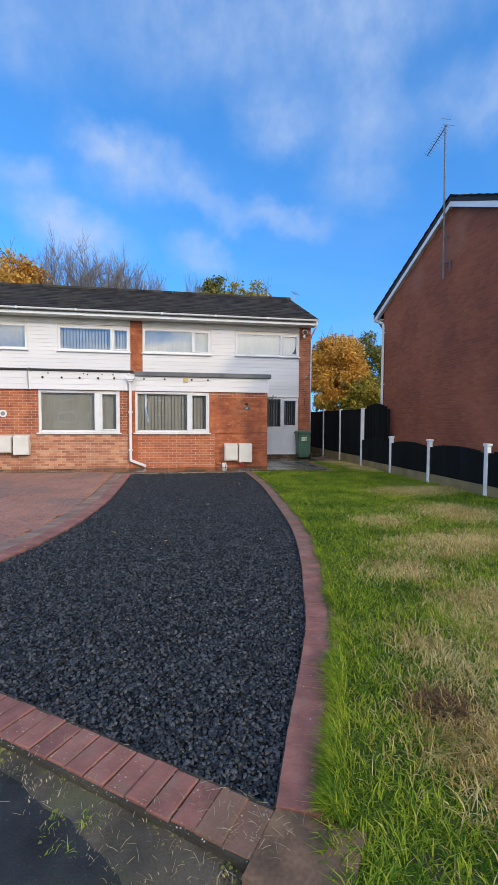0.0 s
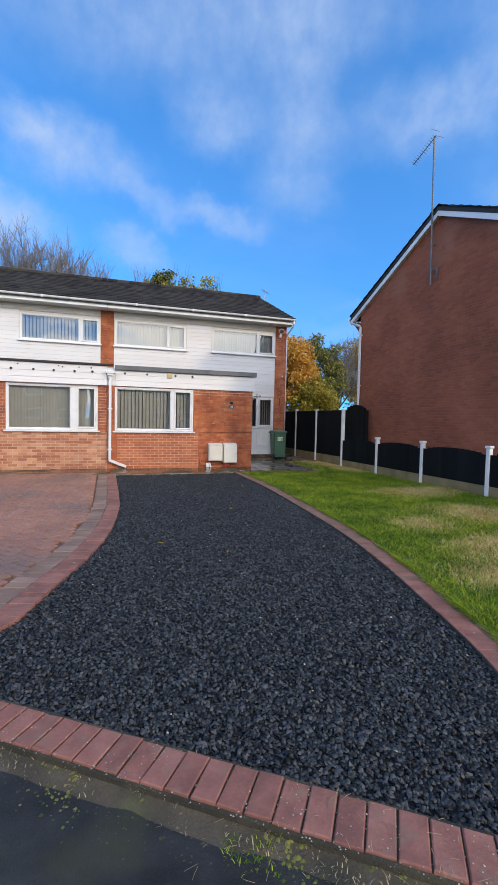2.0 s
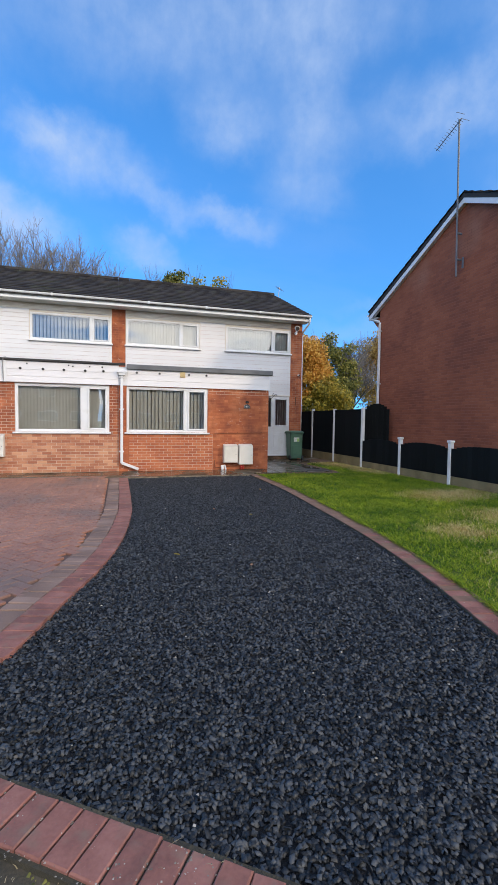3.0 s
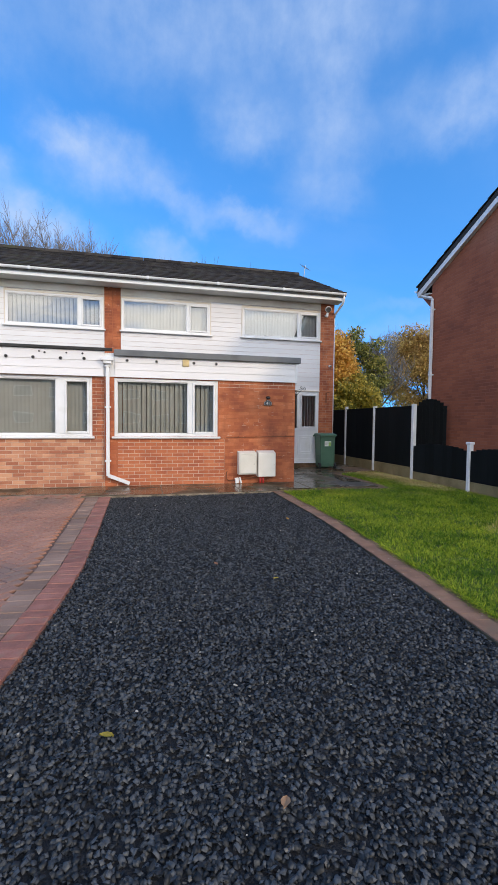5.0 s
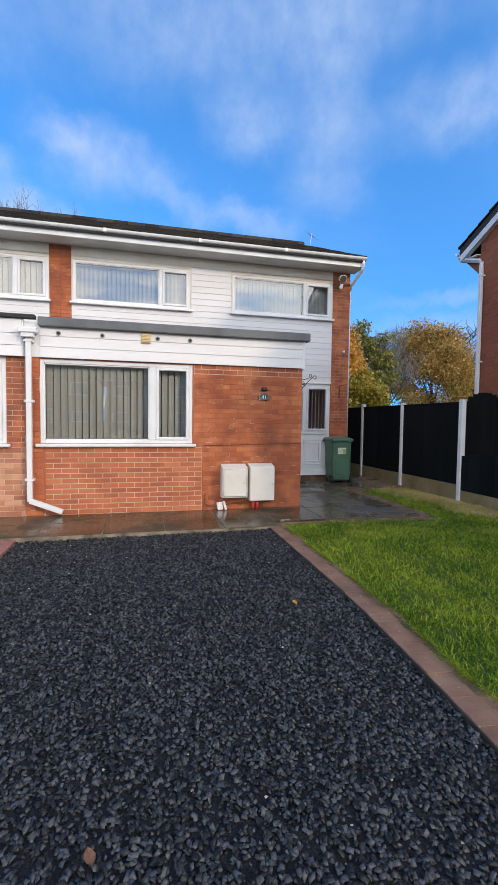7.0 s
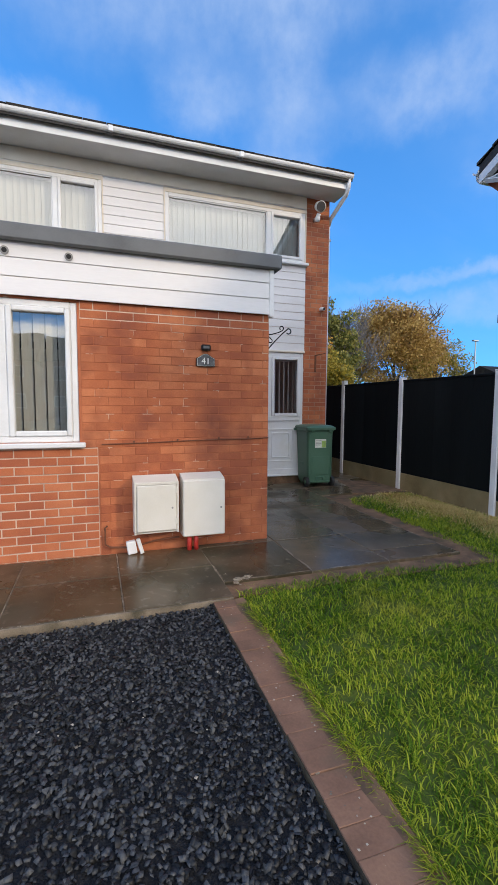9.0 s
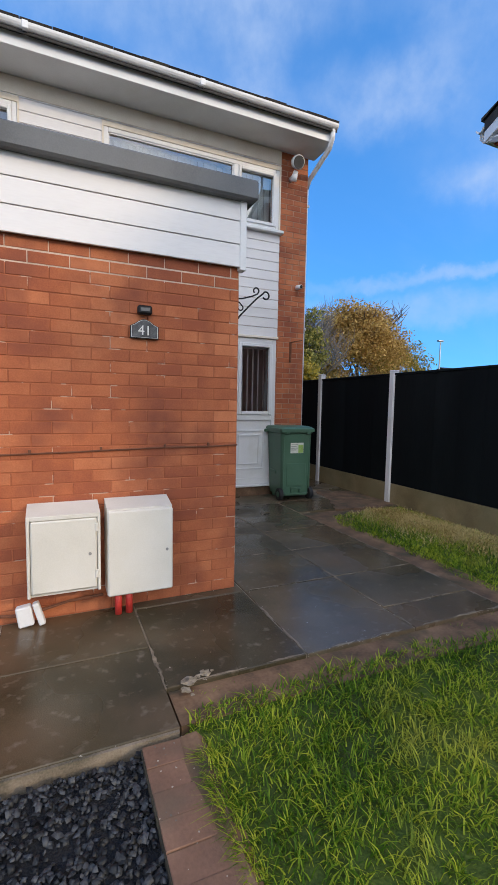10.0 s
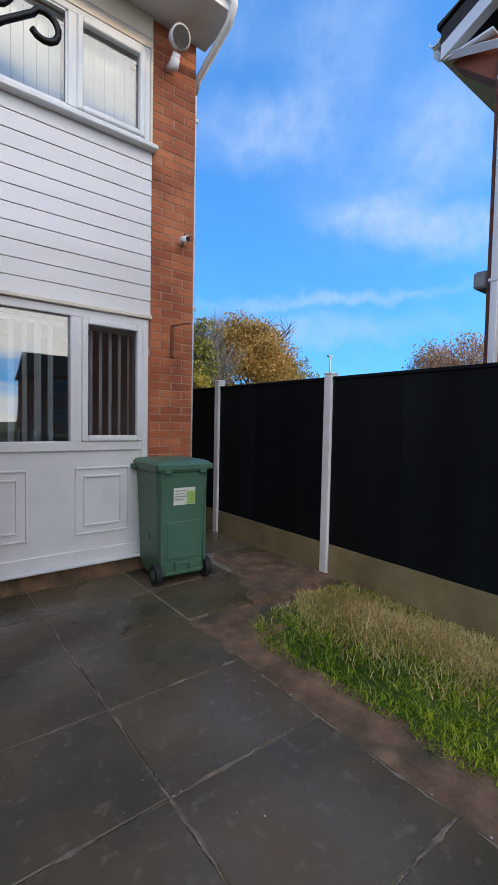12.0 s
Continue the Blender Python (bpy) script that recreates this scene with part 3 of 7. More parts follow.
def lay_bricks(rects, m, material, parent, singles, uneven=1.0):
    """Lays bricks on a wall whose plane is m (u along x, v along z, facing -y): the first ones as pieces of their own, the rest joined."""
    rng = random.Random(len(rects))
    pile = Pile()
    for i, (a, b, c, d) in enumerate(rects):
        w, h = round(b - a, 2), round(d - c, 3)
        at = m @ Matrix.Translation(((a + b) / 2, uneven * rng.uniform(-0.002, 0.002), (c + d) / 2)) @ Euler((uneven * rng.gauss(0, 0.006), 0, uneven * rng.gauss(0, 0.005))).to_matrix().to_4x4()
        if i < singles:
            key = (w, h, material.name)
            if key not in BRICK_MESHES:
                BRICK_MESHES[key] = Pile().add(*brick_shape(w, h)).mesh("brick", material)
            piece("brick", BRICK_MESHES[key], at, parent)
        else:
            v, f = brick_shape(b - a, d - c)
            pile.add([at @ Vector(p) for p in v], f)
    if pile.v:
        tagged(part("brickwork", pile, material, parent), kind="stuff")


LATER = []  # pieces of walls, floors and roofs, laid at the end of the file

# ---- ground ----
G = -0.06
FRONT_A, FRONT_D = Vector((0.36, 1.51)), Vector((-0.811, 0.585))  # the drive's front edge, running to the left
FRONT_N = Vector((0.585, 0.811))  # from the road towards the house


def smooth_line(pts, step=0.1):
    """An even line through the points (Catmull-Rom)."""
    p = [Vector(q) for q in pts]
    p = [2 * p[0] - p[1], *p, 2 * p[-1] - p[-2]]
    dense = []
    for i in range(1, len(p) - 2):
        a, b, c, d = p[i - 1:i + 3]
        for k in range(24):
            t = k / 24
            dense.append(0.5 * ((2 * b) + (c - a) * t + (2 * a - 5 * b + 4 * c - d) * t * t + (3 * b - a - 3 * c + d) * t ** 3))
    dense.append(p[-2])
    out, run = [dense[0]], 0.0
    for a, b in zip(dense, dense[1:]):
        seg = (b - a).length
        while run + seg >= step:
            a = a + (b - a) * ((step - run) / seg)
            seg, run = (b - a).length, 0.0
            out.append(a)
        run += seg
    return out


EDGE_R = smooth_line([(0.36, 1.51), (0.55, 2.0), (0.72, 2.42), (0.91, 2.94), (1.06, 3.5), (1.29, 4.4), (1.54, 5.75), (1.75, 7.9), (1.876, 9.5), (1.905, 11.0), (1.92, 12.02)], 0.108)
EDGE_L = smooth_line([(-2.62, 3.66), (-2.25, 3.72), (-1.95, 3.98), (-1.72, 4.70), (-1.47, 5.5), (-1.28, 6.45), (-1.16, 7.6), (-1.12, 8.6), (-1.11, 12.02)], 0.108)

solo("ground", Pile().prism([(400 * math.cos(a * math.pi / 24), 60 + 400 * math.sin(a * math.pi / 24)) for a in range(48)], -0.9, -0.17), M_turf,
     "wide ground of turf and soil reaching to the horizon", "ground", kind="structure")
road = Pile().prism([(FRONT_A + FRONT_D * a - FRONT_N * b)[:] for a, b in ((-14, 0.26), (14, 0.26), (14, 26), (-14, 26))], -0.35, -0.115)
solo("road", road, M_road, "old dark asphalt road surface, damp, outside the drive", "road", kind="structure")

gravel_outline = [p[:] for p in EDGE_R] + [p[:] for p in reversed(EDGE_L)] + [(-2.62, 3.64)]
gravel = thing("gravel_drive", (0.2, 6, -0.1), "drive of loose charcoal slate chips inside a block edging", "gravel", kind="stuff")
part("bed", Pile().prism(gravel_outline, -0.25, G - 0.035), M_gravel_b, gravel)

lawn_outline = [(p + Vector((0.185 if i > 4 else 0.15, 0))).to_tuple() for i, p in reversed(list(enumerate(EDGE_R))[2:])]
lawn_outline = [(2.14, 12.16)] + lawn_outline + [(0.56, 1.62), (0.50, 1.42), (0.50, 1.15), (0.46, 0.75), (1.1, 0.1), (3.2, -1.0), (5.93, -2.6), (5.93, 15.05), (5.4, 14.98), (4.78, 14.85), (4.62, 14.5), (4.66, 13.6), (4.58, 12.6), (4.56, 12.14), (3.4, 12.2)]
soil = Pile().prism([(2.1, 12.1), (4.70, 12.08), (4.72, 13.6), (4.70, 14.4), (5.0, 14.8), (6.0, 14.9), (6.0, 15.3), (4.4, 15.1), (4.39, 12.36), (2.1, 12.36)], -0.3, G - 0.024)
solo("soil_strip", soil, M_dirt, "strip of trodden reddish soil between patio and lawn", "soil", kind="structure")


def bare_corner():
    outline = ragged([(4.95, 15.06), (5.92, 14.95), (5.92, 15.95), (5.36, 16.25), (5.22, 15.75), (5.1, 15.4)], 0.1, 0.04, 9)
    solo("bare_soil", Pile().prism(outline, -0.2, G + 0.004), M_dirt, "patch of bare reddish soil beside the bin and fence", "soil", kind="structure")


LATER.append(bare_corner)


def ragged(outline, step=0.12, size=0.035, seed=3):
    """The outline with a worn, uneven edge."""
    rng, out = random.Random(seed), []
    for a, b in zip(outline, outline[1:] + outline[:1]):
        a, b = Vector(a), Vector(b)
        k = max(1, int((b - a).length / step))
        side = Vector((b.y - a.y, a.x - b.x)).normalized()
        out += [(a + (b - a) * i / k + side * rng.uniform(-size, size)).to_tuple() for i in range(k)]
    return out


lawn_outline = ragged(lawn_outline)
lawn = thing("lawn", (3.5, 6, -0.1), "green lawn with yellowed worn patches beside the drive", "grass", kind="stuff")
part("turf", Pile().prism(lawn_outline, -0.3, G - 0.034), M_turf, lawn)

KERB = []  # the ragged dirt lip between the blocks and the road
for k in range(150):
    a = -4.5 + 0.1 * k
    wide = 0.11 + 0.22 * max(0.0, min(1.0, (0.95 - a) / 0.9)) + 0.25 * max(0.0, min(1.0, (0.2 - a) / 0.8))
    KERB.append((a, 0.215 + wide * (1 + 0.07 * math.sin(a * 9.1) + 0.07 * math.sin(a * 23.0 + 1) + 0.08 * math.sin(a * 51.0))))
near_side = [(FRONT_A + FRONT_D * a - FRONT_N * (0.215 if a > 0.1 else -0.1)).to_tuple() for a, _ in KERB]
far_side = [(FRONT_A + FRONT_D * a - FRONT_N * w).to_tuple() for a, w in KERB]
kerb_outline = far_side + near_side[::-1]
kv = [(x, y, z) for (x, y), z in [(p, G - 0.032) for p in near_side] + [(p, -0.122) for p in far_side]]
kn = len(KERB)
solo("kerb", Pile().add(kv, [(i, i + 1, kn + i + 1, kn + i) for i in range(kn - 1)]), M_kerb, "ragged mossy dirt lip between the road and the block edging", "kerb", kind="structure")

front_edging = thing("front_edging", (-0.5, 2, -0.1), "row of red paving blocks along the drive's front", "edging", kind="structure")
side_edging = thing("lawn_edging", (1.5, 6, -0.1), "curved row of red paving blocks between drive and lawn", "edging", kind="structure")
left_edging = thing("drive_edging", (-1.4, 7, -0.1), "curved red and grey rows of paving blocks between two drives", "edging", kind="structure")
front_bed = Pile().prism([(FRONT_A + FRONT_D * a - FRONT_N * b)[:] for a, b in ((0.0, -0.01), (0.0, 0.225), (9.5, 0.225), (9.5, -0.01))][::-1], -0.3, G - 0.012)
part("bedding", front_bed, M_soil, front_edging)
corner_bed = Pile().prism([(FRONT_A + FRONT_D * a - FRONT_N * b)[:] for a, b in ((-0.32, -0.05), (-0.32, 0.3), (-0.003, 0.27), (-0.003, -0.01))][::-1], -0.3, G - 0.004)
part("corner_soil", corner_bed, M_dirt, front_edging, "trodden soil at the edging's corner")


def ribbon(line, a, b, z0, z1):
    """A strip beside the line, from a to b metres to its right."""
    pile, rows = Pile(), []
    for i, p in enumerate(line):
        d = (line[min(i + 1, len(line) - 1)] - line[max(i - 1, 0)]).normalized()
        n = Vector((d.y, -d.x))
        rows.append((p + n * a, p + n * b))
    v = [(q.x, q.y, z) for r in rows for q in r for z in (z0, z1)]
    f = []
    for i in range(len(rows) - 1):
        k = i * 4
        f += [(k + 1, k + 3, k + 7, k + 5), (k, k + 1, k + 5, k + 4), (k + 2, k + 6, k + 7, k + 3)]
    return pile.add(v, f)


part("bedding", ribbon(EDGE_R, -0.005, 0.205, -0.3, G - 0.004), M_soil, side_edging)
part("bedding", ribbon(EDGE_L, -0.41, 0.005, -0.3, G - 0.022), M_sand, left_edging)


def block_mesh(name, w, l, material, ch=0.007, h=0.06):
    """A paving block with chamfered top edges, its top at z = 0, w along x and l along y."""
    v = [(sx * w / 2, sy * l / 2, -h) for sx, sy in ((-1, -1), (1, -1), (1, 1), (-1, 1))]
    v += [(x, y, -ch) for x, y, _ in v]
    v += [(sx * (w / 2 - ch), sy * (l / 2 - ch), 0) for sx, sy in ((-1, -1), (1, -1), (1, 1), (-1, 1))]
    f = [(8, 9, 10, 11)] + [(4 + i, 4 + (i + 1) % 4, 8 + (i + 1) % 4, 8 + i) for i in range(4)] + [(i, (i + 1) % 4, 4 + (i + 1) % 4, 4 + i) for i in range(4)]
    return Pile().add(v, f).mesh(name, material)


def edge_blocks():
    rng = random.Random(4)
    red, worn, old = block_mesh("block", 0.099, 0.2, M_block, 0.005), block_mesh("block", 0.1065, 0.2, M_block_w, 0.002), block_mesh("block", 0.103, 0.2, M_block, 0.004)
    grey = block_mesh("block", 0.103, 0.2, M_drive_g, 0.004)
    ang = math.atan2(FRONT_D.y, FRONT_D.x)
    side_red = block_mesh("block", 0.1065, 0.2, M_block, 0.0015)
    for k in range(0, 66):
        p = FRONT_A + FRONT_D * (0.052 + 0.1055 * k) - FRONT_N * (0.11 + rng.gauss(0, 0.003))
        piece("block", red if k > 1 else worn, Matrix.Translation((p.x, p.y, G + rng.gauss(0, 0.002) - (0.007 if k < 1 else 0))) @ Euler((rng.gauss(0, 0.012), rng.gauss(0, 0.015), ang + rng.gauss(0, 0.012))).to_matrix().to_4x4(), front_edging)
    for line, parent, side in ((EDGE_R, side_edging, 1), (EDGE_L, left_edging, -1)):
        for i in range(len(line) - 1):
            d = (line[i + 1] - line[i]).normalized()
            n = Vector((d.y, -d.x)) * side
            p = (line[i] + line[i + 1]) / 2 + n * (0.1 + rng.gauss(0, 0.0012 if side > 0 else 0.003))
            me = worn if side > 0 and rng.random() < (i - 22) / 26 else (side_red if side > 0 else old)
            piece("block", me, Matrix.Translation((p.x, p.y, G + 0.003 + rng.gauss(0, 0.0014))) @ Euler((rng.gauss(0, 0.005), rng.gauss(0, 0.006), math.atan2(d.y, d.x) + rng.gauss(0, 0.005))).to_matrix().to_4x4(), parent)
            if side < 0 and i > 3:
                q = (line[i] + line[i + 1]) / 2 + n * (0.305 + rng.gauss(0, 0.003))
                piece("block", grey, Matrix.Translation((q.x, q.y, G + rng.gauss(0, 0.003))) @ Euler((rng.gauss(0, 0.012), rng.gauss(0, 0.012), math.atan2(d.y, d.x) + rng.gauss(0, 0.014))).to_matrix().to_4x4(), parent)


LATER.append(edge_blocks)

# the neighbouring block-paved drive
drive = thing("block_paved_drive", (-4, 8, -0.1), "damp red herringbone block-paved drive", "paving", kind="structure")
drive_out = [(p - Vector((0.39, 0))).to_tuple() for p in EDGE_L[4:]] + [(-1.5, 12.4), (-9.5, 12.4), (-9.5, 7.6), (-3.0, 3.0)]
part("bedding", Pile().prism(drive_out, -0.3, G - 0.022), M_sand, drive)


def drive_blocks():
    """Herringbone blocks, cut off along the edging."""
    rng = random.Random(8)
    near, far = [], []

    def edge_x(y):
        for a, b in zip(EDGE_L, EDGE_L[1:]):
            if a.y <= y <= b.y:
                return a.x + (b.x - a.x) * (y - a.y) / max(1e-6, b.y - a.y)
        return -1.11 if y > 12 else -2.6

    u = 0.1035
    ca, sa = math.cos(radians(45)), math.sin(radians(45))
    for i in range(-120, 121):
        for j in range(-120, 121):
            k = (i - j) % 4
            if k == 0:
                cx, cy, w = (i + 1) * u, (j + 0.5) * u, True
            elif k == 3:
                cx, cy, w = (i + 0.5) * u, (j + 1) * u, False
            else:
                continue
            x, y = -5.2 + ca * cx - sa * cy, 8.2 + sa * cx + ca * cy
            ex = edge_x(y)
            if x > ex - 0.43 or x < -9.4 or y > 12.33 or y < 3.2 or (Vector((x, y)) - FRONT_A).dot(FRONT_N) < 0.15:
                continue
            (near if (x > -3.4 and y < 7.2) else far).append((x, y, radians(45) + (0 if w else math.pi / 2)))
    near.sort(key=lambda q: -q[0])
    far = near[230:] + far
    me = block_mesh("block", 0.197, 0.0965, M_drive, 0.006)

    def place(q):
        return Matrix.Translation((q[0], q[1], G + rng.gauss(0, 0.0018))) @ Euler((rng.gauss(0, 0.008), rng.gauss(0, 0.008), q[2])).to_matrix().to_4x4()

    for q in near[:230]:
        piece("block", me, place(q), drive)
    for rows, src, m in ((far, me, M_drive),):
        vs = [v.co.copy() for v in src.vertices]
        fs = [tuple(f.vertices) for f in src.polygons]
        pile = Pile()
        for q in rows:
            mm = place(q)
            pile.add([mm @ v for v in vs], fs)
        tagged(part("block_field", pile, m, drive), kind="stuff")


LATER.append(drive_blocks)

# concrete flags before the houses
flags = thing("patio", (3, 13, -0.1), "patio of wet grey concrete flags beside the house", "patio", kind="structure")
part("bedding", Pile().prism([(-7, 12.05), (2.08, 12.05), (2.08, 12.34), (4.395, 12.34), (4.395, 15.1), (5.95, 15.14), (5.95, 18.5), (2.6, 18.5), (2.6, 13.4), (-7, 13.4)], -0.3, G - 0.006), M_joint, flags)


def flag_stones():
    rng = random.Random(5)
    rects = [(-1.71 + 0.76 * i, -0.95 + 0.76 * i, *ends) for i in range(5) for ends in ((12.06, 12.71), (12.71, 13.27))]
    rects += [(-7.0 + 0.88 * i, -6.12 + 0.88 * i, 12.42, 13.27) for i in range(6)]
    xs, ys = (2.09, 2.85, 3.61, 4.40), (12.33, 13.19, 13.86, 14.47, 15.08, 15.70, 16.22)
    for x0, x1 in zip(xs, xs[1:]):
        for y0, y1 in zip(ys, ys[1:]):
            if y0 > 13.2 and x1 < 3:
                x0 = 2.80
            if y0 < 12.4 and x0 > 3.5:
                rects += [(x0, x1, y0, 12.62), (x0, x1, 12.62, y1)]
            else:
                rects.append((x0, x1, y0, y1))
    rects += [(4.41, 5.2, 15.1, 15.72), (5.42, 5.95, 15.9, 16.3), (4.41, 5.2, 15.73, 16.3), (5.12, 5.95, 16.31, 18.4)]
    for i, (a, b, c, d) in enumerate(rects):
        b2 = Pile().add(*[(lambda m: ([v.co[:] for v in m.vertices], [tuple(f.vertices) for f in m.polygons]))(block_mesh("flag", b - a - 0.009, d - c - 0.009, M_flag, 0.004, 0.05))][0])
        piece("flag", b2.mesh("flag", M_flag_w if b < 2.86 and d < 13.3 else M_flag), Matrix.Translation(((a + b) / 2, (c + d) / 2, G + rng.uniform(-0.001, 0.0025))) @ Euler((rng.gauss(0, 0.0008), rng.gauss(0, 0.0008), 0)).to_matrix().to_4x4(), flags)


LATER.append(flag_stones)


# ---- the pair of houses ----
WALL, EXT = 16.265, 13.286  # the mortar faces; bricks stand 6 mm proud


def at_front(y):
    return Matrix.Translation((0, y - 0.006, 0))


def casement(name, x0, x1, z0, z1, y, bars, parent, sill=True, sashes=(), glass=None):
    """A white plastic window in the opening: frame, sash bars, panes and a sill. bars: (left, right) of each mullion."""
    f = 0.055
    w = part(name, Pile().box(x0, x0 + f, y, y + 0.07, z0, z1, 0.006).box(x1 - f, x1, y, y + 0.07, z0, z1, 0.006).box(x0 + f, x1 - f, y, y + 0.07, z0, z0 + f, 0.006).box(x0 + f, x1 - f, y, y + 0.07, z1 - f, z1, 0.006), M_upvc, parent)
    for a, b in bars:
        part("mullion", Pile().box(a, b, y - 0.004, y + 0.07, z0 + f, z1 - f, 0.006), M_upvc, w)
    ends = [x0 + f, *[c for ab in bars for c in ab], x1 - f]
    for i in range(0, len(ends), 2):
        a, b = ends[i], ends[i + 1]
        if i // 2 in sashes:
            s = 0.045
            c, d = z0 + f, z1 - f
            part("sash", Pile().box(a, a + s, y - 0.018, y + 0.04, c, d, 0.008).box(b - s, b, y - 0.018, y + 0.04, c, d, 0.008).box(a + s, b - s, y - 0.018, y + 0.04, c, c + s, 0.008).box(a + s, b - s, y - 0.018, y + 0.04, d - s, d, 0.008), M_upvc, w)
        else:
            part("bead", Pile().box(a, a + 0.014, y + 0.012, y + 0.03, z0 + f, z1 - f).box(b - 0.014, b, y + 0.012, y + 0.03, z0 + f, z1 - f).box(a, b, y + 0.012, y + 0.03, z0 + f, z0 + f + 0.014).box(a, b, y + 0.012, y + 0.03, z1 - f - 0.014, z1 - f), M_upvc, w)
        pane = part("pane", Pile().add([(a, y + 0.034, z0 + f), (b, y + 0.034, z0 + f), (b, y + 0.034, z1 - f), (a, y + 0.034, z1 - f)], [(0, 1, 2, 3)]), glass or M_glass, w)
        pane.visible_shadow = False
    if sill:
        part("sill", Pile().box(x0 - 0.05, x1 + 0.05, y - 0.075, y + 0.05, z0 - 0.045, z0 - 0.002, 0.008), M_upvc, w)
    return w


def vertical_blind(x0, x1, z0, z1, y, gap, turn, label, skip=()):
    """A window blind of hanging fabric slats under a head rail."""
    b = thing("vertical_blind", ((x0 + x1) / 2, y, z0), label, "blind")
    part("head_rail", Pile().box(x0, x1, y - 0.02, y + 0.02, z1 - 0.04, z1, 0.004), M_upvc, b)
    rng = random.Random(int(100 * (x0 + 20) + 10 * z0))
    x = x0 + 0.05
    k = 0
    while x < x1 - 0.03:
        if k not in skip:
            a = radians(turn) + rng.gauss(0, 0.05)
            c, s = 0.045 * math.cos(a), 0.045 * math.sin(a)
            v = []
            for z in (z0 + 0.02, z1 - 0.04):
                v += [(x - c, y - s, z), (x, y + 0.006, z), (x + c, y + s, z)]
            part("slat", Pile().add(v, [(0, 1, 4, 3), (1, 2, 5, 4)]), M_blind, b)
        x += gap
        k += 1
    return b


def boards(x0, x1, zs, y, holes, parent, material=None, name="board"):
    """Shiplap boards, one for each clear stretch, lapping downwards."""
    for z0, z1 in zip(zs, zs[1:]):
        for a, b in [(c[0], c[1]) for c in merged(x0, x1, z0, z1, holes)]:
            v = []
            for x in (a, b):
                v += [(x, y, z0 + 0.004), (x, y - 0.019, z0 + 0.0005), (x, y - 0.021, z0 + 0.004), (x, y - 0.015, z1 - 0.004), (x, y - 0.011, z1 - 0.001), (x, y, z1)]
            f = [(i, i + 1, i + 7, i + 6) for i in range(5)] + [(5, 4, 3, 2, 1, 0), (6, 7, 8, 9, 10, 11)]
            part(name, Pile().add(v, f), material or M_clad, parent)


def merged(x0, x1, z0, z1, holes):
    """The clear stretches of a board between the holes."""
    spans = [(x0, x1)]
    for h in holes:
        if h[2] < (z0 + z1) / 2 < h[3]:
            nxt = []
            for a, b in spans:
                if h[0] > a:
                    nxt.append((a, min(b, h[0])))
                if h[1] < b:
                    nxt.append((max(a, h[1]), b))
            spans = [(a, b) for a, b in nxt if b - a > 0.01]
    return spans


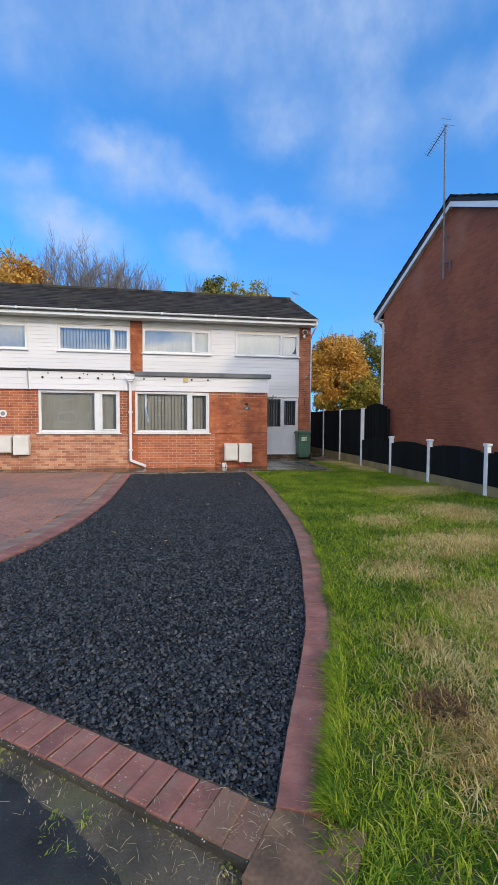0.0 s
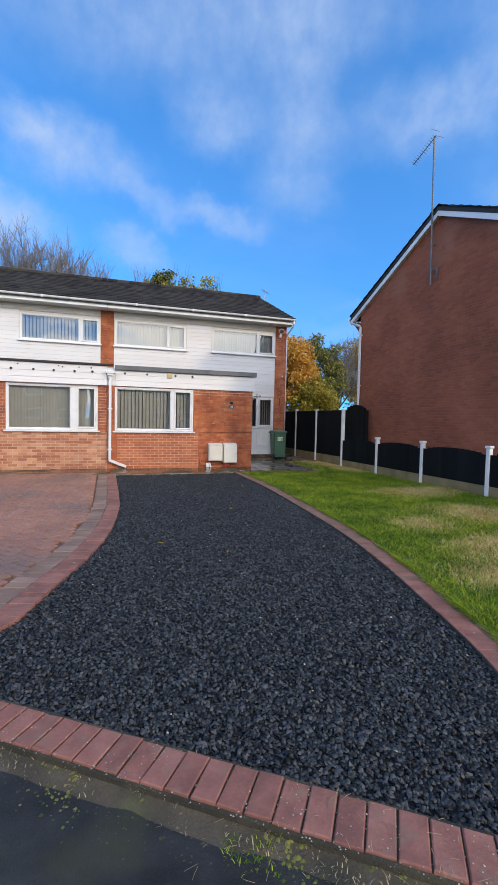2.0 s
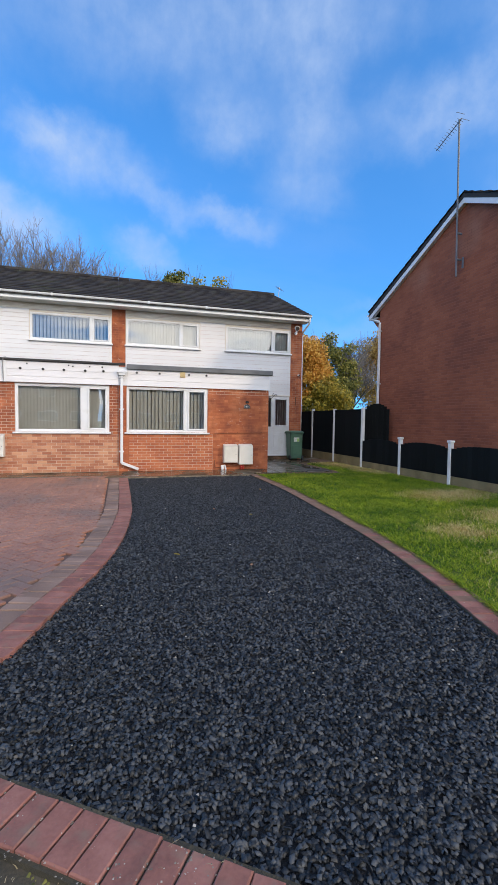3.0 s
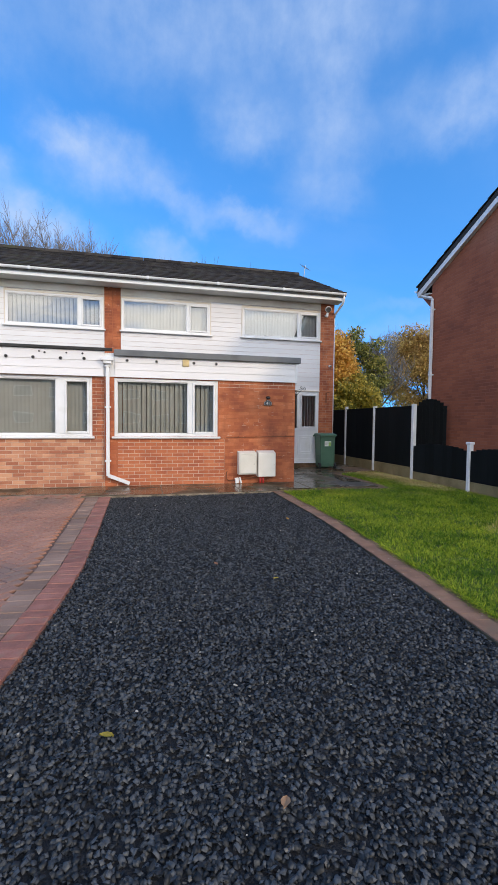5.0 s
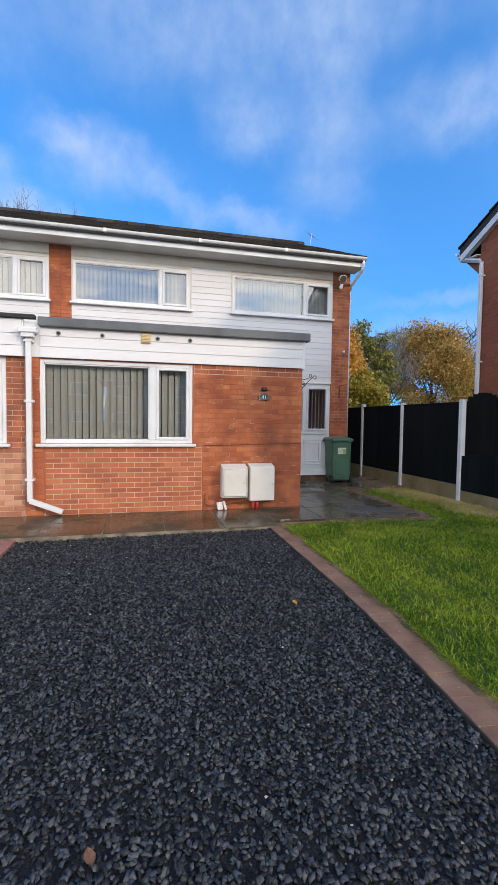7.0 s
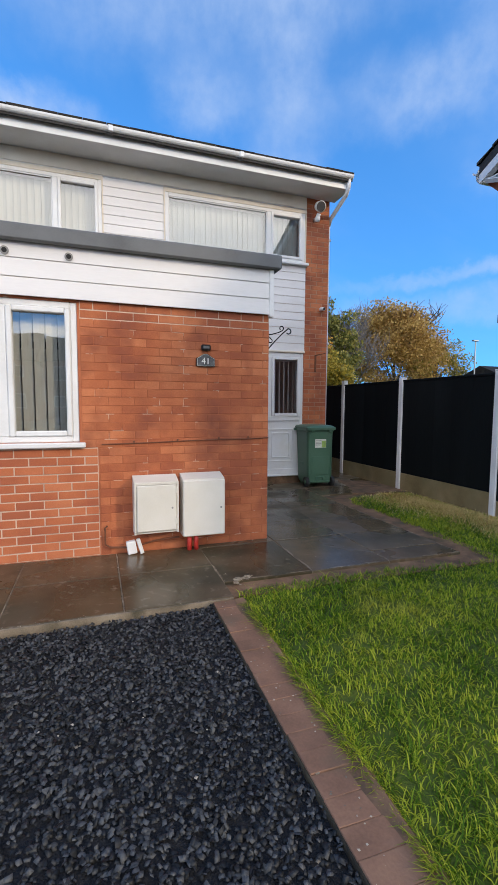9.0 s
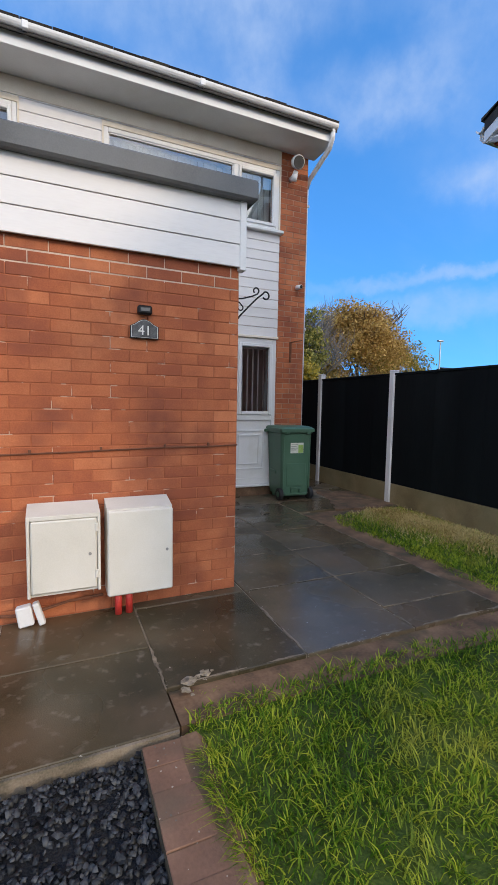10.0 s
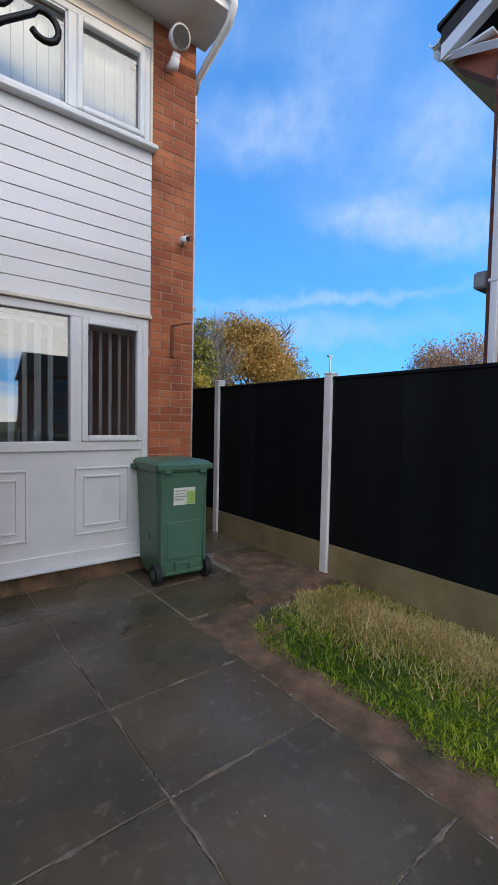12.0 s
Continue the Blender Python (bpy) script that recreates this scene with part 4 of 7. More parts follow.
def house(x0, x1, label, ups, low, ext_x0, ext_x1, pier, door):
    """One of the pair: a two-storey brick shell with white cladding, a tiled roof and a flat-roofed front extension."""
    h = thing("house", ((x0 + x1) / 2, 19.5, G), label, "house", "pair of houses")
    holes = [u[:4] for u in ups] + [door]
    inner = (ext_x0 + 0.25, ext_x1 - 0.25, -0.1, 2.3)
    shell = wall_block(x0, x1, -0.3, 5.0, holes + [(max(ext_x0 + 0.25, door[1] + 0.1) if door[1] < ext_x1 - 1 else ext_x0 + 0.25, min(inner[1], door[0] - 0.1) if door[0] > ext_x0 + 1 else inner[1], -0.1, 2.3)], WALL, WALL + 0.25)
    front = part("front_wall", shell, M_mortar_r, h)
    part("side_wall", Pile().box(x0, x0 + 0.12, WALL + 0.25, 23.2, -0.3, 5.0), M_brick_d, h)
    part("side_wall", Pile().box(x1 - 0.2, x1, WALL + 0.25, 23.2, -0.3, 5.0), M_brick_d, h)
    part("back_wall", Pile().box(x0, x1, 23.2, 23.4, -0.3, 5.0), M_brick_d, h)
    rest = Pile()
    gx = x1 if pier[1] > 0 else x0 + 0.2
    rest.add([(gx - 0.2, WALL, 5.0), (gx - 0.2, 23.2, 5.0), (gx - 0.2, 19.75, 6.7), (gx, WALL, 5.0), (gx, 23.2, 5.0), (gx, 19.75, 6.7)], [(0, 1, 2), (3, 5, 4), (0, 3, 4, 1), (1, 4, 5, 2), (2, 5, 3, 0)])
    part("gable_top", rest, M_brick_d, h)
    part("lower_floor", Pile().box(x0 + 0.12, x1 - 0.2, WALL + 0.25, 23.2, -0.2, 0.02), M_carpet, h)
    part("upper_floor", Pile().box(x0 + 0.12, x1 - 0.2, WALL + 0.25, 23.2, 2.45, 2.65), M_carpet, h)
    part("inner_wall", Pile().box(x0 + 0.12, x1 - 0.2, 19.4, 19.5, 0.02, 2.45), M_room, h)
    part("inner_wall", Pile().box(x0 + 0.12, x1 - 0.2, 19.4, 19.5, 2.65, 5.0), M_room, h)
    part("ceiling", Pile().box(x0 + 0.12, x1 - 0.2, WALL + 0.25, 23.2, 5.0, 5.05), M_room, h)
    for z0, z1 in ((0.02, 2.45), (2.65, 5.0)):
        part("lining", Pile().box(x1 - 0.215, x1 - 0.2, WALL + 0.25, 19.4, z0, z1), M_room, h)
        part("lining", Pile().box(x0 + 0.12, x0 + 0.135, WALL + 0.25, 19.4, z0, z1), M_room, h)
    part("partition", Pile().box(1.75 if x1 > 0 else -4.5, 1.85 if x1 > 0 else -4.4, WALL + 0.25, 19.4, 2.65, 5.0), M_room, h)
    # roof
    ry0, rz0, ry1, rz1 = 15.70, 5.03, 19.75, 6.80
    xa, xb = (x0, x1 + 0.1) if pier[1] > 0 else (x0 - 0.1, x1)
    roof = part("roof", Pile().add([(x, y, z) for x in (xa, xb) for y, z in ((ry0, rz0), (ry1, rz1), (2 * ry1 - ry0, rz0), (2 * ry1 - ry0, rz0 - 0.1), (ry1, rz1 - 0.12), (ry0, rz0 - 0.1))],
                                   [(0, 1, 7, 6), (1, 2, 8, 7), (2, 3, 9, 8), (3, 4, 10, 9), (4, 5, 11, 10), (5, 0, 6, 11), (0, 5, 4, 1), (1, 4, 3, 2), (6, 7, 10, 11), (7, 8, 9, 10)]), M_blackf, h)

    def tiles():
        rng = random.Random(3)
        pile, slope = Pile(), Vector((0, ry1 - ry0, rz1 - rz0)).normalized()
        up = Vector((0, -slope.z, slope.y))
        length = math.hypot(ry1 - ry0, rz1 - rz0)
        n = int(length / 0.33) + 1
        for r in range(n):
            s = -0.04 + r * length / n
            x = xa + (0.15 if r % 2 else 0)
            cols = [xa] + ([xa + 0.15] if r % 2 else [])
            while cols[-1] < xb - 0.16:
                cols.append(cols[-1] + 0.3)
            cols[-1] = xb
            for a, b in zip(cols, cols[1:]):
                t = 0.034 + rng.uniform(-0.005, 0.005)
                o = Vector((0, ry0, rz0)) + slope * (s + rng.uniform(-0.006, 0.006))
                p0, p1 = o + up * t, o + slope * (length / n + 0.05) + up * 0.012
                v = [(a + 0.003, q.y, q.z) for q in (o, p0, p1)] + [(b - 0.003, q.y, q.z) for q in (o, p0, p1)]
                pile.add(v, [(0, 3, 4, 1), (1, 4, 5, 2), (0, 1, 2), (3, 5, 4)])
        tagged(part("tile_field", pile, M_tile, roof), kind="stuff")
        x = xa
        while x < xb - 0.05:
            v = []
            e = min(x + 0.42, xb)
            for q in (x, e - 0.008):
                v += [(q, ry1 + 0.13 * math.cos(t), rz1 - 0.02 + 0.13 * math.sin(t)) for t in np.linspace(math.pi, 0, 7)]
            part("ridge_tile", Pile().add(v, [(i, i + 7, i + 8, i + 1) for i in range(6)] + [tuple(range(7)), tuple(range(13, 6, -1))]), M_tile, roof)
            x = e

    LATER.append(tiles)
    part("fascia", Pile().box(xa, xb, 15.765, 15.79, 4.83, 5.0, 0.003), M_upvc, h)
    part("soffit", Pile().box(xa, xb, 15.79, WALL + 0.005, 4.835, 4.85), M_upvc, h)
    g = []
    for x in (xa, xb):
        g += [(x, 15.71 + 0.056 * math.cos(t), 5.02 + 0.062 * math.sin(t)) for t in np.linspace(math.pi, 2 * math.pi, 9)]
        g += [(x, 15.71 + 0.05 * math.cos(t), 5.02 + 0.056 * math.sin(t)) for t in np.linspace(2 * math.pi, math.pi, 9)]
    part("gutter", Pile().add(g, [(i, (i + 1) % 18, 18 + (i + 1) % 18, 18 + i) for i in range(18)] + [tuple(range(18)), tuple(range(35, 17, -1))]), M_upvc, h)
    for x in np.arange(xa + 0.9, xb - 0.3, 1.85):
        part("gutter_bracket", Pile().box(x - 0.03, x + 0.03, 15.648, 15.77, 4.952, 5.03, 0.006), M_upvc, h)
    # cladding
    cx0, cx1 = (x0 + 0.21, pier[0]) if pier[1] > 0 else (pier[1], x1 - 0.21)
    clad = part("cladding_batten", Pile().box(cx0, cx0 + 0.04, WALL - 0.003, WALL + 0.02, 2.25, 4.64), M_upvc, h)
    zs = [2.245 + 0.1325 * i for i in range(20)]
    boards(cx0, cx1, zs, WALL, [(u[0] - 0.02, u[1] + 0.02, u[2] - 0.06, u[3] + 0.05) for u in ups], clad)
    part("head_board", Pile().box(cx0, cx1, WALL - 0.03, WALL, 4.64, 4.832, 0.004), M_cream, h)
    for u in ups:
        part("window_trim", Pile().box(u[0] - 0.02, u[0], WALL - 0.03, WALL, u[2] - 0.06, u[3] + 0.06).box(u[1], u[1] + 0.02, WALL - 0.03, WALL, u[2] - 0.06, u[3] + 0.06).box(u[0], u[1], WALL - 0.028, WALL, u[3], u[3] + 0.06), M_cream, h)
        casement("window", u[0], u[1], u[2], u[3], WALL - 0.02, u[4], h, sashes=u[5], glass=M_glass_up if u[0] > 2 else None)
    pr = courses(pier[0], pier[1], -0.06, 4.83)
    prs = courses(cx1, x1, -0.06, 4.83) if pier[1] < 0 else courses(x0, cx0, -0.06, 4.83)
    LATER.append(lambda: lay_bricks(pr, at_front(WALL), M_brick, front, 140 if pier[1] > 0 else 0))
    LATER.append(lambda: lay_bricks(prs, at_front(WALL), M_brick, front, 0))
    # front extension
    px = wall_block(ext_x0, ext_x1, -0.3, 2.2, [low[:4]], EXT, EXT + 0.22)
    side_x = ext_x1 if pier[1] > 0 else ext_x0 + 0.2
    wall = part("extension_wall", px, M_mortar_r if pier[1] > 0 else M_mortar, h)
    part("extension_side_wall", Pile().box(side_x - 0.2, side_x, EXT + 0.22, WALL, -0.3, 2.2), M_mortar_r, h)
    part("extension_floor", Pile().box(ext_x0 + 0.2, ext_x1 - 0.2, EXT + 0.22, WALL + 0.3, -0.2, 0.02), M_carpet, h)
    part("extension_ceiling", Pile().box(ext_x0, ext_x1, EXT, WALL, 2.2, 2.3), M_room, h)
    part("flat_roof", Pile().box(ext_x0, ext_x1, EXT + 0.0, WALL - 0.03, 2.3, 2.67), M_blackf, h)
    casement("window", low[0], low[1], low[2], low[3], EXT + 0.01, low[4], h, sashes=low[5])
    return h, front, wall


UP = [(-1.08, 1.32, 3.72, 4.57, [(0.65, 0.72)], (1,)), (2.24, 4.62, 3.73, 4.56, [(3.92, 3.99)], (1,))]
house_a, front_a, ext_a = house(-1.31, 5.09, "two-storey red brick house with white cladding and dark tiled roof", UP,
                                (-1.12, 1.04, 0.97, 2.17, [(0.39, 0.49)], (1,)), -1.31, 2.812, (4.64, 5.09), (2.86, 4.62, 0.10, 2.21))
UPB = [(-3.92, -1.54, 3.72, 4.56, [(-2.19, -2.10)], (1,)), (-7.25, -4.93, 3.73, 4.57, [(-6.6, -6.5)], (0,))]
house_b, front_b, ext_b = house(-7.72, -1.312, "neighbouring brick house with cream-white cladding and dark tiled roof", UPB,
                                (-3.76, -1.55, 0.97, 2.17, [(-2.24, -2.08)], (1,)), -5.41, -1.312, (-7.72, -7.25), (-7.2, -5.6, 0.1, 2.2))

# extension fascias and roof edges
fa = part("fascia_backing", Pile().box(-1.31, 2.797, EXT - 0.02, EXT - 0.008, 2.19, 2.67), M_upvc, house_a)
boards(-1.10, 2.80, [2.185, 2.335, 2.485, 2.64], EXT - 0.02, [], fa)
part("corner_trim", Pile().box(2.798, 2.844, EXT - 0.05, EXT + 0.02, 2.165, 2.64, 0.004), M_upvc, house_a)
boards_side = Pile()
for k in range(3):
    boards_side.box(2.812, 2.837 - 0.004 * (k % 2), EXT + 0.02, WALL - 0.03, 2.185 + 0.15 * k, 2.33 + 0.15 * k, 0.004)
part("side_fascia", boards_side, M_clad, house_a)
part("roof_edge_trim", Pile().box(-1.12, 2.905, EXT - 0.105, EXT - 0.02, 2.61, 2.74, 0.012).box(2.842, 2.905, EXT - 0.02, WALL - 0.03, 2.61, 2.74, 0.012), M_felt, house_a, "grey roof edge trim")
fb = part("fascia_backing", Pile().box(-5.41, -1.312, EXT - 0.05, EXT - 0.02, 2.19, 2.72), M_upvc, house_b)
boards(-3.96, -1.33, [2.185, 2.335, 2.50, 2.70], EXT - 0.05, [], fb)
boards(-5.45, -3.99, [2.185, 2.335, 2.50, 2.70], EXT - 0.05, [], fb)
part("corner_trim", Pile().box(-3.99, -3.93, EXT - 0.082, EXT - 0.04, 2.18, 2.70, 0.004), M_upvc, house_b)
part("roof_edge_trim", Pile().box(-5.46, -1.15, EXT - 0.11, EXT - 0.02, 2.70, 2.76, 0.01).box(-5.46, -5.40, EXT - 0.02, WALL - 0.03, 2.68, 2.76, 0.01), M_blackf, house_b, "black felt roof edge")

# bricks of the extensions
LOW_A = (-1.12, 1.04, 0.92, 2.2)
LOW_B = (-3.76, -1.55, 0.92, 2.2)
right_panel = courses(1.06, 2.812, -0.06, 2.19, [(0, 1.2, -1, 0.93)])
right_panel = [(a - 0.0022, b + 0.0022, c - 0.0022, d + 0.0022) if d < 2.04 else (a, b, c, d) for a, b, c, d in right_panel]
right_panel.sort(key=lambda r: -r[0])
LATER.append(lambda: lay_bricks(right_panel, at_front(EXT + 0.002), M_brick, ext_a, 300, 0.3))
lower_a = courses(-1.06, 1.19, -0.06, 0.925)
LATER.append(lambda: lay_bricks(lower_a, at_front(EXT), M_brick_o, ext_a, 0))
left_a = courses(-1.31, -1.07, -0.06, 2.19, [(-1.12, 0, 0.92, 3)])
LATER.append(lambda: lay_bricks(left_a, at_front(EXT), M_brick_o, ext_a, 0))
side_a = courses(13.5, 16.2, -0.06, 2.19)
LATER.append(lambda: lay_bricks(side_a, Matrix.Translation((2.818, 0, 0)) @ Euler((0, 0, radians(90))).to_matrix().to_4x4(), M_brick, ext_a, 0))
brick_b = courses(-5.41, -1.312, -0.06, 2.19, [LOW_B])
LATER.append(lambda: lay_bricks([r for r in brick_b if r[3] < 0.95], at_front(EXT), M_brick_t, ext_b, 0))
LATER.append(lambda: lay_bricks([r for r in brick_b if r[3] >= 0.95], at_front(EXT), M_brick, ext_b, 0))
part("mortar_strip", Pile().box(-1.05, 1.19, EXT - 0.002, EXT + 0.05, -0.06, 0.92), M_mortar, house_a)
part("mortar_strip", Pile().box(1.06, 2.812, EXT - 0.0012, EXT + 0.05, 2.03, 2.18), M_mortar, house_a)
part("mortar_strip", Pile().box(4.645, 5.088, WALL - 0.002, WALL + 0.05, -0.05, 4.8), M_mortar_m, house_a)

# blinds
vertical_blind(-1.06, 0.40, 1.02, 2.14, EXT + 0.13, 0.098, 17, "pale vertical slat blind, slats turned slightly open")
vertical_blind(0.48, 1.0, 1.02, 2.14, EXT + 0.13, 0.098, 12, "pale vertical slat blind, nearly closed")
for a, b, t in ((-1.04, 0.66, 20), (0.72, 1.29, 15), (2.28, 3.93, 12), (3.99, 4.59, 8)):
    vertical_blind(a, b, 3.77, 4.54, WALL + 0.13, 0.09, t, "pale vertical slat blind in an upstairs window")
vertical_blind(-3.72, -2.2, 1.02, 2.14, EXT + 0.13, 0.075, 6, "closed cream vertical blind behind the neighbour's window")
vertical_blind(-2.12, -1.58, 1.02, 2.14, EXT + 0.13, 0.078, 6, "closed cream vertical blind behind the neighbour's window")
vertical_blind(-3.88, -2.16, 3.77, 4.54, WALL + 0.13, 0.105, 35, "pale vertical slat blind in an upstairs window")
vertical_blind(-2.1, -1.58, 3.77, 4.54, WALL + 0.13, 0.105, 35, "pale vertical slat blind in an upstairs window")
vertical_blind(-7.2, -4.97, 3.77, 4.54, WALL + 0.13, 0.08, 8, "closed pale blind in an upstairs window")

# the glazed door unit beside the extension
DY = WALL - 0.03
door = part("door_unit", Pile().box(2.88, 4.56, DY + 0.02, DY + 0.06, 0.20, 1.04), M_upvc, house_a, "white plastic door unit with moulded panels")
for a, b, c, d, nm in ((2.82, 2.88, 0.10, 2.21, "jamb"), (4.56, 4.62, 0.10, 2.21, "jamb"), (2.88, 4.56, 2.14, 2.21, "head"), (2.88, 4.56, 1.04, 1.12, "transom"), (3.94, 4.03, 1.12, 2.14, "mullion"), (2.88, 4.56, 0.10, 0.20, "bottom_rail")):
    part(nm, Pile().box(a, b, DY, DY + 0.08, c, d, 0.005), M_upvc, door)
part("sill", Pile().box(2.80, 4.66, DY - 0.05, DY + 0.05, 0.075, 0.10, 0.006), M_upvc, door)
for a, b in ((2.95, 3.62), (3.98, 4.45)):
    for i, o in enumerate((0.0, 0.07)):
        c, d = 0.33 + o, 0.90 - o
        part("panel_mould", Pile().box(a + o, b - o, DY + 0.006, DY + 0.021, c, c + 0.016, 0.003).box(a + o, b - o, DY + 0.006, DY + 0.021, d - 0.016, d, 0.003).box(a + o, a + o + 0.016, DY + 0.006, DY + 0.021, c + 0.016, d - 0.016, 0.003).box(b - o - 0.016, b - o, DY + 0.006, DY + 0.021, c + 0.016, d - 0.016, 0.003), M_upvc, door)
part("sash", Pile().box(4.03, 4.08, DY - 0.015, DY + 0.04, 1.12, 2.14, 0.007).box(4.51, 4.56, DY - 0.015, DY + 0.04, 1.12, 2.14, 0.007).box(4.08, 4.51, DY - 0.015, DY + 0.04, 1.12, 1.17, 0.007).box(4.08, 4.51, DY - 0.015, DY + 0.04, 2.09, 2.14, 0.007), M_upvc, door)
for a, b in ((2.88, 3.94), (4.03, 4.56)):
    pane = part("pane", Pile().add([(a, DY + 0.045, 1.12), (b, DY + 0.045, 1.12), (b, DY + 0.045, 2.14), (a, DY + 0.045, 2.14)], [(0, 1, 2, 3)]), M_glass_up if a < 3 else M_glass_side, door)
    pane.visible_shadow = False
part("plinth", Pile().box(2.82, 4.64, DY + 0.004, DY + 0.06, -0.2, 0.074), M_dirt, door, "damp dirty brick plinth")
part("head_trim", Pile().box(2.80, 4.64, DY - 0.03, DY + 0.03, 2.212, 2.245, 0.006), M_cream, door)
vertical_blind(2.9, 3.94, 1.08, 2.12, WALL + 0.16, 0.098, 50, "pale vertical slat blind, slats half open")
vertical_blind(4.03, 4.56, 1.08, 2.12, WALL + 0.16, 0.086, 55, "pale vertical slat blind, slats half open")

# ---- the house across the fence ----
NX = 7.11
nb = thing("house", (11, 10.6, G), "red brick house with a plain gable wall and dark roof", "house")
gable = Pile().add([(x, y, z) for x in (NX, NX + 0.25) for y, z in ((6.75, -0.3), (14.42, -0.3), (14.42, 5.08), (10.62, 6.95), (6.75, 5.08))],
                   [(0, 4, 3, 2, 1), (5, 6, 7, 8, 9), (0, 1, 6, 5), (1, 2, 7, 6), (2, 3, 8, 7), (3, 4, 9, 8), (4, 0, 5, 9)])
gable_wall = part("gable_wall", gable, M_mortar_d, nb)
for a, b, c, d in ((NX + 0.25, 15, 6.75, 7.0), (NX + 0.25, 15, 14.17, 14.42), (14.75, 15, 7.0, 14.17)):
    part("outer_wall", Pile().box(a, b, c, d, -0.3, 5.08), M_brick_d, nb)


def gable_bricks():
    rects = courses(6.75, 14.42, -0.15, 6.9, top=lambda u, v: v < 5.08 + min(u - 6.75, 14.42 - u) * 0.49 - 0.02)
    m = Matrix.Translation((NX - 0.004, 0, 0)) @ Euler((0, 0, radians(-90))).to_matrix().to_4x4()
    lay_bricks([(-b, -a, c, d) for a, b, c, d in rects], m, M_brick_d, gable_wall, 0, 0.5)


LATER.append(gable_bricks)
nroof = part("roof", Pile().add([(x, y, z) for x in (NX - 0.13, 15.1) for y, z in ((6.25, 5.10), (10.62, 7.1), (14.89, 5.10), (14.89, 4.96), (10.62, 6.98), (6.25, 4.96))],
                                [(0, 1, 7, 6), (1, 2, 8, 7), (2, 3, 9, 8), (3, 4, 10, 9), (4, 5, 11, 10), (5, 0, 6, 11), (0, 5, 4, 1), (1, 4, 3, 2), (6, 7, 10, 11), (7, 8, 9, 10)]), M_blackf, nb)


def neighbour_tiles():
    pile, rng = Pile(), random.Random(12)
    for sy in (1, -1):
        n = 15
        for r in range(n):
            y0, z0 = 14.92 - r * 4.30 / n, 5.10 + r * 2.0 / n
            y1, z1 = y0 - 4.30 / n - 0.05, z0 + 2.0 / n + 0.025
            if sy < 0:
                y0, y1 = 21.23 - y0, 21.23 - y1
            for c in range(27):
                a = NX - 0.16 + 0.3 * c
                t = 0.045 + rng.uniform(-0.006, 0.006)
                v = [(x, y, z) for x in (a, a + 0.296) for y, z in ((y0, z0), (y0, z0 + t), (y1, z1 + 0.012))]
                pile.add(v, [(0, 3, 4, 1), (1, 4, 5, 2), (0, 1, 2), (3, 5, 4)])
    tagged(part("tile_field", pile, M_tile, nroof), kind="stuff")


LATER.append(neighbour_tiles)
for s, y_e in ((1, 14.89), (-1, 6.29)):
    y_r = 10.62
    part("bargeboard", Pile().add([(x, y, z) for x in (NX - 0.125, NX - 0.1) for y, z in ((y_e, 4.82), (y_e, 5.03), (y_r, 7.06), (y_r, 6.85))], [(0, 1, 2, 3), (7, 6, 5, 4), (0, 4, 5, 1), (1, 5, 6, 2), (2, 6, 7, 3), (3, 7, 4, 0)]), M_upvc, nb)
    part("verge_soffit", Pile().add([(x, y, z) for x in (NX - 0.1, NX) for y, z in ((y_e, 4.84), (y_e, 4.86), (y_r, 6.90), (y_r, 6.88))], [(0, 1, 2, 3), (7, 6, 5, 4), (0, 4, 5, 1), (1, 5, 6, 2), (2, 6, 7, 3), (3, 7, 4, 0)]), M_upvc, nb)
part("soffit", Pile().box(NX - 0.1, 15, 14.42, 14.87, 4.82, 4.84), M_upvc, nb)
part("fascia", Pile().box(NX - 0.1, 15, 14.87, 14.89, 4.82, 5.0), M_upvc, nb)
gp = []
for x in (NX - 0.15, 15.0):
    gp += [(x, 14.95 + 0.056 * math.cos(t), 5.03 + 0.06 * math.sin(t)) for t in np.linspace(math.pi, 2 * math.pi, 9)]
    gp += [(x, 14.95 + 0.05 * math.cos(t), 5.03 + 0.054 * math.sin(t)) for t in np.linspace(2 * math.pi, math.pi, 9)]
part("gutter", Pile().add(gp, [(i, (i + 1) % 18, 18 + (i + 1) % 18, 18 + i) for i in range(18)] + [tuple(range(18)), tuple(range(35, 17, -1))]), M_upvc, nb)
part("corbel", Pile().add([(x, y, z) for x in (NX - 0.004, NX + 0.25) for y, z in ((14.42, 4.42), (14.84, 4.815), (14.42, 4.815))], [(0, 2, 1), (3, 4, 5), (0, 1, 4, 3), (1, 2, 5, 4), (2, 0, 3, 5)]), M_brick_d, nb, "brick corbel under the eave")
pipe_x = NX - 0.07
part("outlet_pipe", Pile().tube([(pipe_x, 14.95, 5.0), (pipe_x, 14.95, 4.93), (pipe_x, 14.92, 4.89), (pipe_x, 14.36, 4.68), (pipe_x, 14.31, 4.63), (pipe_x, 14.31, 4.5)], 0.044, 4), M_upvc, nb)
part("downpipe", Pile().box(pipe_x - 0.033, pipe_x + 0.033, 14.277, 14.343, -0.15, 4.56, 0.006), M_upvc, nb)
for z in (4.35, 2.6, 0.9):
    part("pipe_bracket", Pile().box(pipe_x - 0.04, NX, 14.26, 14.36, z, z + 0.03, 0.003), M_upvc, nb)
part("porch_gutter", Pile().box(NX + 0.02, 10, 14.43, 14.56, 2.60, 2.76, 0.02), M_vent, nb)

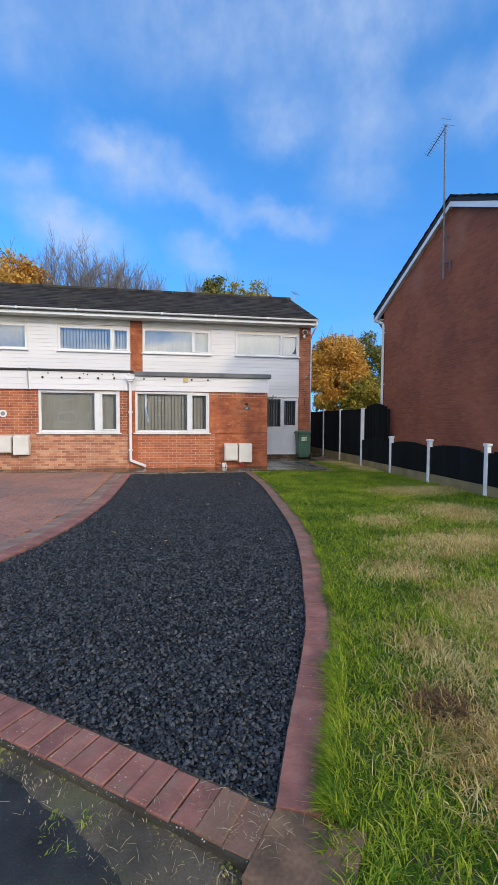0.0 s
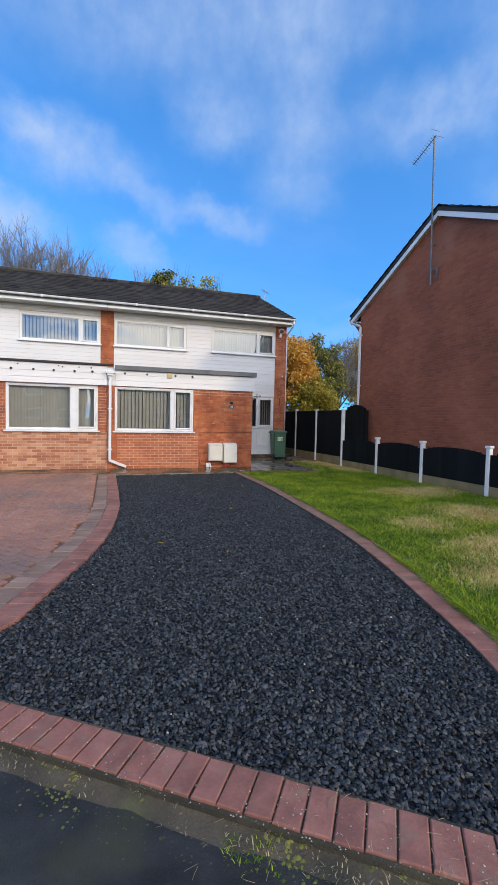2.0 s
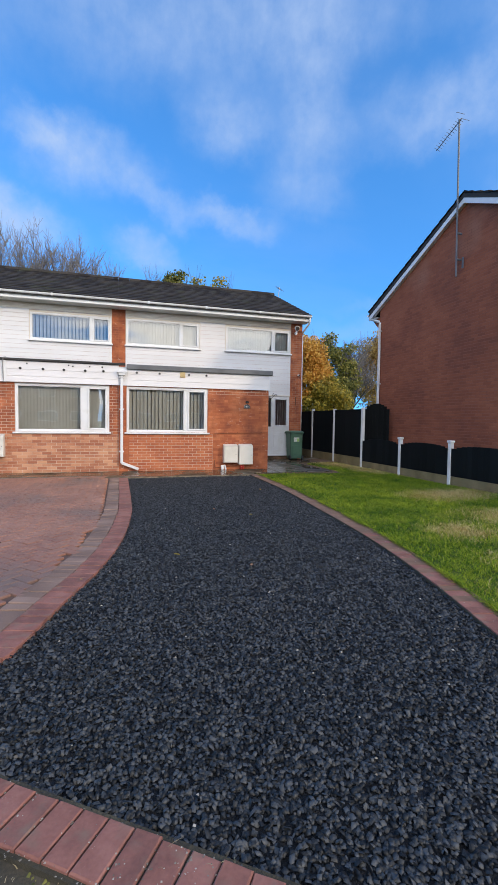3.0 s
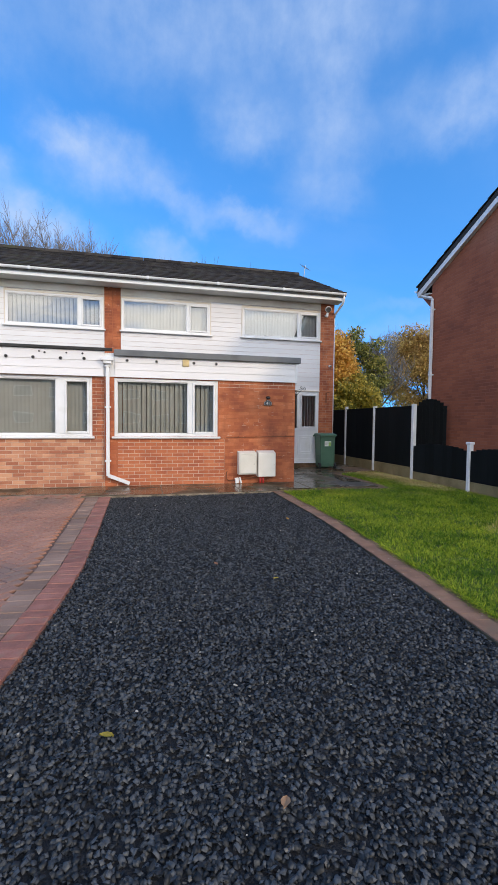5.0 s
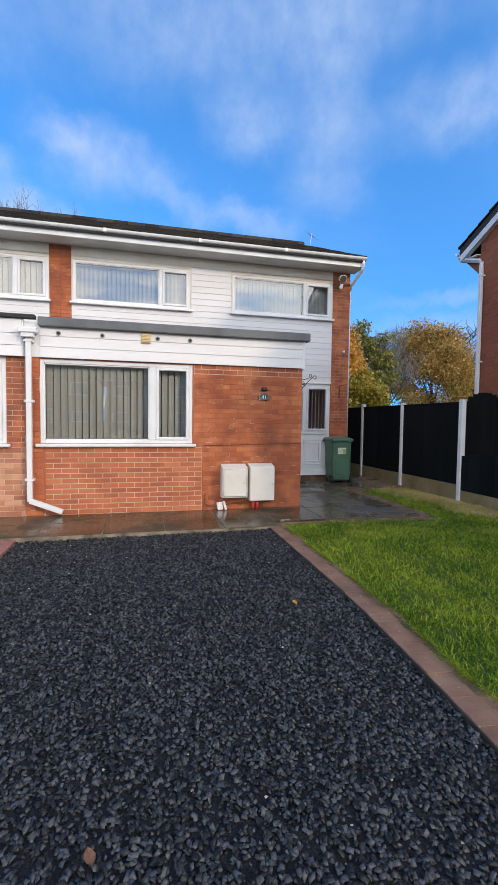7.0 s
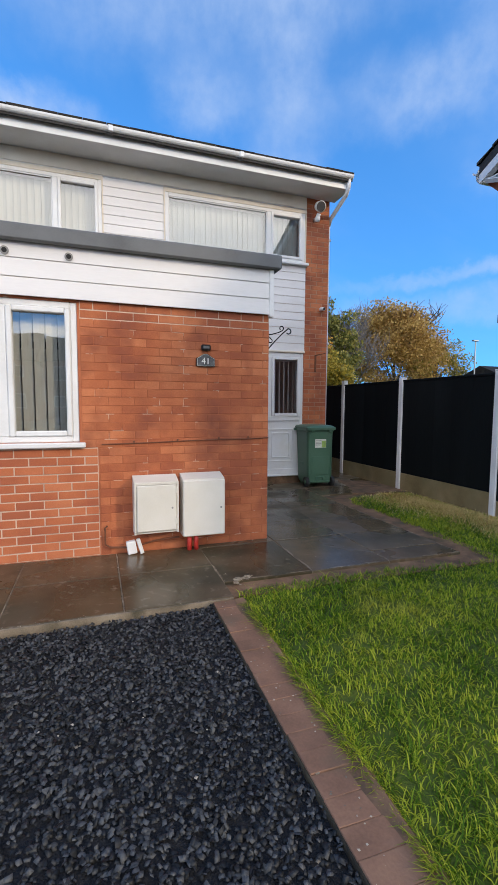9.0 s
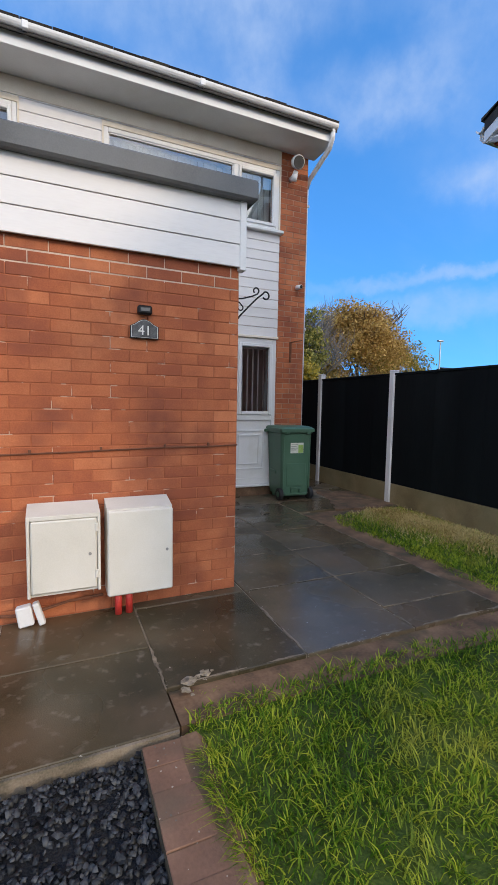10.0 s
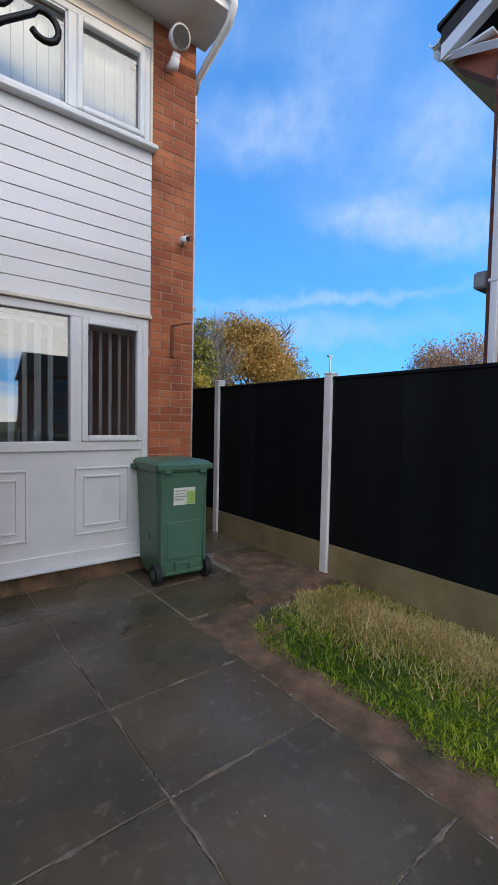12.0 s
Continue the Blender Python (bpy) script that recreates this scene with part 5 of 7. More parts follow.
# ---- fence ----
FX = 5.93
POSTS = [(18.85, 1.80), (17.02, 1.80), (15.22, 1.76), (13.36, 1.76), (11.42, 0.93), (9.55, 0.93), (7.60, 0.93), (5.70, 0.93), (3.8, 0.93), (1.9, 0.93)]
fence = thing("fence", (FX, 10, -0.1), "black timber fence with white posts, lower towards the road", "fence")
for y, top in POSTS:
    p = part("post", Pile().box(FX - 0.045, FX + 0.05, y - 0.045, y + 0.045, -0.3, top - 0.01, 0.008), M_post, fence, "white painted concrete post")
    if top > 1:
        part("cap", Pile().box(FX - 0.047, FX + 0.052, y - 0.047, y + 0.047, top - 0.012, top + 0.010, 0.006), M_post, p)
    else:
        part("cap", Pile().box(FX - 0.06, FX + 0.06, y - 0.065, y + 0.065, top - 0.05, top, 0.008), M_post, p)
for (y1, t1), (y0, t0) in zip(POSTS, POSTS[1:]):
    high = t0 > 1.0 and t1 > 1.0
    f = part("gravel_board", Pile().box(FX - 0.025, FX + 0.025, y0 + 0.048, y1 - 0.048, -0.3, 0.21 if high else 0.12, 0.006), M_concrete, fence, "stained concrete gravel board")
    n = 5 if high else 12
    for k in range(n):
        a, b = y0 + 0.05 + (y1 - y0 - 0.1) * k / n, y0 + 0.05 + (y1 - y0 - 0.1) * (k + 1) / n
        u = (k + 0.5) / n * 2 - 1
        tz = (1.70 if high else 0.70 + 0.13 * math.sqrt(max(0, 1 - u * u)))
        o = 0.002 * (k % 2)
        part("slat", Pile().box(FX - 0.018 - o, FX + 0.012 - o, a - 0.004, b + 0.004, 0.214 if high else 0.124, tz), M_black, fence)
    if high:
        part("capping", Pile().box(FX - 0.035, FX + 0.03, y0 + 0.05, y1 - 0.05, 1.702, 1.73, 0.004), M_black, fence)

gate = thing("garden_gate", (6.45, 13.4, -0.1), "black arched timber gate between fence and house", "gate")
for k in range(9):
    a = 6.0 + 0.1 * k
    u = (k + 0.5) / 9 * 2 - 1
    part("board", Pile().box(a, a + 0.097, 13.40, 13.43, -0.02, 1.55 + 0.36 * math.sqrt(1 - 0.9 * u * u), 0.003), M_black, gate)
part("rail", Pile().box(6.0, 6.9, 13.43, 13.47, 0.25, 0.35, 0.003).box(6.0, 6.9, 13.43, 13.47, 1.3, 1.4, 0.003), M_black, gate)

# ---- things on and beside the house ----
def wheelie_bin(x, y, turn):
    """A two-wheeled household bin, its front to -y, standing at the origin."""
    b = thing("wheelie_bin", (0, 0, 0), "green plastic wheelie bin with a sticker, lid closed", "bin")

    def ring(w, d0, d1, z, r=0.05):
        pts = []
        for sx, sy, a0 in ((1, -1, -90), (1, 1, 0), (-1, 1, 90), (-1, -1, 180)):
            cx, cy = sx * (w / 2 - r), (d1 - r if sy > 0 else d0 + r)
            pts += [(cx + r * math.cos(radians(a0 + 22.5 * k)), cy + r * math.sin(radians(a0 + 22.5 * k)), z) for k in range(5)]
        return pts
    rings = [ring(0.415, -0.235, 0.20, 0.06), ring(0.43, -0.24, 0.215, 0.12), ring(0.455, -0.25, 0.24, 0.60), ring(0.475, -0.258, 0.262, 0.93), ring(0.505, -0.272, 0.28, 0.94), ring(0.505, -0.272, 0.28, 0.98)]
    n = 20
    f = [(i * n + k, i * n + (k + 1) % n, (i + 1) * n + (k + 1) % n, (i + 1) * n + k) for i in range(5) for k in range(n)] + [tuple(range(n - 1, -1, -1)), tuple(range(5 * n, 6 * n))]
    part("body", Pile().add([p for r in rings for p in r], f), M_bin, b)
    lid = [ring(0.52, -0.285, 0.30, 0.98), ring(0.52, -0.285, 0.30, 1.0), ring(0.48, -0.26, 0.28, 1.022), ring(0.38, -0.18, 0.2, 1.035)]
    f = [(i * n + k, i * n + (k + 1) % n, (i + 1) * n + (k + 1) % n, (i + 1) * n + k) for i in range(3) for k in range(n)] + [tuple(range(n - 1, -1, -1)), tuple(range(3 * n, 4 * n))]
    part("lid", Pile().add([p for r in lid for p in r], f), M_bin, b)
    part("handle", Pile().tube([(-0.24, 0.29, 0.965), (-0.25, 0.34, 0.975), (0.25, 0.34, 0.975), (0.24, 0.29, 0.965)], 0.016, 8), M_bin, b)
    part("lid_lip", Pile().box(-0.255, 0.255, -0.296, -0.278, 0.955, 1.003, 0.006), M_bin, b)
    part("lower_panel", Pile().box(-0.15, 0.15, -0.252, -0.235, 0.20, 0.52, 0.006), M_bin, b)
    for s in (-1, 1):
        part("handle_lug", Pile().box(s * 0.265 - 0.02, s * 0.265 + 0.02, 0.20, 0.36, 0.93, 0.975, 0.008), M_bin, b)
        part("corner_rib", Pile().box(s * 0.20 - 0.012, s * 0.20 + 0.012, -0.258, -0.235, 0.16, 0.88, 0.006), M_bin, b)
        part("lid_lug", Pile().box(s * 0.16 - 0.03, s * 0.16 + 0.03, -0.295, -0.25, 0.925, 0.985, 0.006), M_bin, b)
        w = part("wheel", Pile().tube([(s * 0.205, -0.21, 0.085), (s * 0.255, -0.21, 0.085)], 0.085, 20), M_rubber, b)
        part("hub", Pile().tube([(s * 0.253, -0.21, 0.085), (s * 0.261, -0.21, 0.085)], 0.04, 14), M_bin, w)
        part("side_rib", Pile().box(s * 0.225 - 0.008, s * 0.225 + 0.008, -0.06, 0.14, 0.35, 0.40, 0.004), M_bin, b)
    part("axle", Pile().tube([(-0.22, -0.215, 0.085), (0.22, -0.215, 0.085)], 0.012, 8), M_metal, b)
    part("foot_bar", Pile().box(-0.17, 0.17, -0.262, -0.225, 0.075, 0.10, 0.006).box(-0.08, -0.05, -0.262, -0.225, 0.10, 0.16, 0.005).box(0.05, 0.08, -0.262, -0.225, 0.10, 0.16, 0.005).box(-0.08, 0.08, -0.258, -0.225, 0.15, 0.175, 0.005), M_bin, b)
    part("rest_foot", Pile().box(-0.17, 0.17, 0.10, 0.19, 0.0, 0.07, 0.008), M_bin, b)

    def on_front(x0, x1, z0, z1, lift):
        fy = lambda z: -0.24 - (z - 0.12) * 0.0222 - lift
        return Pile().add([(x0, fy(z0), z0), (x1, fy(z0), z0), (x1, fy(z1), z1), (x0, fy(z1), z1)], [(0, 1, 2, 3)])
    part("sticker", on_front(-0.10, 0.10, 0.66, 0.805, 0.005), M_sticker, b, "white and green paper sticker")
    part("sticker_print", on_front(0.02, 0.095, 0.665, 0.775, 0.007), M_sticker_g, b)
    for k in range(4):
        part("print_line", on_front(-0.09, 0.01 - 0.02 * (k % 2), 0.775 - 0.024 * k, 0.783 - 0.024 * k, 0.007), M_vent, b)
    part("emboss", on_front(-0.10, 0.10, 0.50, 0.512, 0.004), M_bin, b)
    b.location = (x, y, G + 0.004)
    b.rotation_euler = (0, 0, radians(turn))
    return b


wheelie_bin(4.735, 15.985, -3)


def meter_box(x0, x1, z0, z1, y0, label, door_inset):
    w = thing("meter_box", ((x0 + x1) / 2, EXT, z0), label, "meter box", "meter boxes")
    back = EXT - 0.012
    part("body", Pile().add([(x0, y0 + 0.03, z0), (x1, y0 + 0.03, z0), (x1, back, z0), (x0, back, z0), (x0, y0 + 0.03, z1 - 0.03), (x1, y0 + 0.03, z1 - 0.03), (x1, back, z1 + 0.01), (x0, back, z1 + 0.01)],
                            [(3, 2, 1, 0), (4, 5, 6, 7), (0, 1, 5, 4), (1, 2, 6, 5), (2, 3, 7, 6), (3, 0, 4, 7)]), M_box, w)
    e = door_inset
    part("door", Pile().box(x0 + e - 0.004, x1 - e + 0.004, y0, y0 + 0.028, z0 + e - 0.004, z1 - 0.034 - e, 0.008), M_box, w)
    if e > 0.01:
        part("frame", Pile().box(x0, x0 + e - 0.008, y0 + 0.004, y0 + 0.029, z0, z1 - 0.035, 0.004).box(x1 - e + 0.008, x1, y0 + 0.004, y0 + 0.029, z0, z1 - 0.035, 0.004).box(x0, x1, y0 + 0.006, y0 + 0.029, z1 - 0.031 - e, z1 - 0.03, 0.003), M_box, w)
        for z in (z0 + 0.08, z1 - 0.14):
            part("hinge", Pile().box(x1 - e - 0.006, x1 - e + 0.012, y0 - 0.006, y0 + 0.004, z, z + 0.05, 0.002), M_box, w)
    part("lock", Pile().tube([(x1 - e - 0.035, y0 - 0.005, (z0 + z1) / 2 - 0.02), (x1 - e - 0.035, y0 + 0.01, (z0 + z1) / 2 - 0.02)], 0.009, 10), M_vent, w)
    return w


meter_box(1.48, 1.875, 0.145, 0.645, 13.085, "cream plastic gas meter box on the brick wall", 0.025)
meter_box(1.915, 2.31, 0.09, 0.65, 13.085, "cream plastic electricity meter box above red ducts", 0.004)
meter_box(-4.83, -4.44, 0.42, 0.88, 13.08, "cream plastic meter box on the neighbour's wall", 0.025)
meter_box(-4.38, -3.98, 0.36, 0.90, 13.08, "cream plastic meter box on the neighbour's wall", 0.004)
ducts = thing("cable_duct", (2.0, 13.18, G), "two short red plastic ducts under a meter box", "duct")
for x in (1.985, 2.05):
    part("duct", Pile().tube([(x, 13.17, G + 0.002), (x, 13.17, 0.10)], 0.022, 10), M_red, ducts, smooth=True)
gas = thing("gas_pipe", (1.5, 13.15, G), "white gas pipe cover and thin copper pipe", "pipe")
part("cover", Pile().box(-0.042, 0.042, -0.03, 0.03, -0.06, 0.06, 0.008).turned(Matrix.Translation((1.46, 13.20, G + 0.068)) @ Euler((0, radians(-9), 0)).to_matrix().to_4x4()), M_upvc, gas)
part("spout", Pile().box(-0.018, 0.018, -0.025, 0.025, -0.07, 0.07, 0.006).turned(Matrix.Translation((1.535, 13.19, G + 0.076)) @ Euler((0, radians(-16), 0)).to_matrix().to_4x4()), M_upvc, gas)
part("pipe", Pile().tube([(1.46, 13.22, 0.0), (1.28, 13.245, 0.01), (1.235, 13.25, 0.04), (1.235, 13.25, 0.19), (1.255, 13.25, 0.21)], 0.009, 8).tube([(1.52, 13.2, 0.02), (1.7, 13.22, 0.05), (1.9, 13.22, 0.06)], 0.008, 8), M_rust, gas)

sign = thing("house_number_plaque", (2.165, EXT - 0.016, 1.67), "black slate plaque with the number 41 under a small lamp", "house number")
outline = [(-0.088, 0), (0.088, 0), (0.088, 0.075)] + [(0.06 - 0.12 * k / 8, 0.088 + 0.03 * math.sin(math.pi * k / 8)) for k in range(9)] + [(-0.088, 0.075)]
pl = Pile().prism(outline, 0, 0.014).turned(Matrix.Translation((2.165, EXT - 0.018, 1.665)) @ Euler((radians(90), 0, 0)).to_matrix().to_4x4())
part("plaque", pl, M_iron, sign)
inner = [(x * 0.90, 0.006 + z * 0.90) for x, z in outline]
rim = [(x * 0.935, 0.004 + z * 0.935) for x, z in outline]
part("rim", Pile().prism(rim, 0.0142, 0.0155).turned(Matrix.Translation((2.165, EXT - 0.018, 1.665)) @ Euler((radians(90), 0, 0)).to_matrix().to_4x4()), M_ink, sign, "pale painted rim")
part("face", Pile().prism(inner, 0.0145, 0.0165).turned(Matrix.Translation((2.165, EXT - 0.018, 1.665)) @ Euler((radians(90), 0, 0)).to_matrix().to_4x4()), M_slate, sign)
fc = bpy.data.curves.new("number", "FONT")
fc.body, fc.size, fc.extrude, fc.align_x = "41", 0.085, 0.001, "CENTER"
fo = new("number", fc)
fo.matrix_world = Matrix.Translation((2.165, EXT - 0.0365, 1.685)) @ Euler((radians(90), 0, 0)).to_matrix().to_4x4()
bpy.context.view_layer.update()
num_mesh = bpy.data.meshes.new_from_object(fo.evaluated_get(bpy.context.evaluated_depsgraph_get()))
num_mesh.transform(fo.matrix_world)
num_mesh.materials.clear()
num_mesh.materials.append(M_ink)
bpy.data.objects.remove(fo)
part("digits", num_mesh, M_ink, sign, "pale number 41")
lampn = thing("plaque_lamp", (2.165, EXT - 0.016, 1.81), "small black lamp above the house number", "lamp")
part("housing", Pile().box(2.12, 2.21, EXT - 0.06, EXT - 0.014, 1.81, 1.865, 0.01), M_iron, lampn)
part("lens", Pile().box(2.135, 2.195, EXT - 0.066, EXT - 0.058, 1.825, 1.85, 0.003), M_lens, lampn)


def downpipe():
    d = thing("downpipe", (-1.24, 13.2, G), "white square plastic downpipe with hopper and angled shoe", "downpipe")
    part("hopper", Pile().box(-1.36, -1.12, EXT - 0.19, EXT - 0.04, 2.50, 2.57, 0.008).box(-1.32, -1.16, EXT - 0.17, EXT - 0.05, 2.44, 2.50, 0.006), M_upvc, d)
    part("pipe", Pile().box(-1.275, -1.205, EXT - 0.12, EXT - 0.05, 0.16, 2.44, 0.006), M_upvc, d)
    shoe = Pile().box(-0.035, 0.035, -0.035, 0.035, -0.46, 0.0, 0.006)
    part("shoe", shoe.turned(Matrix.Translation((-1.24, EXT - 0.09, 0.17)) @ Euler((0, radians(-68), 0)).to_matrix().to_4x4()), M_upvc, d)
    for z in (0.45, 1.55, 2.38):
        part("bracket", Pile().box(-1.30, -1.18, EXT - 0.125, EXT - 0.012, z, z + 0.035, 0.003), M_upvc, d)


downpipe()
cp = thing("corner_downpipe", (5.13, 16.37, G), "white round plastic downpipe with a swan neck", "downpipe")
part("neck", Pile().tube([(5.14, 15.72, 5.0), (5.14, 15.73, 4.86), (5.14, 15.80, 4.76), (5.13, 16.29, 4.56), (5.13, 16.36, 4.47)], 0.034, 10), M_upvc, cp, smooth=True)
part("pipe", Pile().tube([(5.13, 16.37, 4.49), (5.13, 16.37, G)], 0.033, 10), M_upvc, cp, smooth=True)
for z in (0.6, 2.4, 4.2):
    part("bracket", Pile().box(5.085, 5.17, 16.33, 16.41, z, z + 0.04, 0.004), M_upvc, cp)

# vents on the fascias
for i, x in enumerate((-0.86, -0.27, 0.51, 0.99)):
    v = thing("round_vent", (x, EXT - 0.075, 2.5), "small grey round vent in the white fascia", "vent", "fascia vents")
    part("rim", Pile().tube([(x, EXT - 0.052, 2.53), (x, EXT - 0.032, 2.53)], 0.033, 16), M_vent, v)
    part("hole", Pile().tube([(x, EXT - 0.055, 2.53), (x, EXT - 0.048, 2.53)], 0.02, 14), M_dark, v)
for x, z, r in ((-3.62, 2.52, 0.034), (-3.11, 2.52, 0.034), (-2.63, 2.52, 0.034), (-2.13, 2.52, 0.036), (-1.69, 2.53, 0.034), (-3.47, 2.64, 0.02), (-2.52, 2.64, 0.018), (-2.42, 2.62, 0.02), (-2.02, 2.63, 0.018), (-1.72, 2.63, 0.022)):
    v = thing("round_vent", (x, EXT - 0.075, z), "dark round vent in the neighbour's white fascia", "vent", "fascia vents")
    part("rim", Pile().tube([(x, EXT - 0.082, z), (x, EXT - 0.062, z)], r, 16), M_vent, v)
    part("hole", Pile().tube([(x, EXT - 0.085, z), (x, EXT - 0.078, z)], r * 0.75, 14), M_dark, v)
rp = thing("round_plaque", (-4.68, EXT - 0.02, 1.42), "round white plaque on the neighbour's brick wall", "plaque")
part("disc", Pile().tube([(-4.68, EXT - 0.03, 1.5), (-4.68, EXT - 0.004, 1.5)], 0.1, 24), M_upvc, rp)
part("ring", Pile().tube([(-4.68, EXT - 0.034, 1.5), (-4.68, EXT - 0.028, 1.5)], 0.06, 20), M_vent, rp)
wc = thing("wall_cable", (2.0, EXT - 0.01, 0.95), "thin dark cable clipped along the brick wall", "cable")
part("cable", Pile().tube([(1.22, EXT - 0.012, 0.945), (1.7, EXT - 0.012, 0.955), (2.3, EXT - 0.012, 0.972), (2.6, EXT - 0.012, 0.972), (2.812, EXT - 0.012, 0.98)], 0.0055, 6), M_rust, wc)
for x in (1.5, 1.9, 2.3, 2.6):
    part("clip", Pile().box(x - 0.007, x + 0.007, EXT - 0.02, EXT - 0.004, 0.942 + (x - 1.2) * 0.022, 0.968 + (x - 1.2) * 0.022, 0.002), M_rust, wc)
gv = thing("vent_grille", (0.34, EXT - 0.075, 2.46), "yellowed square plastic vent grille on the fascia", "vent")
part("frame", Pile().box(0.27, 0.41, EXT - 0.058, EXT - 0.03, 2.45, 2.60, 0.006), M_yellow, gv)
for k in range(6):
    part("louvre", Pile().box(0.283, 0.397, EXT - 0.066, EXT - 0.056, 2.463 + 0.021 * k, 2.475 + 0.021 * k, 0.003), M_yellow, gv)

# hanging basket bracket on the extension's side
hb = thing("hanging_bracket", (2.80, 13.44, 1.95), "black wrought iron hanging basket bracket with scrolls", "bracket")
BY = 13.44
part("back_plate", Pile().box(2.80, 2.808, BY - 0.012, BY + 0.012, 1.80, 2.06, 0.002), M_iron, hb)
part("arm", Pile().tube([(2.805, BY, 2.02), (2.88, BY, 2.03), (2.96, BY, 2.055), (3.0, BY, 2.075)] + [(2.992 + 0.021 * math.cos(t), BY, 2.098 + 0.021 * math.sin(t)) for t in np.linspace(-0.9, 4.0, 11)], 0.006, 8), M_iron, hb, smooth=True)
part("brace", Pile().tube([(2.805, BY, 1.82), (2.86, BY, 1.90), (2.93, BY, 1.975), (3.0, BY, 2.045), (3.05, BY, 2.085)] + [(3.07 + 0.027 * math.sin(t), BY, 2.072 + 0.027 * math.cos(t)) for t in np.linspace(-0.5, 4.1, 11)], 0.0065, 8), M_iron, hb, smooth=True)
part("scroll", Pile().tube([(2.815, BY, 2.015), (2.86, BY, 2.0), (2.885, BY, 1.975)] + [(2.868 + 0.02 * math.cos(t), BY, 1.965 + 0.02 * math.sin(t)) for t in np.linspace(0.2, -3.4, 9)], 0.005, 6), M_iron, hb, smooth=True)
hb.location.x += 0.022

# fittings on the corner pier
fl = thing("floodlight", (4.80, 16.24, 4.55), "white round outdoor floodlight with a dome sensor", "floodlight")
part("arm", Pile().tube([(4.80, 16.25, 4.48), (4.80, 16.16, 4.48), (4.80, 16.10, 4.53)], 0.035, 12), M_upvc, fl, smooth=True)
part("sensor", Pile().tube([(4.80, 16.16, 4.42), (4.80, 16.13, 4.50)], 0.04, 14), M_upvc, fl, smooth=True)
part("rim", Pile().tube([(4.80, 16.12, 4.66), (4.80, 16.03, 4.62)], 0.075, 22, 0.092), M_upvc, fl, smooth=True)
part("lens", Pile().tube([(4.80, 16.031, 4.622), (4.80, 16.024, 4.619)], 0.078, 22), M_lens, fl)
cc = thing("security_camera", (4.95, 16.24, 2.96), "small white bullet security camera on the brick pier", "camera")
part("base", Pile().tube([(4.95, 16.255, 2.985), (4.95, 16.22, 2.985)], 0.028, 14), M_upvc, cc)
part("barrel", Pile().tube([(4.93, 16.22, 2.99), (4.95, 16.13, 2.98)], 0.03, 14), M_upvc, cc, smooth=True)
part("lens", Pile().tube([(4.95, 16.131, 2.98), (4.952, 16.124, 2.979)], 0.024, 14), M_dark, cc)
hk = thing("rusty_hook", (4.92, 16.24, 2.1), "rusty iron hook on the brick pier", "hook")
part("plate", Pile().box(4.85, 4.88, 16.238, 16.26, 1.90, 2.20, 0.003), M_rust, hk)
part("arm", Pile().tube([(4.865, 16.24, 2.19), (4.90, 16.17, 2.20), (5.0, 16.14, 2.22)], 0.008, 6), M_rust, hk)

# aerial on the gable
ae = thing("television_aerial", (6.93, 10.62, 5.1), "tall metal television aerial on the gable wall", "aerial")
part("mast", Pile().tube([(6.90, 10.70, 5.05), (6.90, 10.78, 8.95)], 0.024, 8), M_dull, ae)
for a, b, c, d, z0, z1 in ((6.88, 7.04, 10.69, 10.72, 5.45, 5.50), (6.88, 7.04, 10.69, 10.72, 6.1, 6.15), (7.02, 7.036, 10.6, 10.66, 5.25, 5.52)):
    part("wall_bracket", Pile().box(a, b, c, d, z0, z1, 0.003), M_dull, ae)
boom0, boom1 = Vector((6.90, 10.70, 8.93)), Vector((6.86, 11.55, 8.62))
part("boom", Pile().tube([boom0, boom1], 0.012, 6), M_dull, ae)
for k in range(12):
    q = boom0 + (boom1 - boom0) * (k + 0.6) / 12
    part("element", Pile().tube([q + Vector((-0.09, 0, 0.03)), q + Vector((0.09, 0, -0.03))], 0.005, 5), M_dull, ae)
for dy, dz in ((0.05, 0.16), (-0.12, -0.1)):
    part("reflector", Pile().tube([boom0 + Vector((-0.13, dy, dz)), boom0 + Vector((0.13, dy, dz))], 0.006, 5), M_dull, ae)


ra = thing("roof_aerial", (5.3, 19.5, 6.2), "small metal television aerial on the house gable", "aerial")
part("mast", Pile().tube([(5.22, 19.5, 6.0), (5.36, 19.5, 7.1)], 0.014, 6), M_metal, ra)
part("boom", Pile().tube([(5.2, 19.35, 7.0), (5.55, 19.75, 7.08)], 0.009, 5), M_metal, ra)
for k in range(5):
    q = Vector((5.2 + 0.08 * k, 19.35 + 0.09 * k, 7.0 + 0.018 * k))
    part("element", Pile().tube([q + Vector((0.09, -0.09, -0.1)), q + Vector((-0.09, 0.09, 0.12))], 0.005, 4), M_metal, ra)


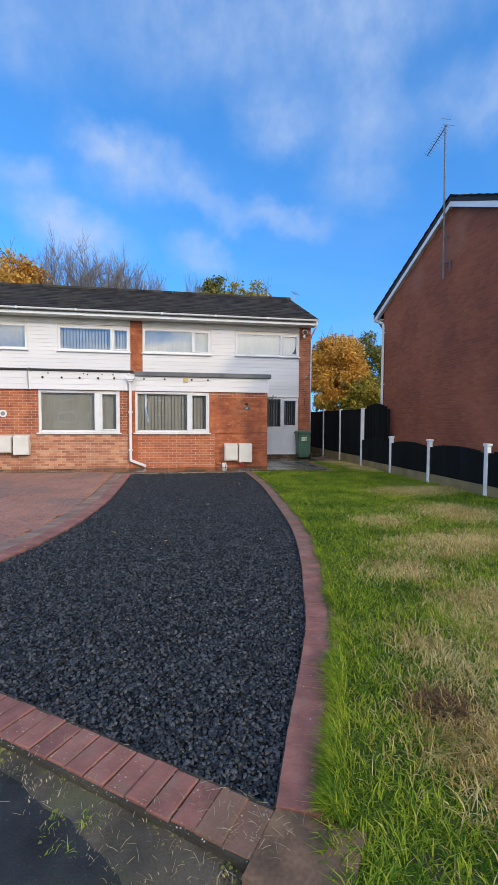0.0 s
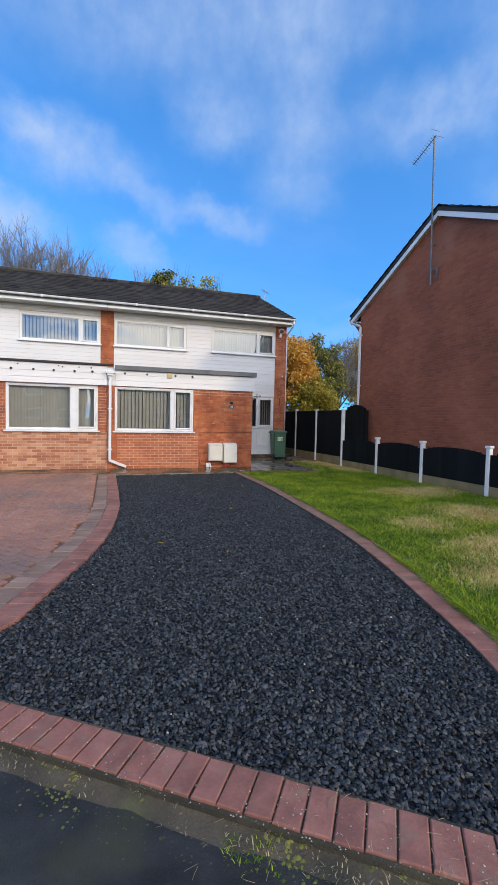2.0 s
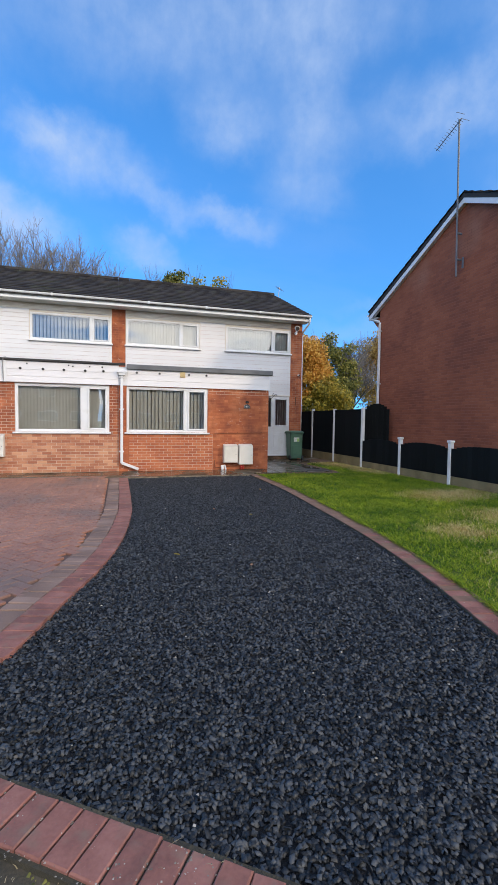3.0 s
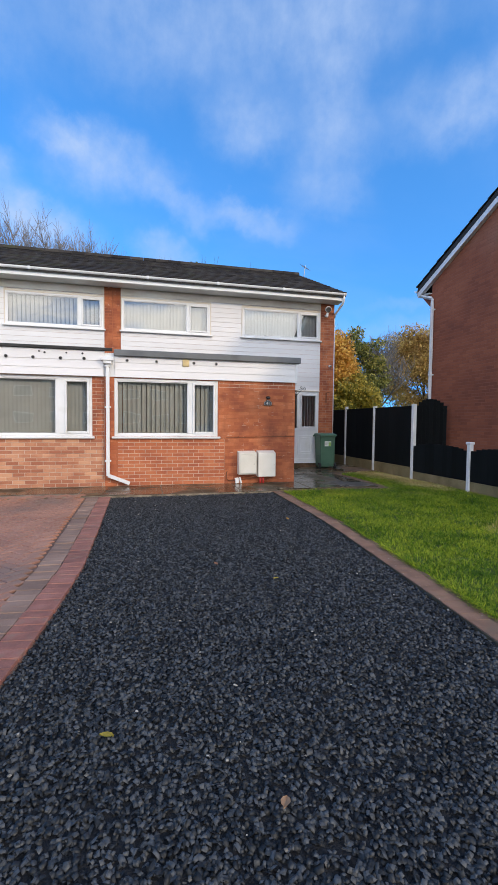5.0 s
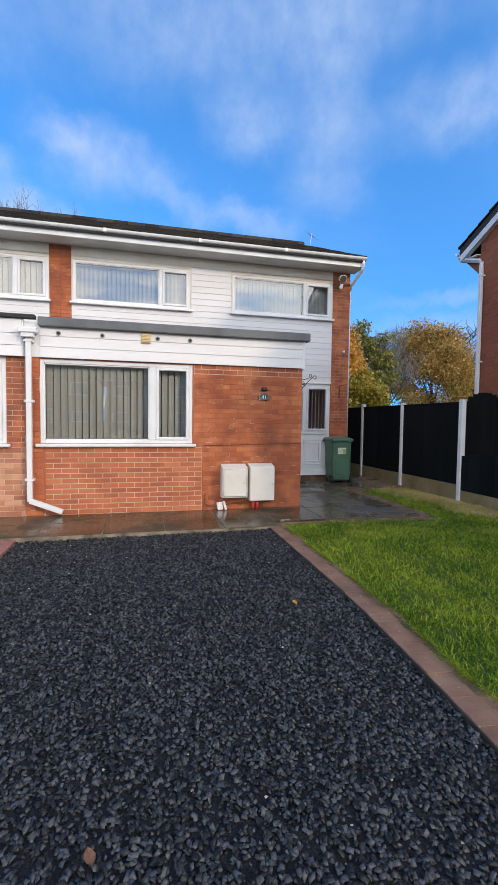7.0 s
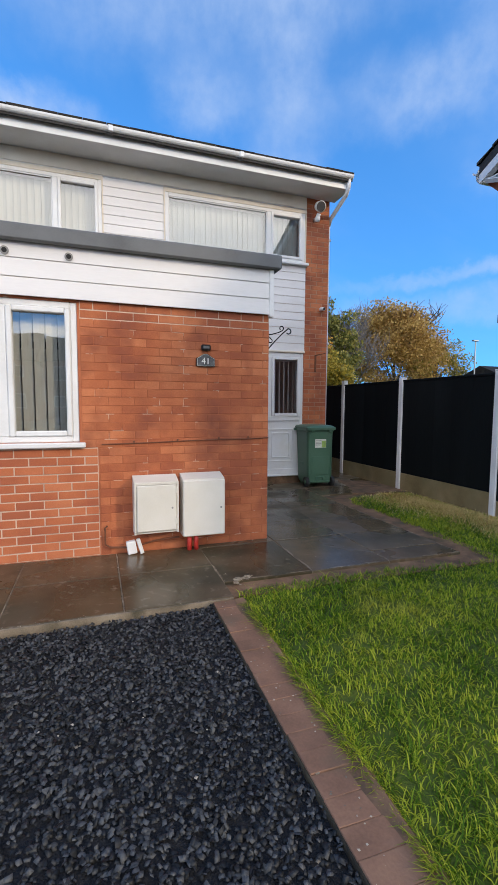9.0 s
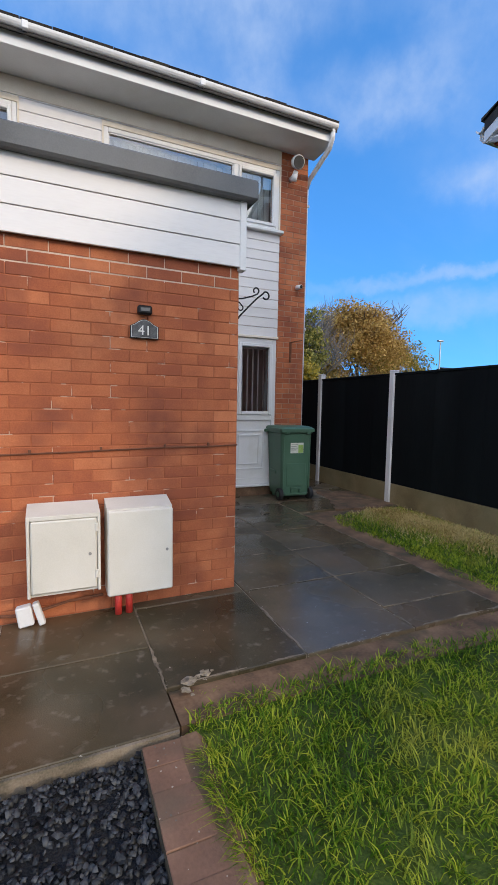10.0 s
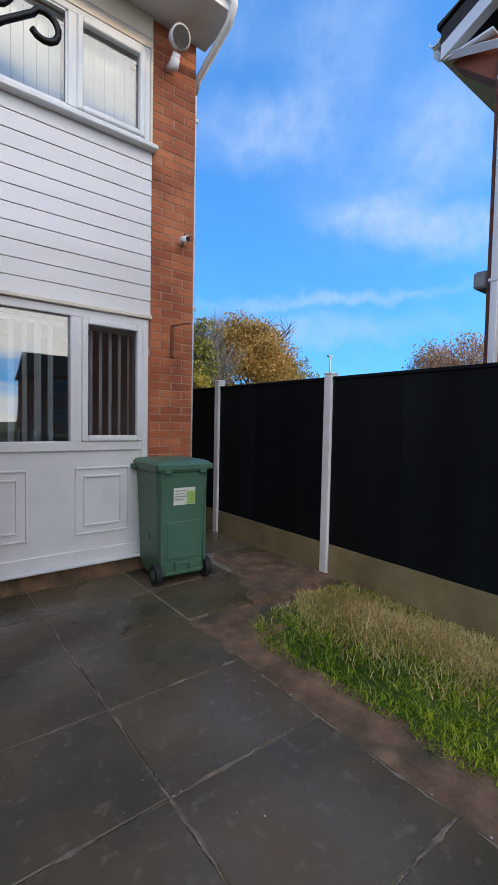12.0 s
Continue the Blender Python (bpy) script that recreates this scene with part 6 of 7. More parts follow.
# ---- trees ----
def tree(x, y, h, radius, leaf, count, seed, label, leaf_size=0.16, bare=False):
    """A trunk with limbs, branches and twigs, and a crown of small leaves in uneven clumps."""
    rng = random.Random(seed)
    t = thing("tree", (x, y, -0.2), label, "tree", "trees behind the houses")
    wood, twigs, tips = Pile(), Pile(), []
    base = Vector((x, y, -0.3))

    def grow(p, d, length, r, level):
        pts, q = [p], p
        for k in range(4):
            d = (d + Vector((rng.gauss(0, 0.13), rng.gauss(0, 0.13), rng.gauss(0.03, 0.08)))).normalized()
            q = q + d * length / 4
            pts.append(q)
        r = max(r, (0.05 if level < 3 else 0.028) if bare else (0.03 if level < 3 else 0.022))
        (wood if level < 2 else twigs).tube(pts if level < 2 else pts[::2], r, 7 if level < 2 else 3, r * 0.55, caps=False)
        if level >= (4 if bare else 3):
            tips.append((q, length))
            return
        if level >= 2:
            tips.append((pts[2], length))
        kids = (7, 5, 4, 4)[level] + (1 if bare else 0) + (1 if bare and level == 2 else 0)
        for k in range(kids):
            s = rng.choice(pts[2:]) if level else pts[2 + k % 3]
            a = rng.uniform(0, 2 * math.pi)
            lean = rng.uniform(0.55, 1.3) if bare else rng.uniform(0.45, 1.05)
            nd = (d * math.cos(lean) + (Vector((math.cos(a), math.sin(a), 0.25)) * math.sin(lean))).normalized()
            grow(s, nd, length * rng.uniform(0.5, 0.72), r * 0.5, level + 1)

    grow(base, Vector((0, 0, 1)), h * 0.5, h * 0.022, 0)
    far = sorted(math.hypot(q.x - x, q.y - y) for q, _ in tips)[int(len(tips) * 0.93)]
    fit_m = Matrix.Translation(base) @ Matrix.Diagonal(((1 if bare else 0.72) * radius / far, (1 if bare else 0.72) * radius / far, (h - 0.2) / (sorted(q.z for q, _ in tips)[int(len(tips) * 0.985)] + 0.3), 1)) @ Matrix.Translation(-base)
    part("trunk", wood.turned(fit_m), M_bark, t)
    tagged(part("twig_work", twigs.turned(fit_m), M_twig if bare else M_bark, t), kind="stuff")
    if count:
        nrng = np.random.default_rng(seed)
        centres = np.array([(fit_m @ q)[:] for q, _ in tips])
        clumps = nrng.normal(0, 1, (70, 3))
        clumps /= np.linalg.norm(clumps, axis=1)[:, None]
        clumps *= nrng.uniform(0.45, 0.95, (70, 1)) ** 0.6
        clumps = np.array([x, y, h * 0.56]) + clumps * np.array([radius * 0.95, radius * 0.95, h * 0.40]) * nrng.uniform(0.8, 1.08, (70, 1))
        inner = ((centres - np.array([x, y, h * 0.56])) / np.array([radius * 0.9, radius * 0.9, h * 0.38]))
        centres = np.concatenate([centres[(inner ** 2).sum(axis=1) < 1][:60], clumps])
        pick = nrng.integers(0, len(centres), count)
        c = centres[pick] + np.clip(nrng.normal(0, 1, (count, 3)), -1.7, 1.7) * np.array([0.13, 0.13, 0.09]) * radius
        a = nrng.normal(0, 1, (count, 3))
        a /= np.linalg.norm(a, axis=1)[:, None]
        b = np.cross(a, nrng.normal(0, 1, (count, 3)))
        b /= np.linalg.norm(b, axis=1)[:, None]
        s = leaf_size * nrng.uniform(0.6, 1.3, (count, 1))
        v = np.stack([c - a * s, c + b * s * 0.55, c + a * s, c - b * s * 0.55], axis=1).reshape(-1, 3)
        part("crown", big_mesh("crown", v, np.arange(count * 4).reshape(-1, 4), leaf), leaf, t)
    return t


TREES = [
    (-13.0, 42, 16.9, 3.6, M_leaf_o, 16000, 1, "orange autumn tree behind the houses"),
    (-18.5, 43, 15.5, 3.4, M_leaf_y, 12000, 21, "yellowing autumn tree behind the houses"),
    (4.2, 46, 16.6, 3.0, M_leaf_g, 18000, 2, "olive green tree behind the roof"),
    (7.9, 46, 17.0, 3.3, M_leaf_y, 20000, 3, "yellowing tree behind the roof"),
    (1.7, 44, 14.3, 1.6, M_leaf_o, 4000, 31, "small orange tree behind the roof"),
    (15.5, 42, 10.6, 3.3, M_leaf_o, 24000, 4, "bright orange autumn tree behind the fence"),
    (20.6, 45, 11.2, 3.3, M_leaf_g, 24000, 5, "olive green tree behind the fence"),
    (18.0, 40, 5.6, 2.6, M_leaf_y, 14000, 9, "low olive yellow tree behind the fence"),
    (35.3, 55, 13.7, 7.0, M_leaf_n, 40000, 6, "broad golden autumn tree beyond the gardens"),
    (43.6, 57, 11.2, 4.4, M_leaf_y, 15000, 7, "browning autumn tree beyond the gardens"),
    (56, 38, 12.6, 8.0, M_leaf_r, 20000, 8, "russet thinning tree beyond the neighbour's house"),
]
for row in TREES:
    tree(*row, leaf_size=0.155)
for x, y, h, r, s in ((-9.2, 42, 17.4, 3.2, 11), (-7.0, 43, 17.2, 3.0, 16), (-8.0, 45, 17.4, 3.0, 18), (-5.2, 43, 16.4, 2.9, 12), (-3.4, 43, 16.2, 2.8, 17), (-4.4, 45, 16.6, 2.6, 19), (-1.6, 44, 15.6, 2.6, 13), (-10.4, 46, 18.0, 3.2, 20), (-2.6, 46, 16.3, 2.8, 22), (0.2, 46, 15.6, 2.6, 23), (1.7, 46, 15.3, 2.4, 24), (-0.7, 45, 15.6, 2.6, 25), (24.0, 46, 11.2, 2.6, 14), (29.0, 55, 12.0, 3.0, 15)):
    tree(x, y, h, r, M_leaf_o, 0, s, "bare grey autumn tree without leaves", bare=True)


# ---- far street ----
sl = thing("street_lamp", (25, 32.4, -0.2), "tall grey street lamp beyond the fence", "street lamp")
part("column", Pile().tube([(25, 32.4, -0.2), (25, 32.4, 5.65)], 0.07, 8, 0.04), M_metal, sl)
part("head", Pile().box(24.75, 25.2, 32.3, 32.5, 5.63, 5.72, 0.02), M_metal, sl)


def plain_house(name, x0, x1, y0, y1, eave, ridge, label, wall=None):
    h = thing(name, ((x0 + x1) / 2, (y0 + y1) / 2, -0.2), label, "house")
    part("wall", Pile().box(x0, x1, y0, y1, -0.3, eave), wall or M_brick_d, h)
    ym = (y0 + y1) / 2
    part("roof", Pile().add([(x, y, z) for x in (x0 - 0.3, x1 + 0.3) for y, z in ((y0 - 0.4, eave - 0.1), (ym, ridge), (y1 + 0.4, eave - 0.1))], [(0, 3, 4, 1), (1, 4, 5, 2), (0, 1, 2), (3, 5, 4), (0, 2, 5, 3)]), M_tile, h)
    n = int((x1 - x0) / 3)
    for k in range(n):
        cx = x0 + (k + 0.5) * (x1 - x0) / n
        for z in (1.0, 3.4):
            if z + 1 < eave:
                for ye, s in ((y1, 1), (y0, -1)):
                    w = part("window", Pile().box(cx - 0.8, cx + 0.8, min(ye - s * 0.02, ye + s * 0.04), max(ye - s * 0.02, ye + s * 0.04), z, z + 1.1, 0.01), M_upvc, h)
                    part("pane", Pile().box(cx - 0.72, cx + 0.72, min(ye + s * 0.03, ye + s * 0.045), max(ye + s * 0.03, ye + s * 0.045), z + 0.08, z + 1.02), M_lens, w)
    return h


plain_house("far_house", 42, 60, 44, 52, 4.2, 5.9, "low dark-roofed house beyond the fence")
plain_house("opposite_house", -3, 9, -33, -25, 5.0, 7.6, "brick house across the road, dark against the sky")
plain_house("opposite_house", 12, 26, -30, -22, 5.0, 7.4, "brick house across the road, dark against the sky")
plain_house("opposite_house", -22, -3.6, -31, -23, 5.0, 7.5, "brick house across the road, dark against the sky")


def car(x, y, turn, paint, label):
    """A parked hatchback."""
    c = thing("car", (0, 0, 0), label, "car")
    prof = [(-2.05, 0.35), (-2.1, 0.7), (-1.95, 0.95), (-1.05, 1.02), (-0.45, 1.42), (1.1, 1.45), (1.85, 1.0), (2.05, 0.9), (2.08, 0.4)]
    b = bmesh.new()
    vs = [[b.verts.new((px, s * (0.86 - 0.12 * max(0, pz - 0.95) / 0.5), pz)) for px, pz in prof] for s in (-1, 1)]
    for i in range(len(prof)):
        j = (i + 1) % len(prof)
        b.faces.new((vs[0][i], vs[0][j], vs[1][j], vs[1][i]))
    b.faces.new(vs[0][::-1])
    b.faces.new(vs[1])
    bmesh.ops.bevel(b, geom=b.edges[:], offset=0.06, segments=2, affect="EDGES")
    part("body", Pile().take(b), paint, c, smooth=True)
    for s in (-1, 1):
        part("side_window", Pile().add([(px, s * 0.845, pz) for px, pz in ((-0.85, 1.04), (-0.38, 1.36), (1.0, 1.38), (1.5, 1.06))], [(0, 1, 2, 3)]), M_lens, c)
        for px in (-1.3, 1.3):
            w = part("wheel", Pile().tube([(px, s * 0.70, 0.31), (px, s * 0.875, 0.31)], 0.31, 20), M_rubber, c)
            part("rim", Pile().tube([(px, s * 0.87, 0.31), (px, s * 0.885, 0.31)], 0.19, 16), M_metal, w)
    c.location = (x, y, -0.115)
    c.rotation_euler = (0, 0, radians(turn))


car(5.5, -14, 8, M_carpaint, "silver hatchback parked across the road")
car(0.2, -15, 4, M_cardark, "dark hatchback parked across the road")


# ---- loose surfaces ----
def inside(px, py, poly):
    """Which of the points lie in the outline."""
    hit = np.zeros(len(px), bool)
    for (x0, y0), (x1, y1) in zip(poly, poly[1:] + poly[:1]):
        c = (y0 > py) != (y1 > py)
        hit ^= c & (px < (x1 - x0) * (py - y0) / (y1 - y0 + 1e-12) + x0)
    return hit


def slate_chips(total=114000):
    """Angular slate chips, thickly strewn."""
    g = np.random.default_rng(21)
    px, py = g.uniform(-2.7, 2.0, total * 3), 1.4 + 10.7 * g.uniform(0, 1, total * 3) ** 1.25
    ok = inside(px, py, gravel_outline)
    px, py = px[ok][:total], py[ok][:total]
    n = len(px)
    size = g.uniform(0.0055, 0.0118, n)
    shape = np.array([(-1, -0.8, -0.5), (0.9, -1, -0.5), (1, 0.8, -0.5), (-0.8, 1, -0.5), (-0.7, -0.5, 0.5), (0.6, -0.75, 0.45), (0.65, 0.5, 0.5), (-0.55, 0.6, 0.4)])
    v = shape[None] * g.uniform(0.6, 1.3, (n, 8, 3)) * np.stack([size * g.uniform(0.8, 1.6, n), size, size * g.uniform(0.4, 0.9, n)], 1)[:, None, :]
    yaw, ta, tb = g.uniform(0, 6.28, n), g.normal(0, 0.42, n), g.normal(0, 0.42, n)
    cy, sy, ca, sa, cb, sb = np.cos(yaw), np.sin(yaw), np.cos(ta), np.sin(ta), np.cos(tb), np.sin(tb)
    x, y, z = v[..., 0], v[..., 1], v[..., 2]
    y, z = y * ca[:, None] - z * sa[:, None], y * sa[:, None] + z * ca[:, None]
    x, z = x * cb[:, None] + z * sb[:, None], -x * sb[:, None] + z * cb[:, None]
    x, y = x * cy[:, None] - y * sy[:, None], x * sy[:, None] + y * cy[:, None]
    v = np.stack([x + px[:, None], y + py[:, None], z + (G - 0.026 + g.uniform(-0.008, 0.010, n))[:, None]], -1).reshape(-1, 3)
    tri = np.array([(0, 1, 5), (0, 5, 4), (1, 2, 6), (1, 6, 5), (2, 3, 7), (2, 7, 6), (3, 0, 4), (3, 4, 7), (4, 5, 6), (4, 6, 7)])
    f = (tri[None] + (np.arange(n) * 8)[:, None, None]).reshape(-1, 3)
    tagged(part("slate_chips", big_mesh("slate_chips", v, f, M_gravel), M_gravel, gravel), kind="stuff")


def near_patch(px, py, patches, core=1.0):
    """How strongly each point lies in the soft-edged patches (x, y, half-width, half-length, turn)."""
    w = np.zeros(len(px))
    for x, y, a, b, turn in patches:
        u = (px - x) * math.cos(turn) + (py - y) * math.sin(turn)
        v = (py - y) * math.cos(turn) - (px - x) * math.sin(turn)
        w = np.maximum(w, np.exp(-core * ((u / a) ** 2 + (v / b) ** 2)))
    return w


def blades(px, py, a, ln, wd, bend, z0, parent, material, name="grass_blades"):
    """Bent, pointed blades rooted at the points, leaning along the angles a."""
    n = len(px)
    dx, dy = np.cos(a), np.sin(a)
    wx, wy = -dy * wd, dx * wd
    p0 = np.stack([px - wx, py - wy, z0], 1)
    p1 = np.stack([px + wx, py + wy, z0], 1)
    mx, my, mz = px + dx * ln * bend * 0.36, py + dy * ln * bend * 0.36, z0 + ln * (0.66 - 0.12 * bend)
    p2 = np.stack([mx + wx * 0.8, my + wy * 0.8, mz], 1)
    p3 = np.stack([mx - wx * 0.8, my - wy * 0.8, mz], 1)
    tx, ty, tz = px + dx * ln * bend * 0.95, py + dy * ln * bend * 0.95, z0 + ln * (1.12 - 0.36 * bend)
    v = np.stack([p0, p1, p2, p3, np.stack([tx, ty, tz], 1)], 1).reshape(-1, 3)
    tri = np.array([(0, 1, 2), (0, 2, 3), (3, 2, 4)])
    f = (tri[None] + (np.arange(n) * 5)[:, None, None]).reshape(-1, 3)
    tagged(part(name, big_mesh(name, v, f, material), material, parent), kind="stuff")


def grass_blades(outline, count, parent, x_lo, x_hi, y_lo, y_hi, power=1.0, seed=31, length=0.048, material=None, thin=(), only=(), width=0.0016):
    """Grass in tufts inside the outline: thinner in the patches "thin", or growing in the patches "only"."""
    g = np.random.default_rng(seed)
    k = max(40, count * 2 if only else count // 3)
    cx, cy = g.uniform(x_lo, x_hi, k), y_lo + (y_hi - y_lo) * g.uniform(0, 1, k) ** power
    px = np.repeat(cx, 7) + g.normal(0, 0.02, 7 * k)
    py = np.repeat(cy, 7) + g.normal(0, 0.02, 7 * k)
    lean = np.repeat(g.uniform(0, 6.28, k), 7)
    tall = np.repeat(g.uniform(0.6, 1.25, k), 7)
    ok = inside(px, py, outline)
    blotch = 0.5 + 0.5 * np.sin(px * 7.1 + 2.2 * np.sin(py * 3.7)) * np.sin(py * 6.3 + 2 * np.sin(px * 4.3))
    if thin:
        ok &= g.random(len(px)) > near_patch(px, py, thin) * (0.45 + 0.5 * blotch)
    if only:
        ok &= g.random(len(px)) < near_patch(px, py, only) * (0.35 + 0.65 * blotch)
    keep = g.permutation(np.flatnonzero(ok))[:count]
    px, py, lean, tall = px[keep], py[keep], lean[keep], tall[keep]
    n = len(px)
    ln = length * g.uniform(0.5, 1.35, n) * tall * (0.95 + 0.2 * np.sin(px * 2.3 + 1) * np.sin(py * 1.7)) * (1 + 0.5 * np.exp(-np.maximum(py - 0.6, 0) / 1.4))
    blades(px, py, lean + g.normal(0, 0.8, n), ln, width * g.uniform(0.6, 1.4, n), g.uniform(0.5, 1.7, n), np.full(n, G - 0.032), parent, material or M_grass)


def edge_grass():
    """Blades along the lawn's edge that hang over the edging blocks."""
    g = np.random.default_rng(52)
    n = 15000
    i = np.minimum((g.uniform(0, 1, n) ** 1.5 * (len(EDGE_R) - 2)).astype(int), len(EDGE_R) - 2)
    line = np.array([p[:] for p in EDGE_R])
    d = line[i + 1] - line[i]
    d /= np.linalg.norm(d, axis=1)[:, None]
    nrm = np.stack([d[:, 1], -d[:, 0]], 1)
    at = line[i] + d * g.uniform(0, 0.108, (n, 1)) + nrm * (0.197 + np.abs(g.normal(0, 0.03, (n, 1))))
    wave = np.sin(at[:, 1] * 9.0) * np.sin(at[:, 1] * 3.1 + 1)
    a = np.arctan2(-nrm[:, 1], -nrm[:, 0]) + g.normal(0, 0.9, n)
    ln = 0.05 * g.uniform(0.5, 1.4, n) * (1 + 0.45 * wave) * (1 + 0.7 * np.exp(-np.maximum(at[:, 1] - 1.4, 0) / 0.8))
    blades(at[:, 0], at[:, 1], a, ln, 0.0017 * g.uniform(0.6, 1.4, n), g.uniform(0.7, 1.7, n), np.full(n, G - 0.012), lawn, M_grass)


LATER.append(edge_grass)


def soil_creep():
    """Soil and moss washed from the lawn over the outer rim of the edging blocks."""
    rng = random.Random(17)
    v, reach = [], 0.03
    for i, p in enumerate(EDGE_R):
        d = (EDGE_R[min(i + 1, len(EDGE_R) - 1)] - EDGE_R[max(i - 1, 0)]).normalized()
        n = Vector((d.y, -d.x))
        reach = min(0.075, max(0.008, reach + rng.gauss(0, 0.014)))
        for off, z in ((0.202 - reach, G - 0.001), (0.204 - reach * 0.4, G + 0.0075), (0.212, G + 0.010), (0.25, G - 0.03)):
            q = p + n * (off + rng.gauss(0, 0.003))
            v.append((q.x, q.y, z))
    f = [(4 * i + k, 4 * i + k + 1, 4 * i + k + 5, 4 * i + k + 4) for i in range(len(EDGE_R) - 1) for k in range(3)]
    tagged(part("soil_rim", Pile().add(v, f), M_dirt, side_edging, "reddish soil over the edging's rim"), kind="stuff")


LATER.append(soil_creep)


LATER.append(slate_chips)


def oval(x, y, a, b, turn=0.0):
    return ragged([(x + a * math.cos(t) * math.cos(turn) - b * math.sin(t) * math.sin(turn), y + a * math.cos(t) * math.sin(turn) + b * math.sin(t) * math.cos(turn)) for t in np.linspace(0, 2 * math.pi, 14)[:-1]], 0.1, 0.09, 5)


STRAW = [(5.55, 14.25, 0.34, 0.85, 0.1), (5.6, 12.6, 0.25, 0.7, 0.0), (1.36, 1.72, 0.3, 0.3, -0.1), (2.2, 3.9, 0.35, 0.28, 0.2), (2.45, 3.05, 0.4, 0.3, 0.3), (3.3, 4.65, 0.7, 0.35, 0.2), (1.6, 2.4, 0.25, 0.3, 0.2), (1.18, 1.38, 0.16, 0.22, 0.0), (4.4, 6.2, 0.5, 0.5, 0.0), (3.2, 3.0, 0.4, 0.25, 0.6), (4.9, 8.4, 0.7, 0.4, 0.1), (2.3, 2.3, 0.3, 0.45, 0.2), (1.75, 0.9, 0.25, 0.35, 0.1), (3.0, 5.9, 0.35, 0.3, 0.4), (1.9, 1.3, 0.35, 0.2, -0.6)]
LATER.append(lambda: grass_blades(lawn_outline, 330000, lawn, 0.4, 5.95, 0.5, 15.1, power=1.15, thin=STRAW, width=0.0026, length=0.043))
for k, (x, y, a, b, turn) in enumerate(STRAW):
    LATER.append(lambda x=x, y=y, a=a, b=b, turn=turn, k=k: grass_blades(lawn_outline, int(19000 * a * b * 3.14), lawn, x - 1.1, x + 1.1, y - 1.1, y + 1.1, seed=60 + k, length=0.05, material=M_straw, only=((x, y, a, b, turn),), width=0.0025))
LATER.append(lambda: grass_blades(lawn_outline, 1700, lawn, 1.0, 1.6, 1.6, 2.2, seed=80, length=0.05, material=M_dead, only=((1.33, 1.95, 0.12, 0.1, 0.0),), width=0.002))
tufts = thing("kerb_tufts", (-0.5, 1.8, -0.1), "sparse grass tufts along the dirt lip", "grass", kind="stuff")
LATER.append(lambda: grass_blades(kerb_outline, 5000, tufts, -2.5, 1.6, 0.2, 3.6, seed=44, length=0.013, material=M_stem))
for k, (a, b) in enumerate(((0.62, 0.36), (1.3, 0.28))):
    q = FRONT_A + FRONT_D * a - FRONT_N * b
    LATER.append(lambda q=q, k=k: grass_blades(oval(q.x, q.y, 0.09, 0.05, 2.5), 300, tufts, q.x - 0.2, q.x + 0.2, q.y - 0.2, q.y + 0.2, seed=140 + k, length=0.017))


def dry_litter():
    """Dry cut stems strewn over the corner of the edging and the lip."""
    g = random.Random(15)
    pile = Pile()
    for k in range(260):
        q = FRONT_A + FRONT_D * min(3.2, g.expovariate(1.9) - 0.12) - FRONT_N * g.uniform(0.0, 0.42)
        z = G + 0.004 if (q - FRONT_A).dot(FRONT_N) > -0.215 else G - 0.030 - 0.1 * (-0.215 - (q - FRONT_A).dot(FRONT_N))
        a, ln = g.uniform(0, 6.28), g.uniform(0.012, 0.055)
        d = Vector((math.cos(a), math.sin(a), 0)) * ln
        bend = Vector((-d.y, d.x, 0)) * g.uniform(-0.12, 0.12)
        p = Vector((q.x, q.y, z))
        pile.tube([p - d * 0.5, p + bend * 0.5 + Vector((0, 0, 0.002)), p + d * 0.5], 0.0008, 3, caps=False)
    tagged(part("dry_stems", pile, M_stem, tufts), kind="stuff")


LATER.append(dry_litter)

def scatter_grit(places, sizes, name, material, parent, seed):
    """Small crumbs of grit at the places (x, y, z)."""
    g = np.random.default_rng(seed)
    p = np.array(places)
    n = len(p)
    s = g.uniform(sizes[0], sizes[1], n)
    shape = np.array([(-1, -0.7, 0), (0.9, -0.9, 0), (0.8, 0.9, 0), (-0.8, 0.8, 0), (0.1, 0, 0.8)])
    v = shape[None] * g.uniform(0.6, 1.3, (n, 5, 3)) * s[:, None, None]
    a = g.uniform(0, 6.28, n)
    x = v[..., 0] * np.cos(a)[:, None] - v[..., 1] * np.sin(a)[:, None]
    y = v[..., 0] * np.sin(a)[:, None] + v[..., 1] * np.cos(a)[:, None]
    v = np.stack([x + p[:, 0:1], y + p[:, 1:2], v[..., 2] + p[:, 2:3]], -1).reshape(-1, 3)
    tri = np.array([(0, 1, 4), (1, 2, 4), (2, 3, 4), (3, 0, 4)])
    f = (tri[None] + (np.arange(n) * 5)[:, None, None]).reshape(-1, 3)
    tagged(part(name, big_mesh(name, v, f, material), material, parent), kind="stuff")


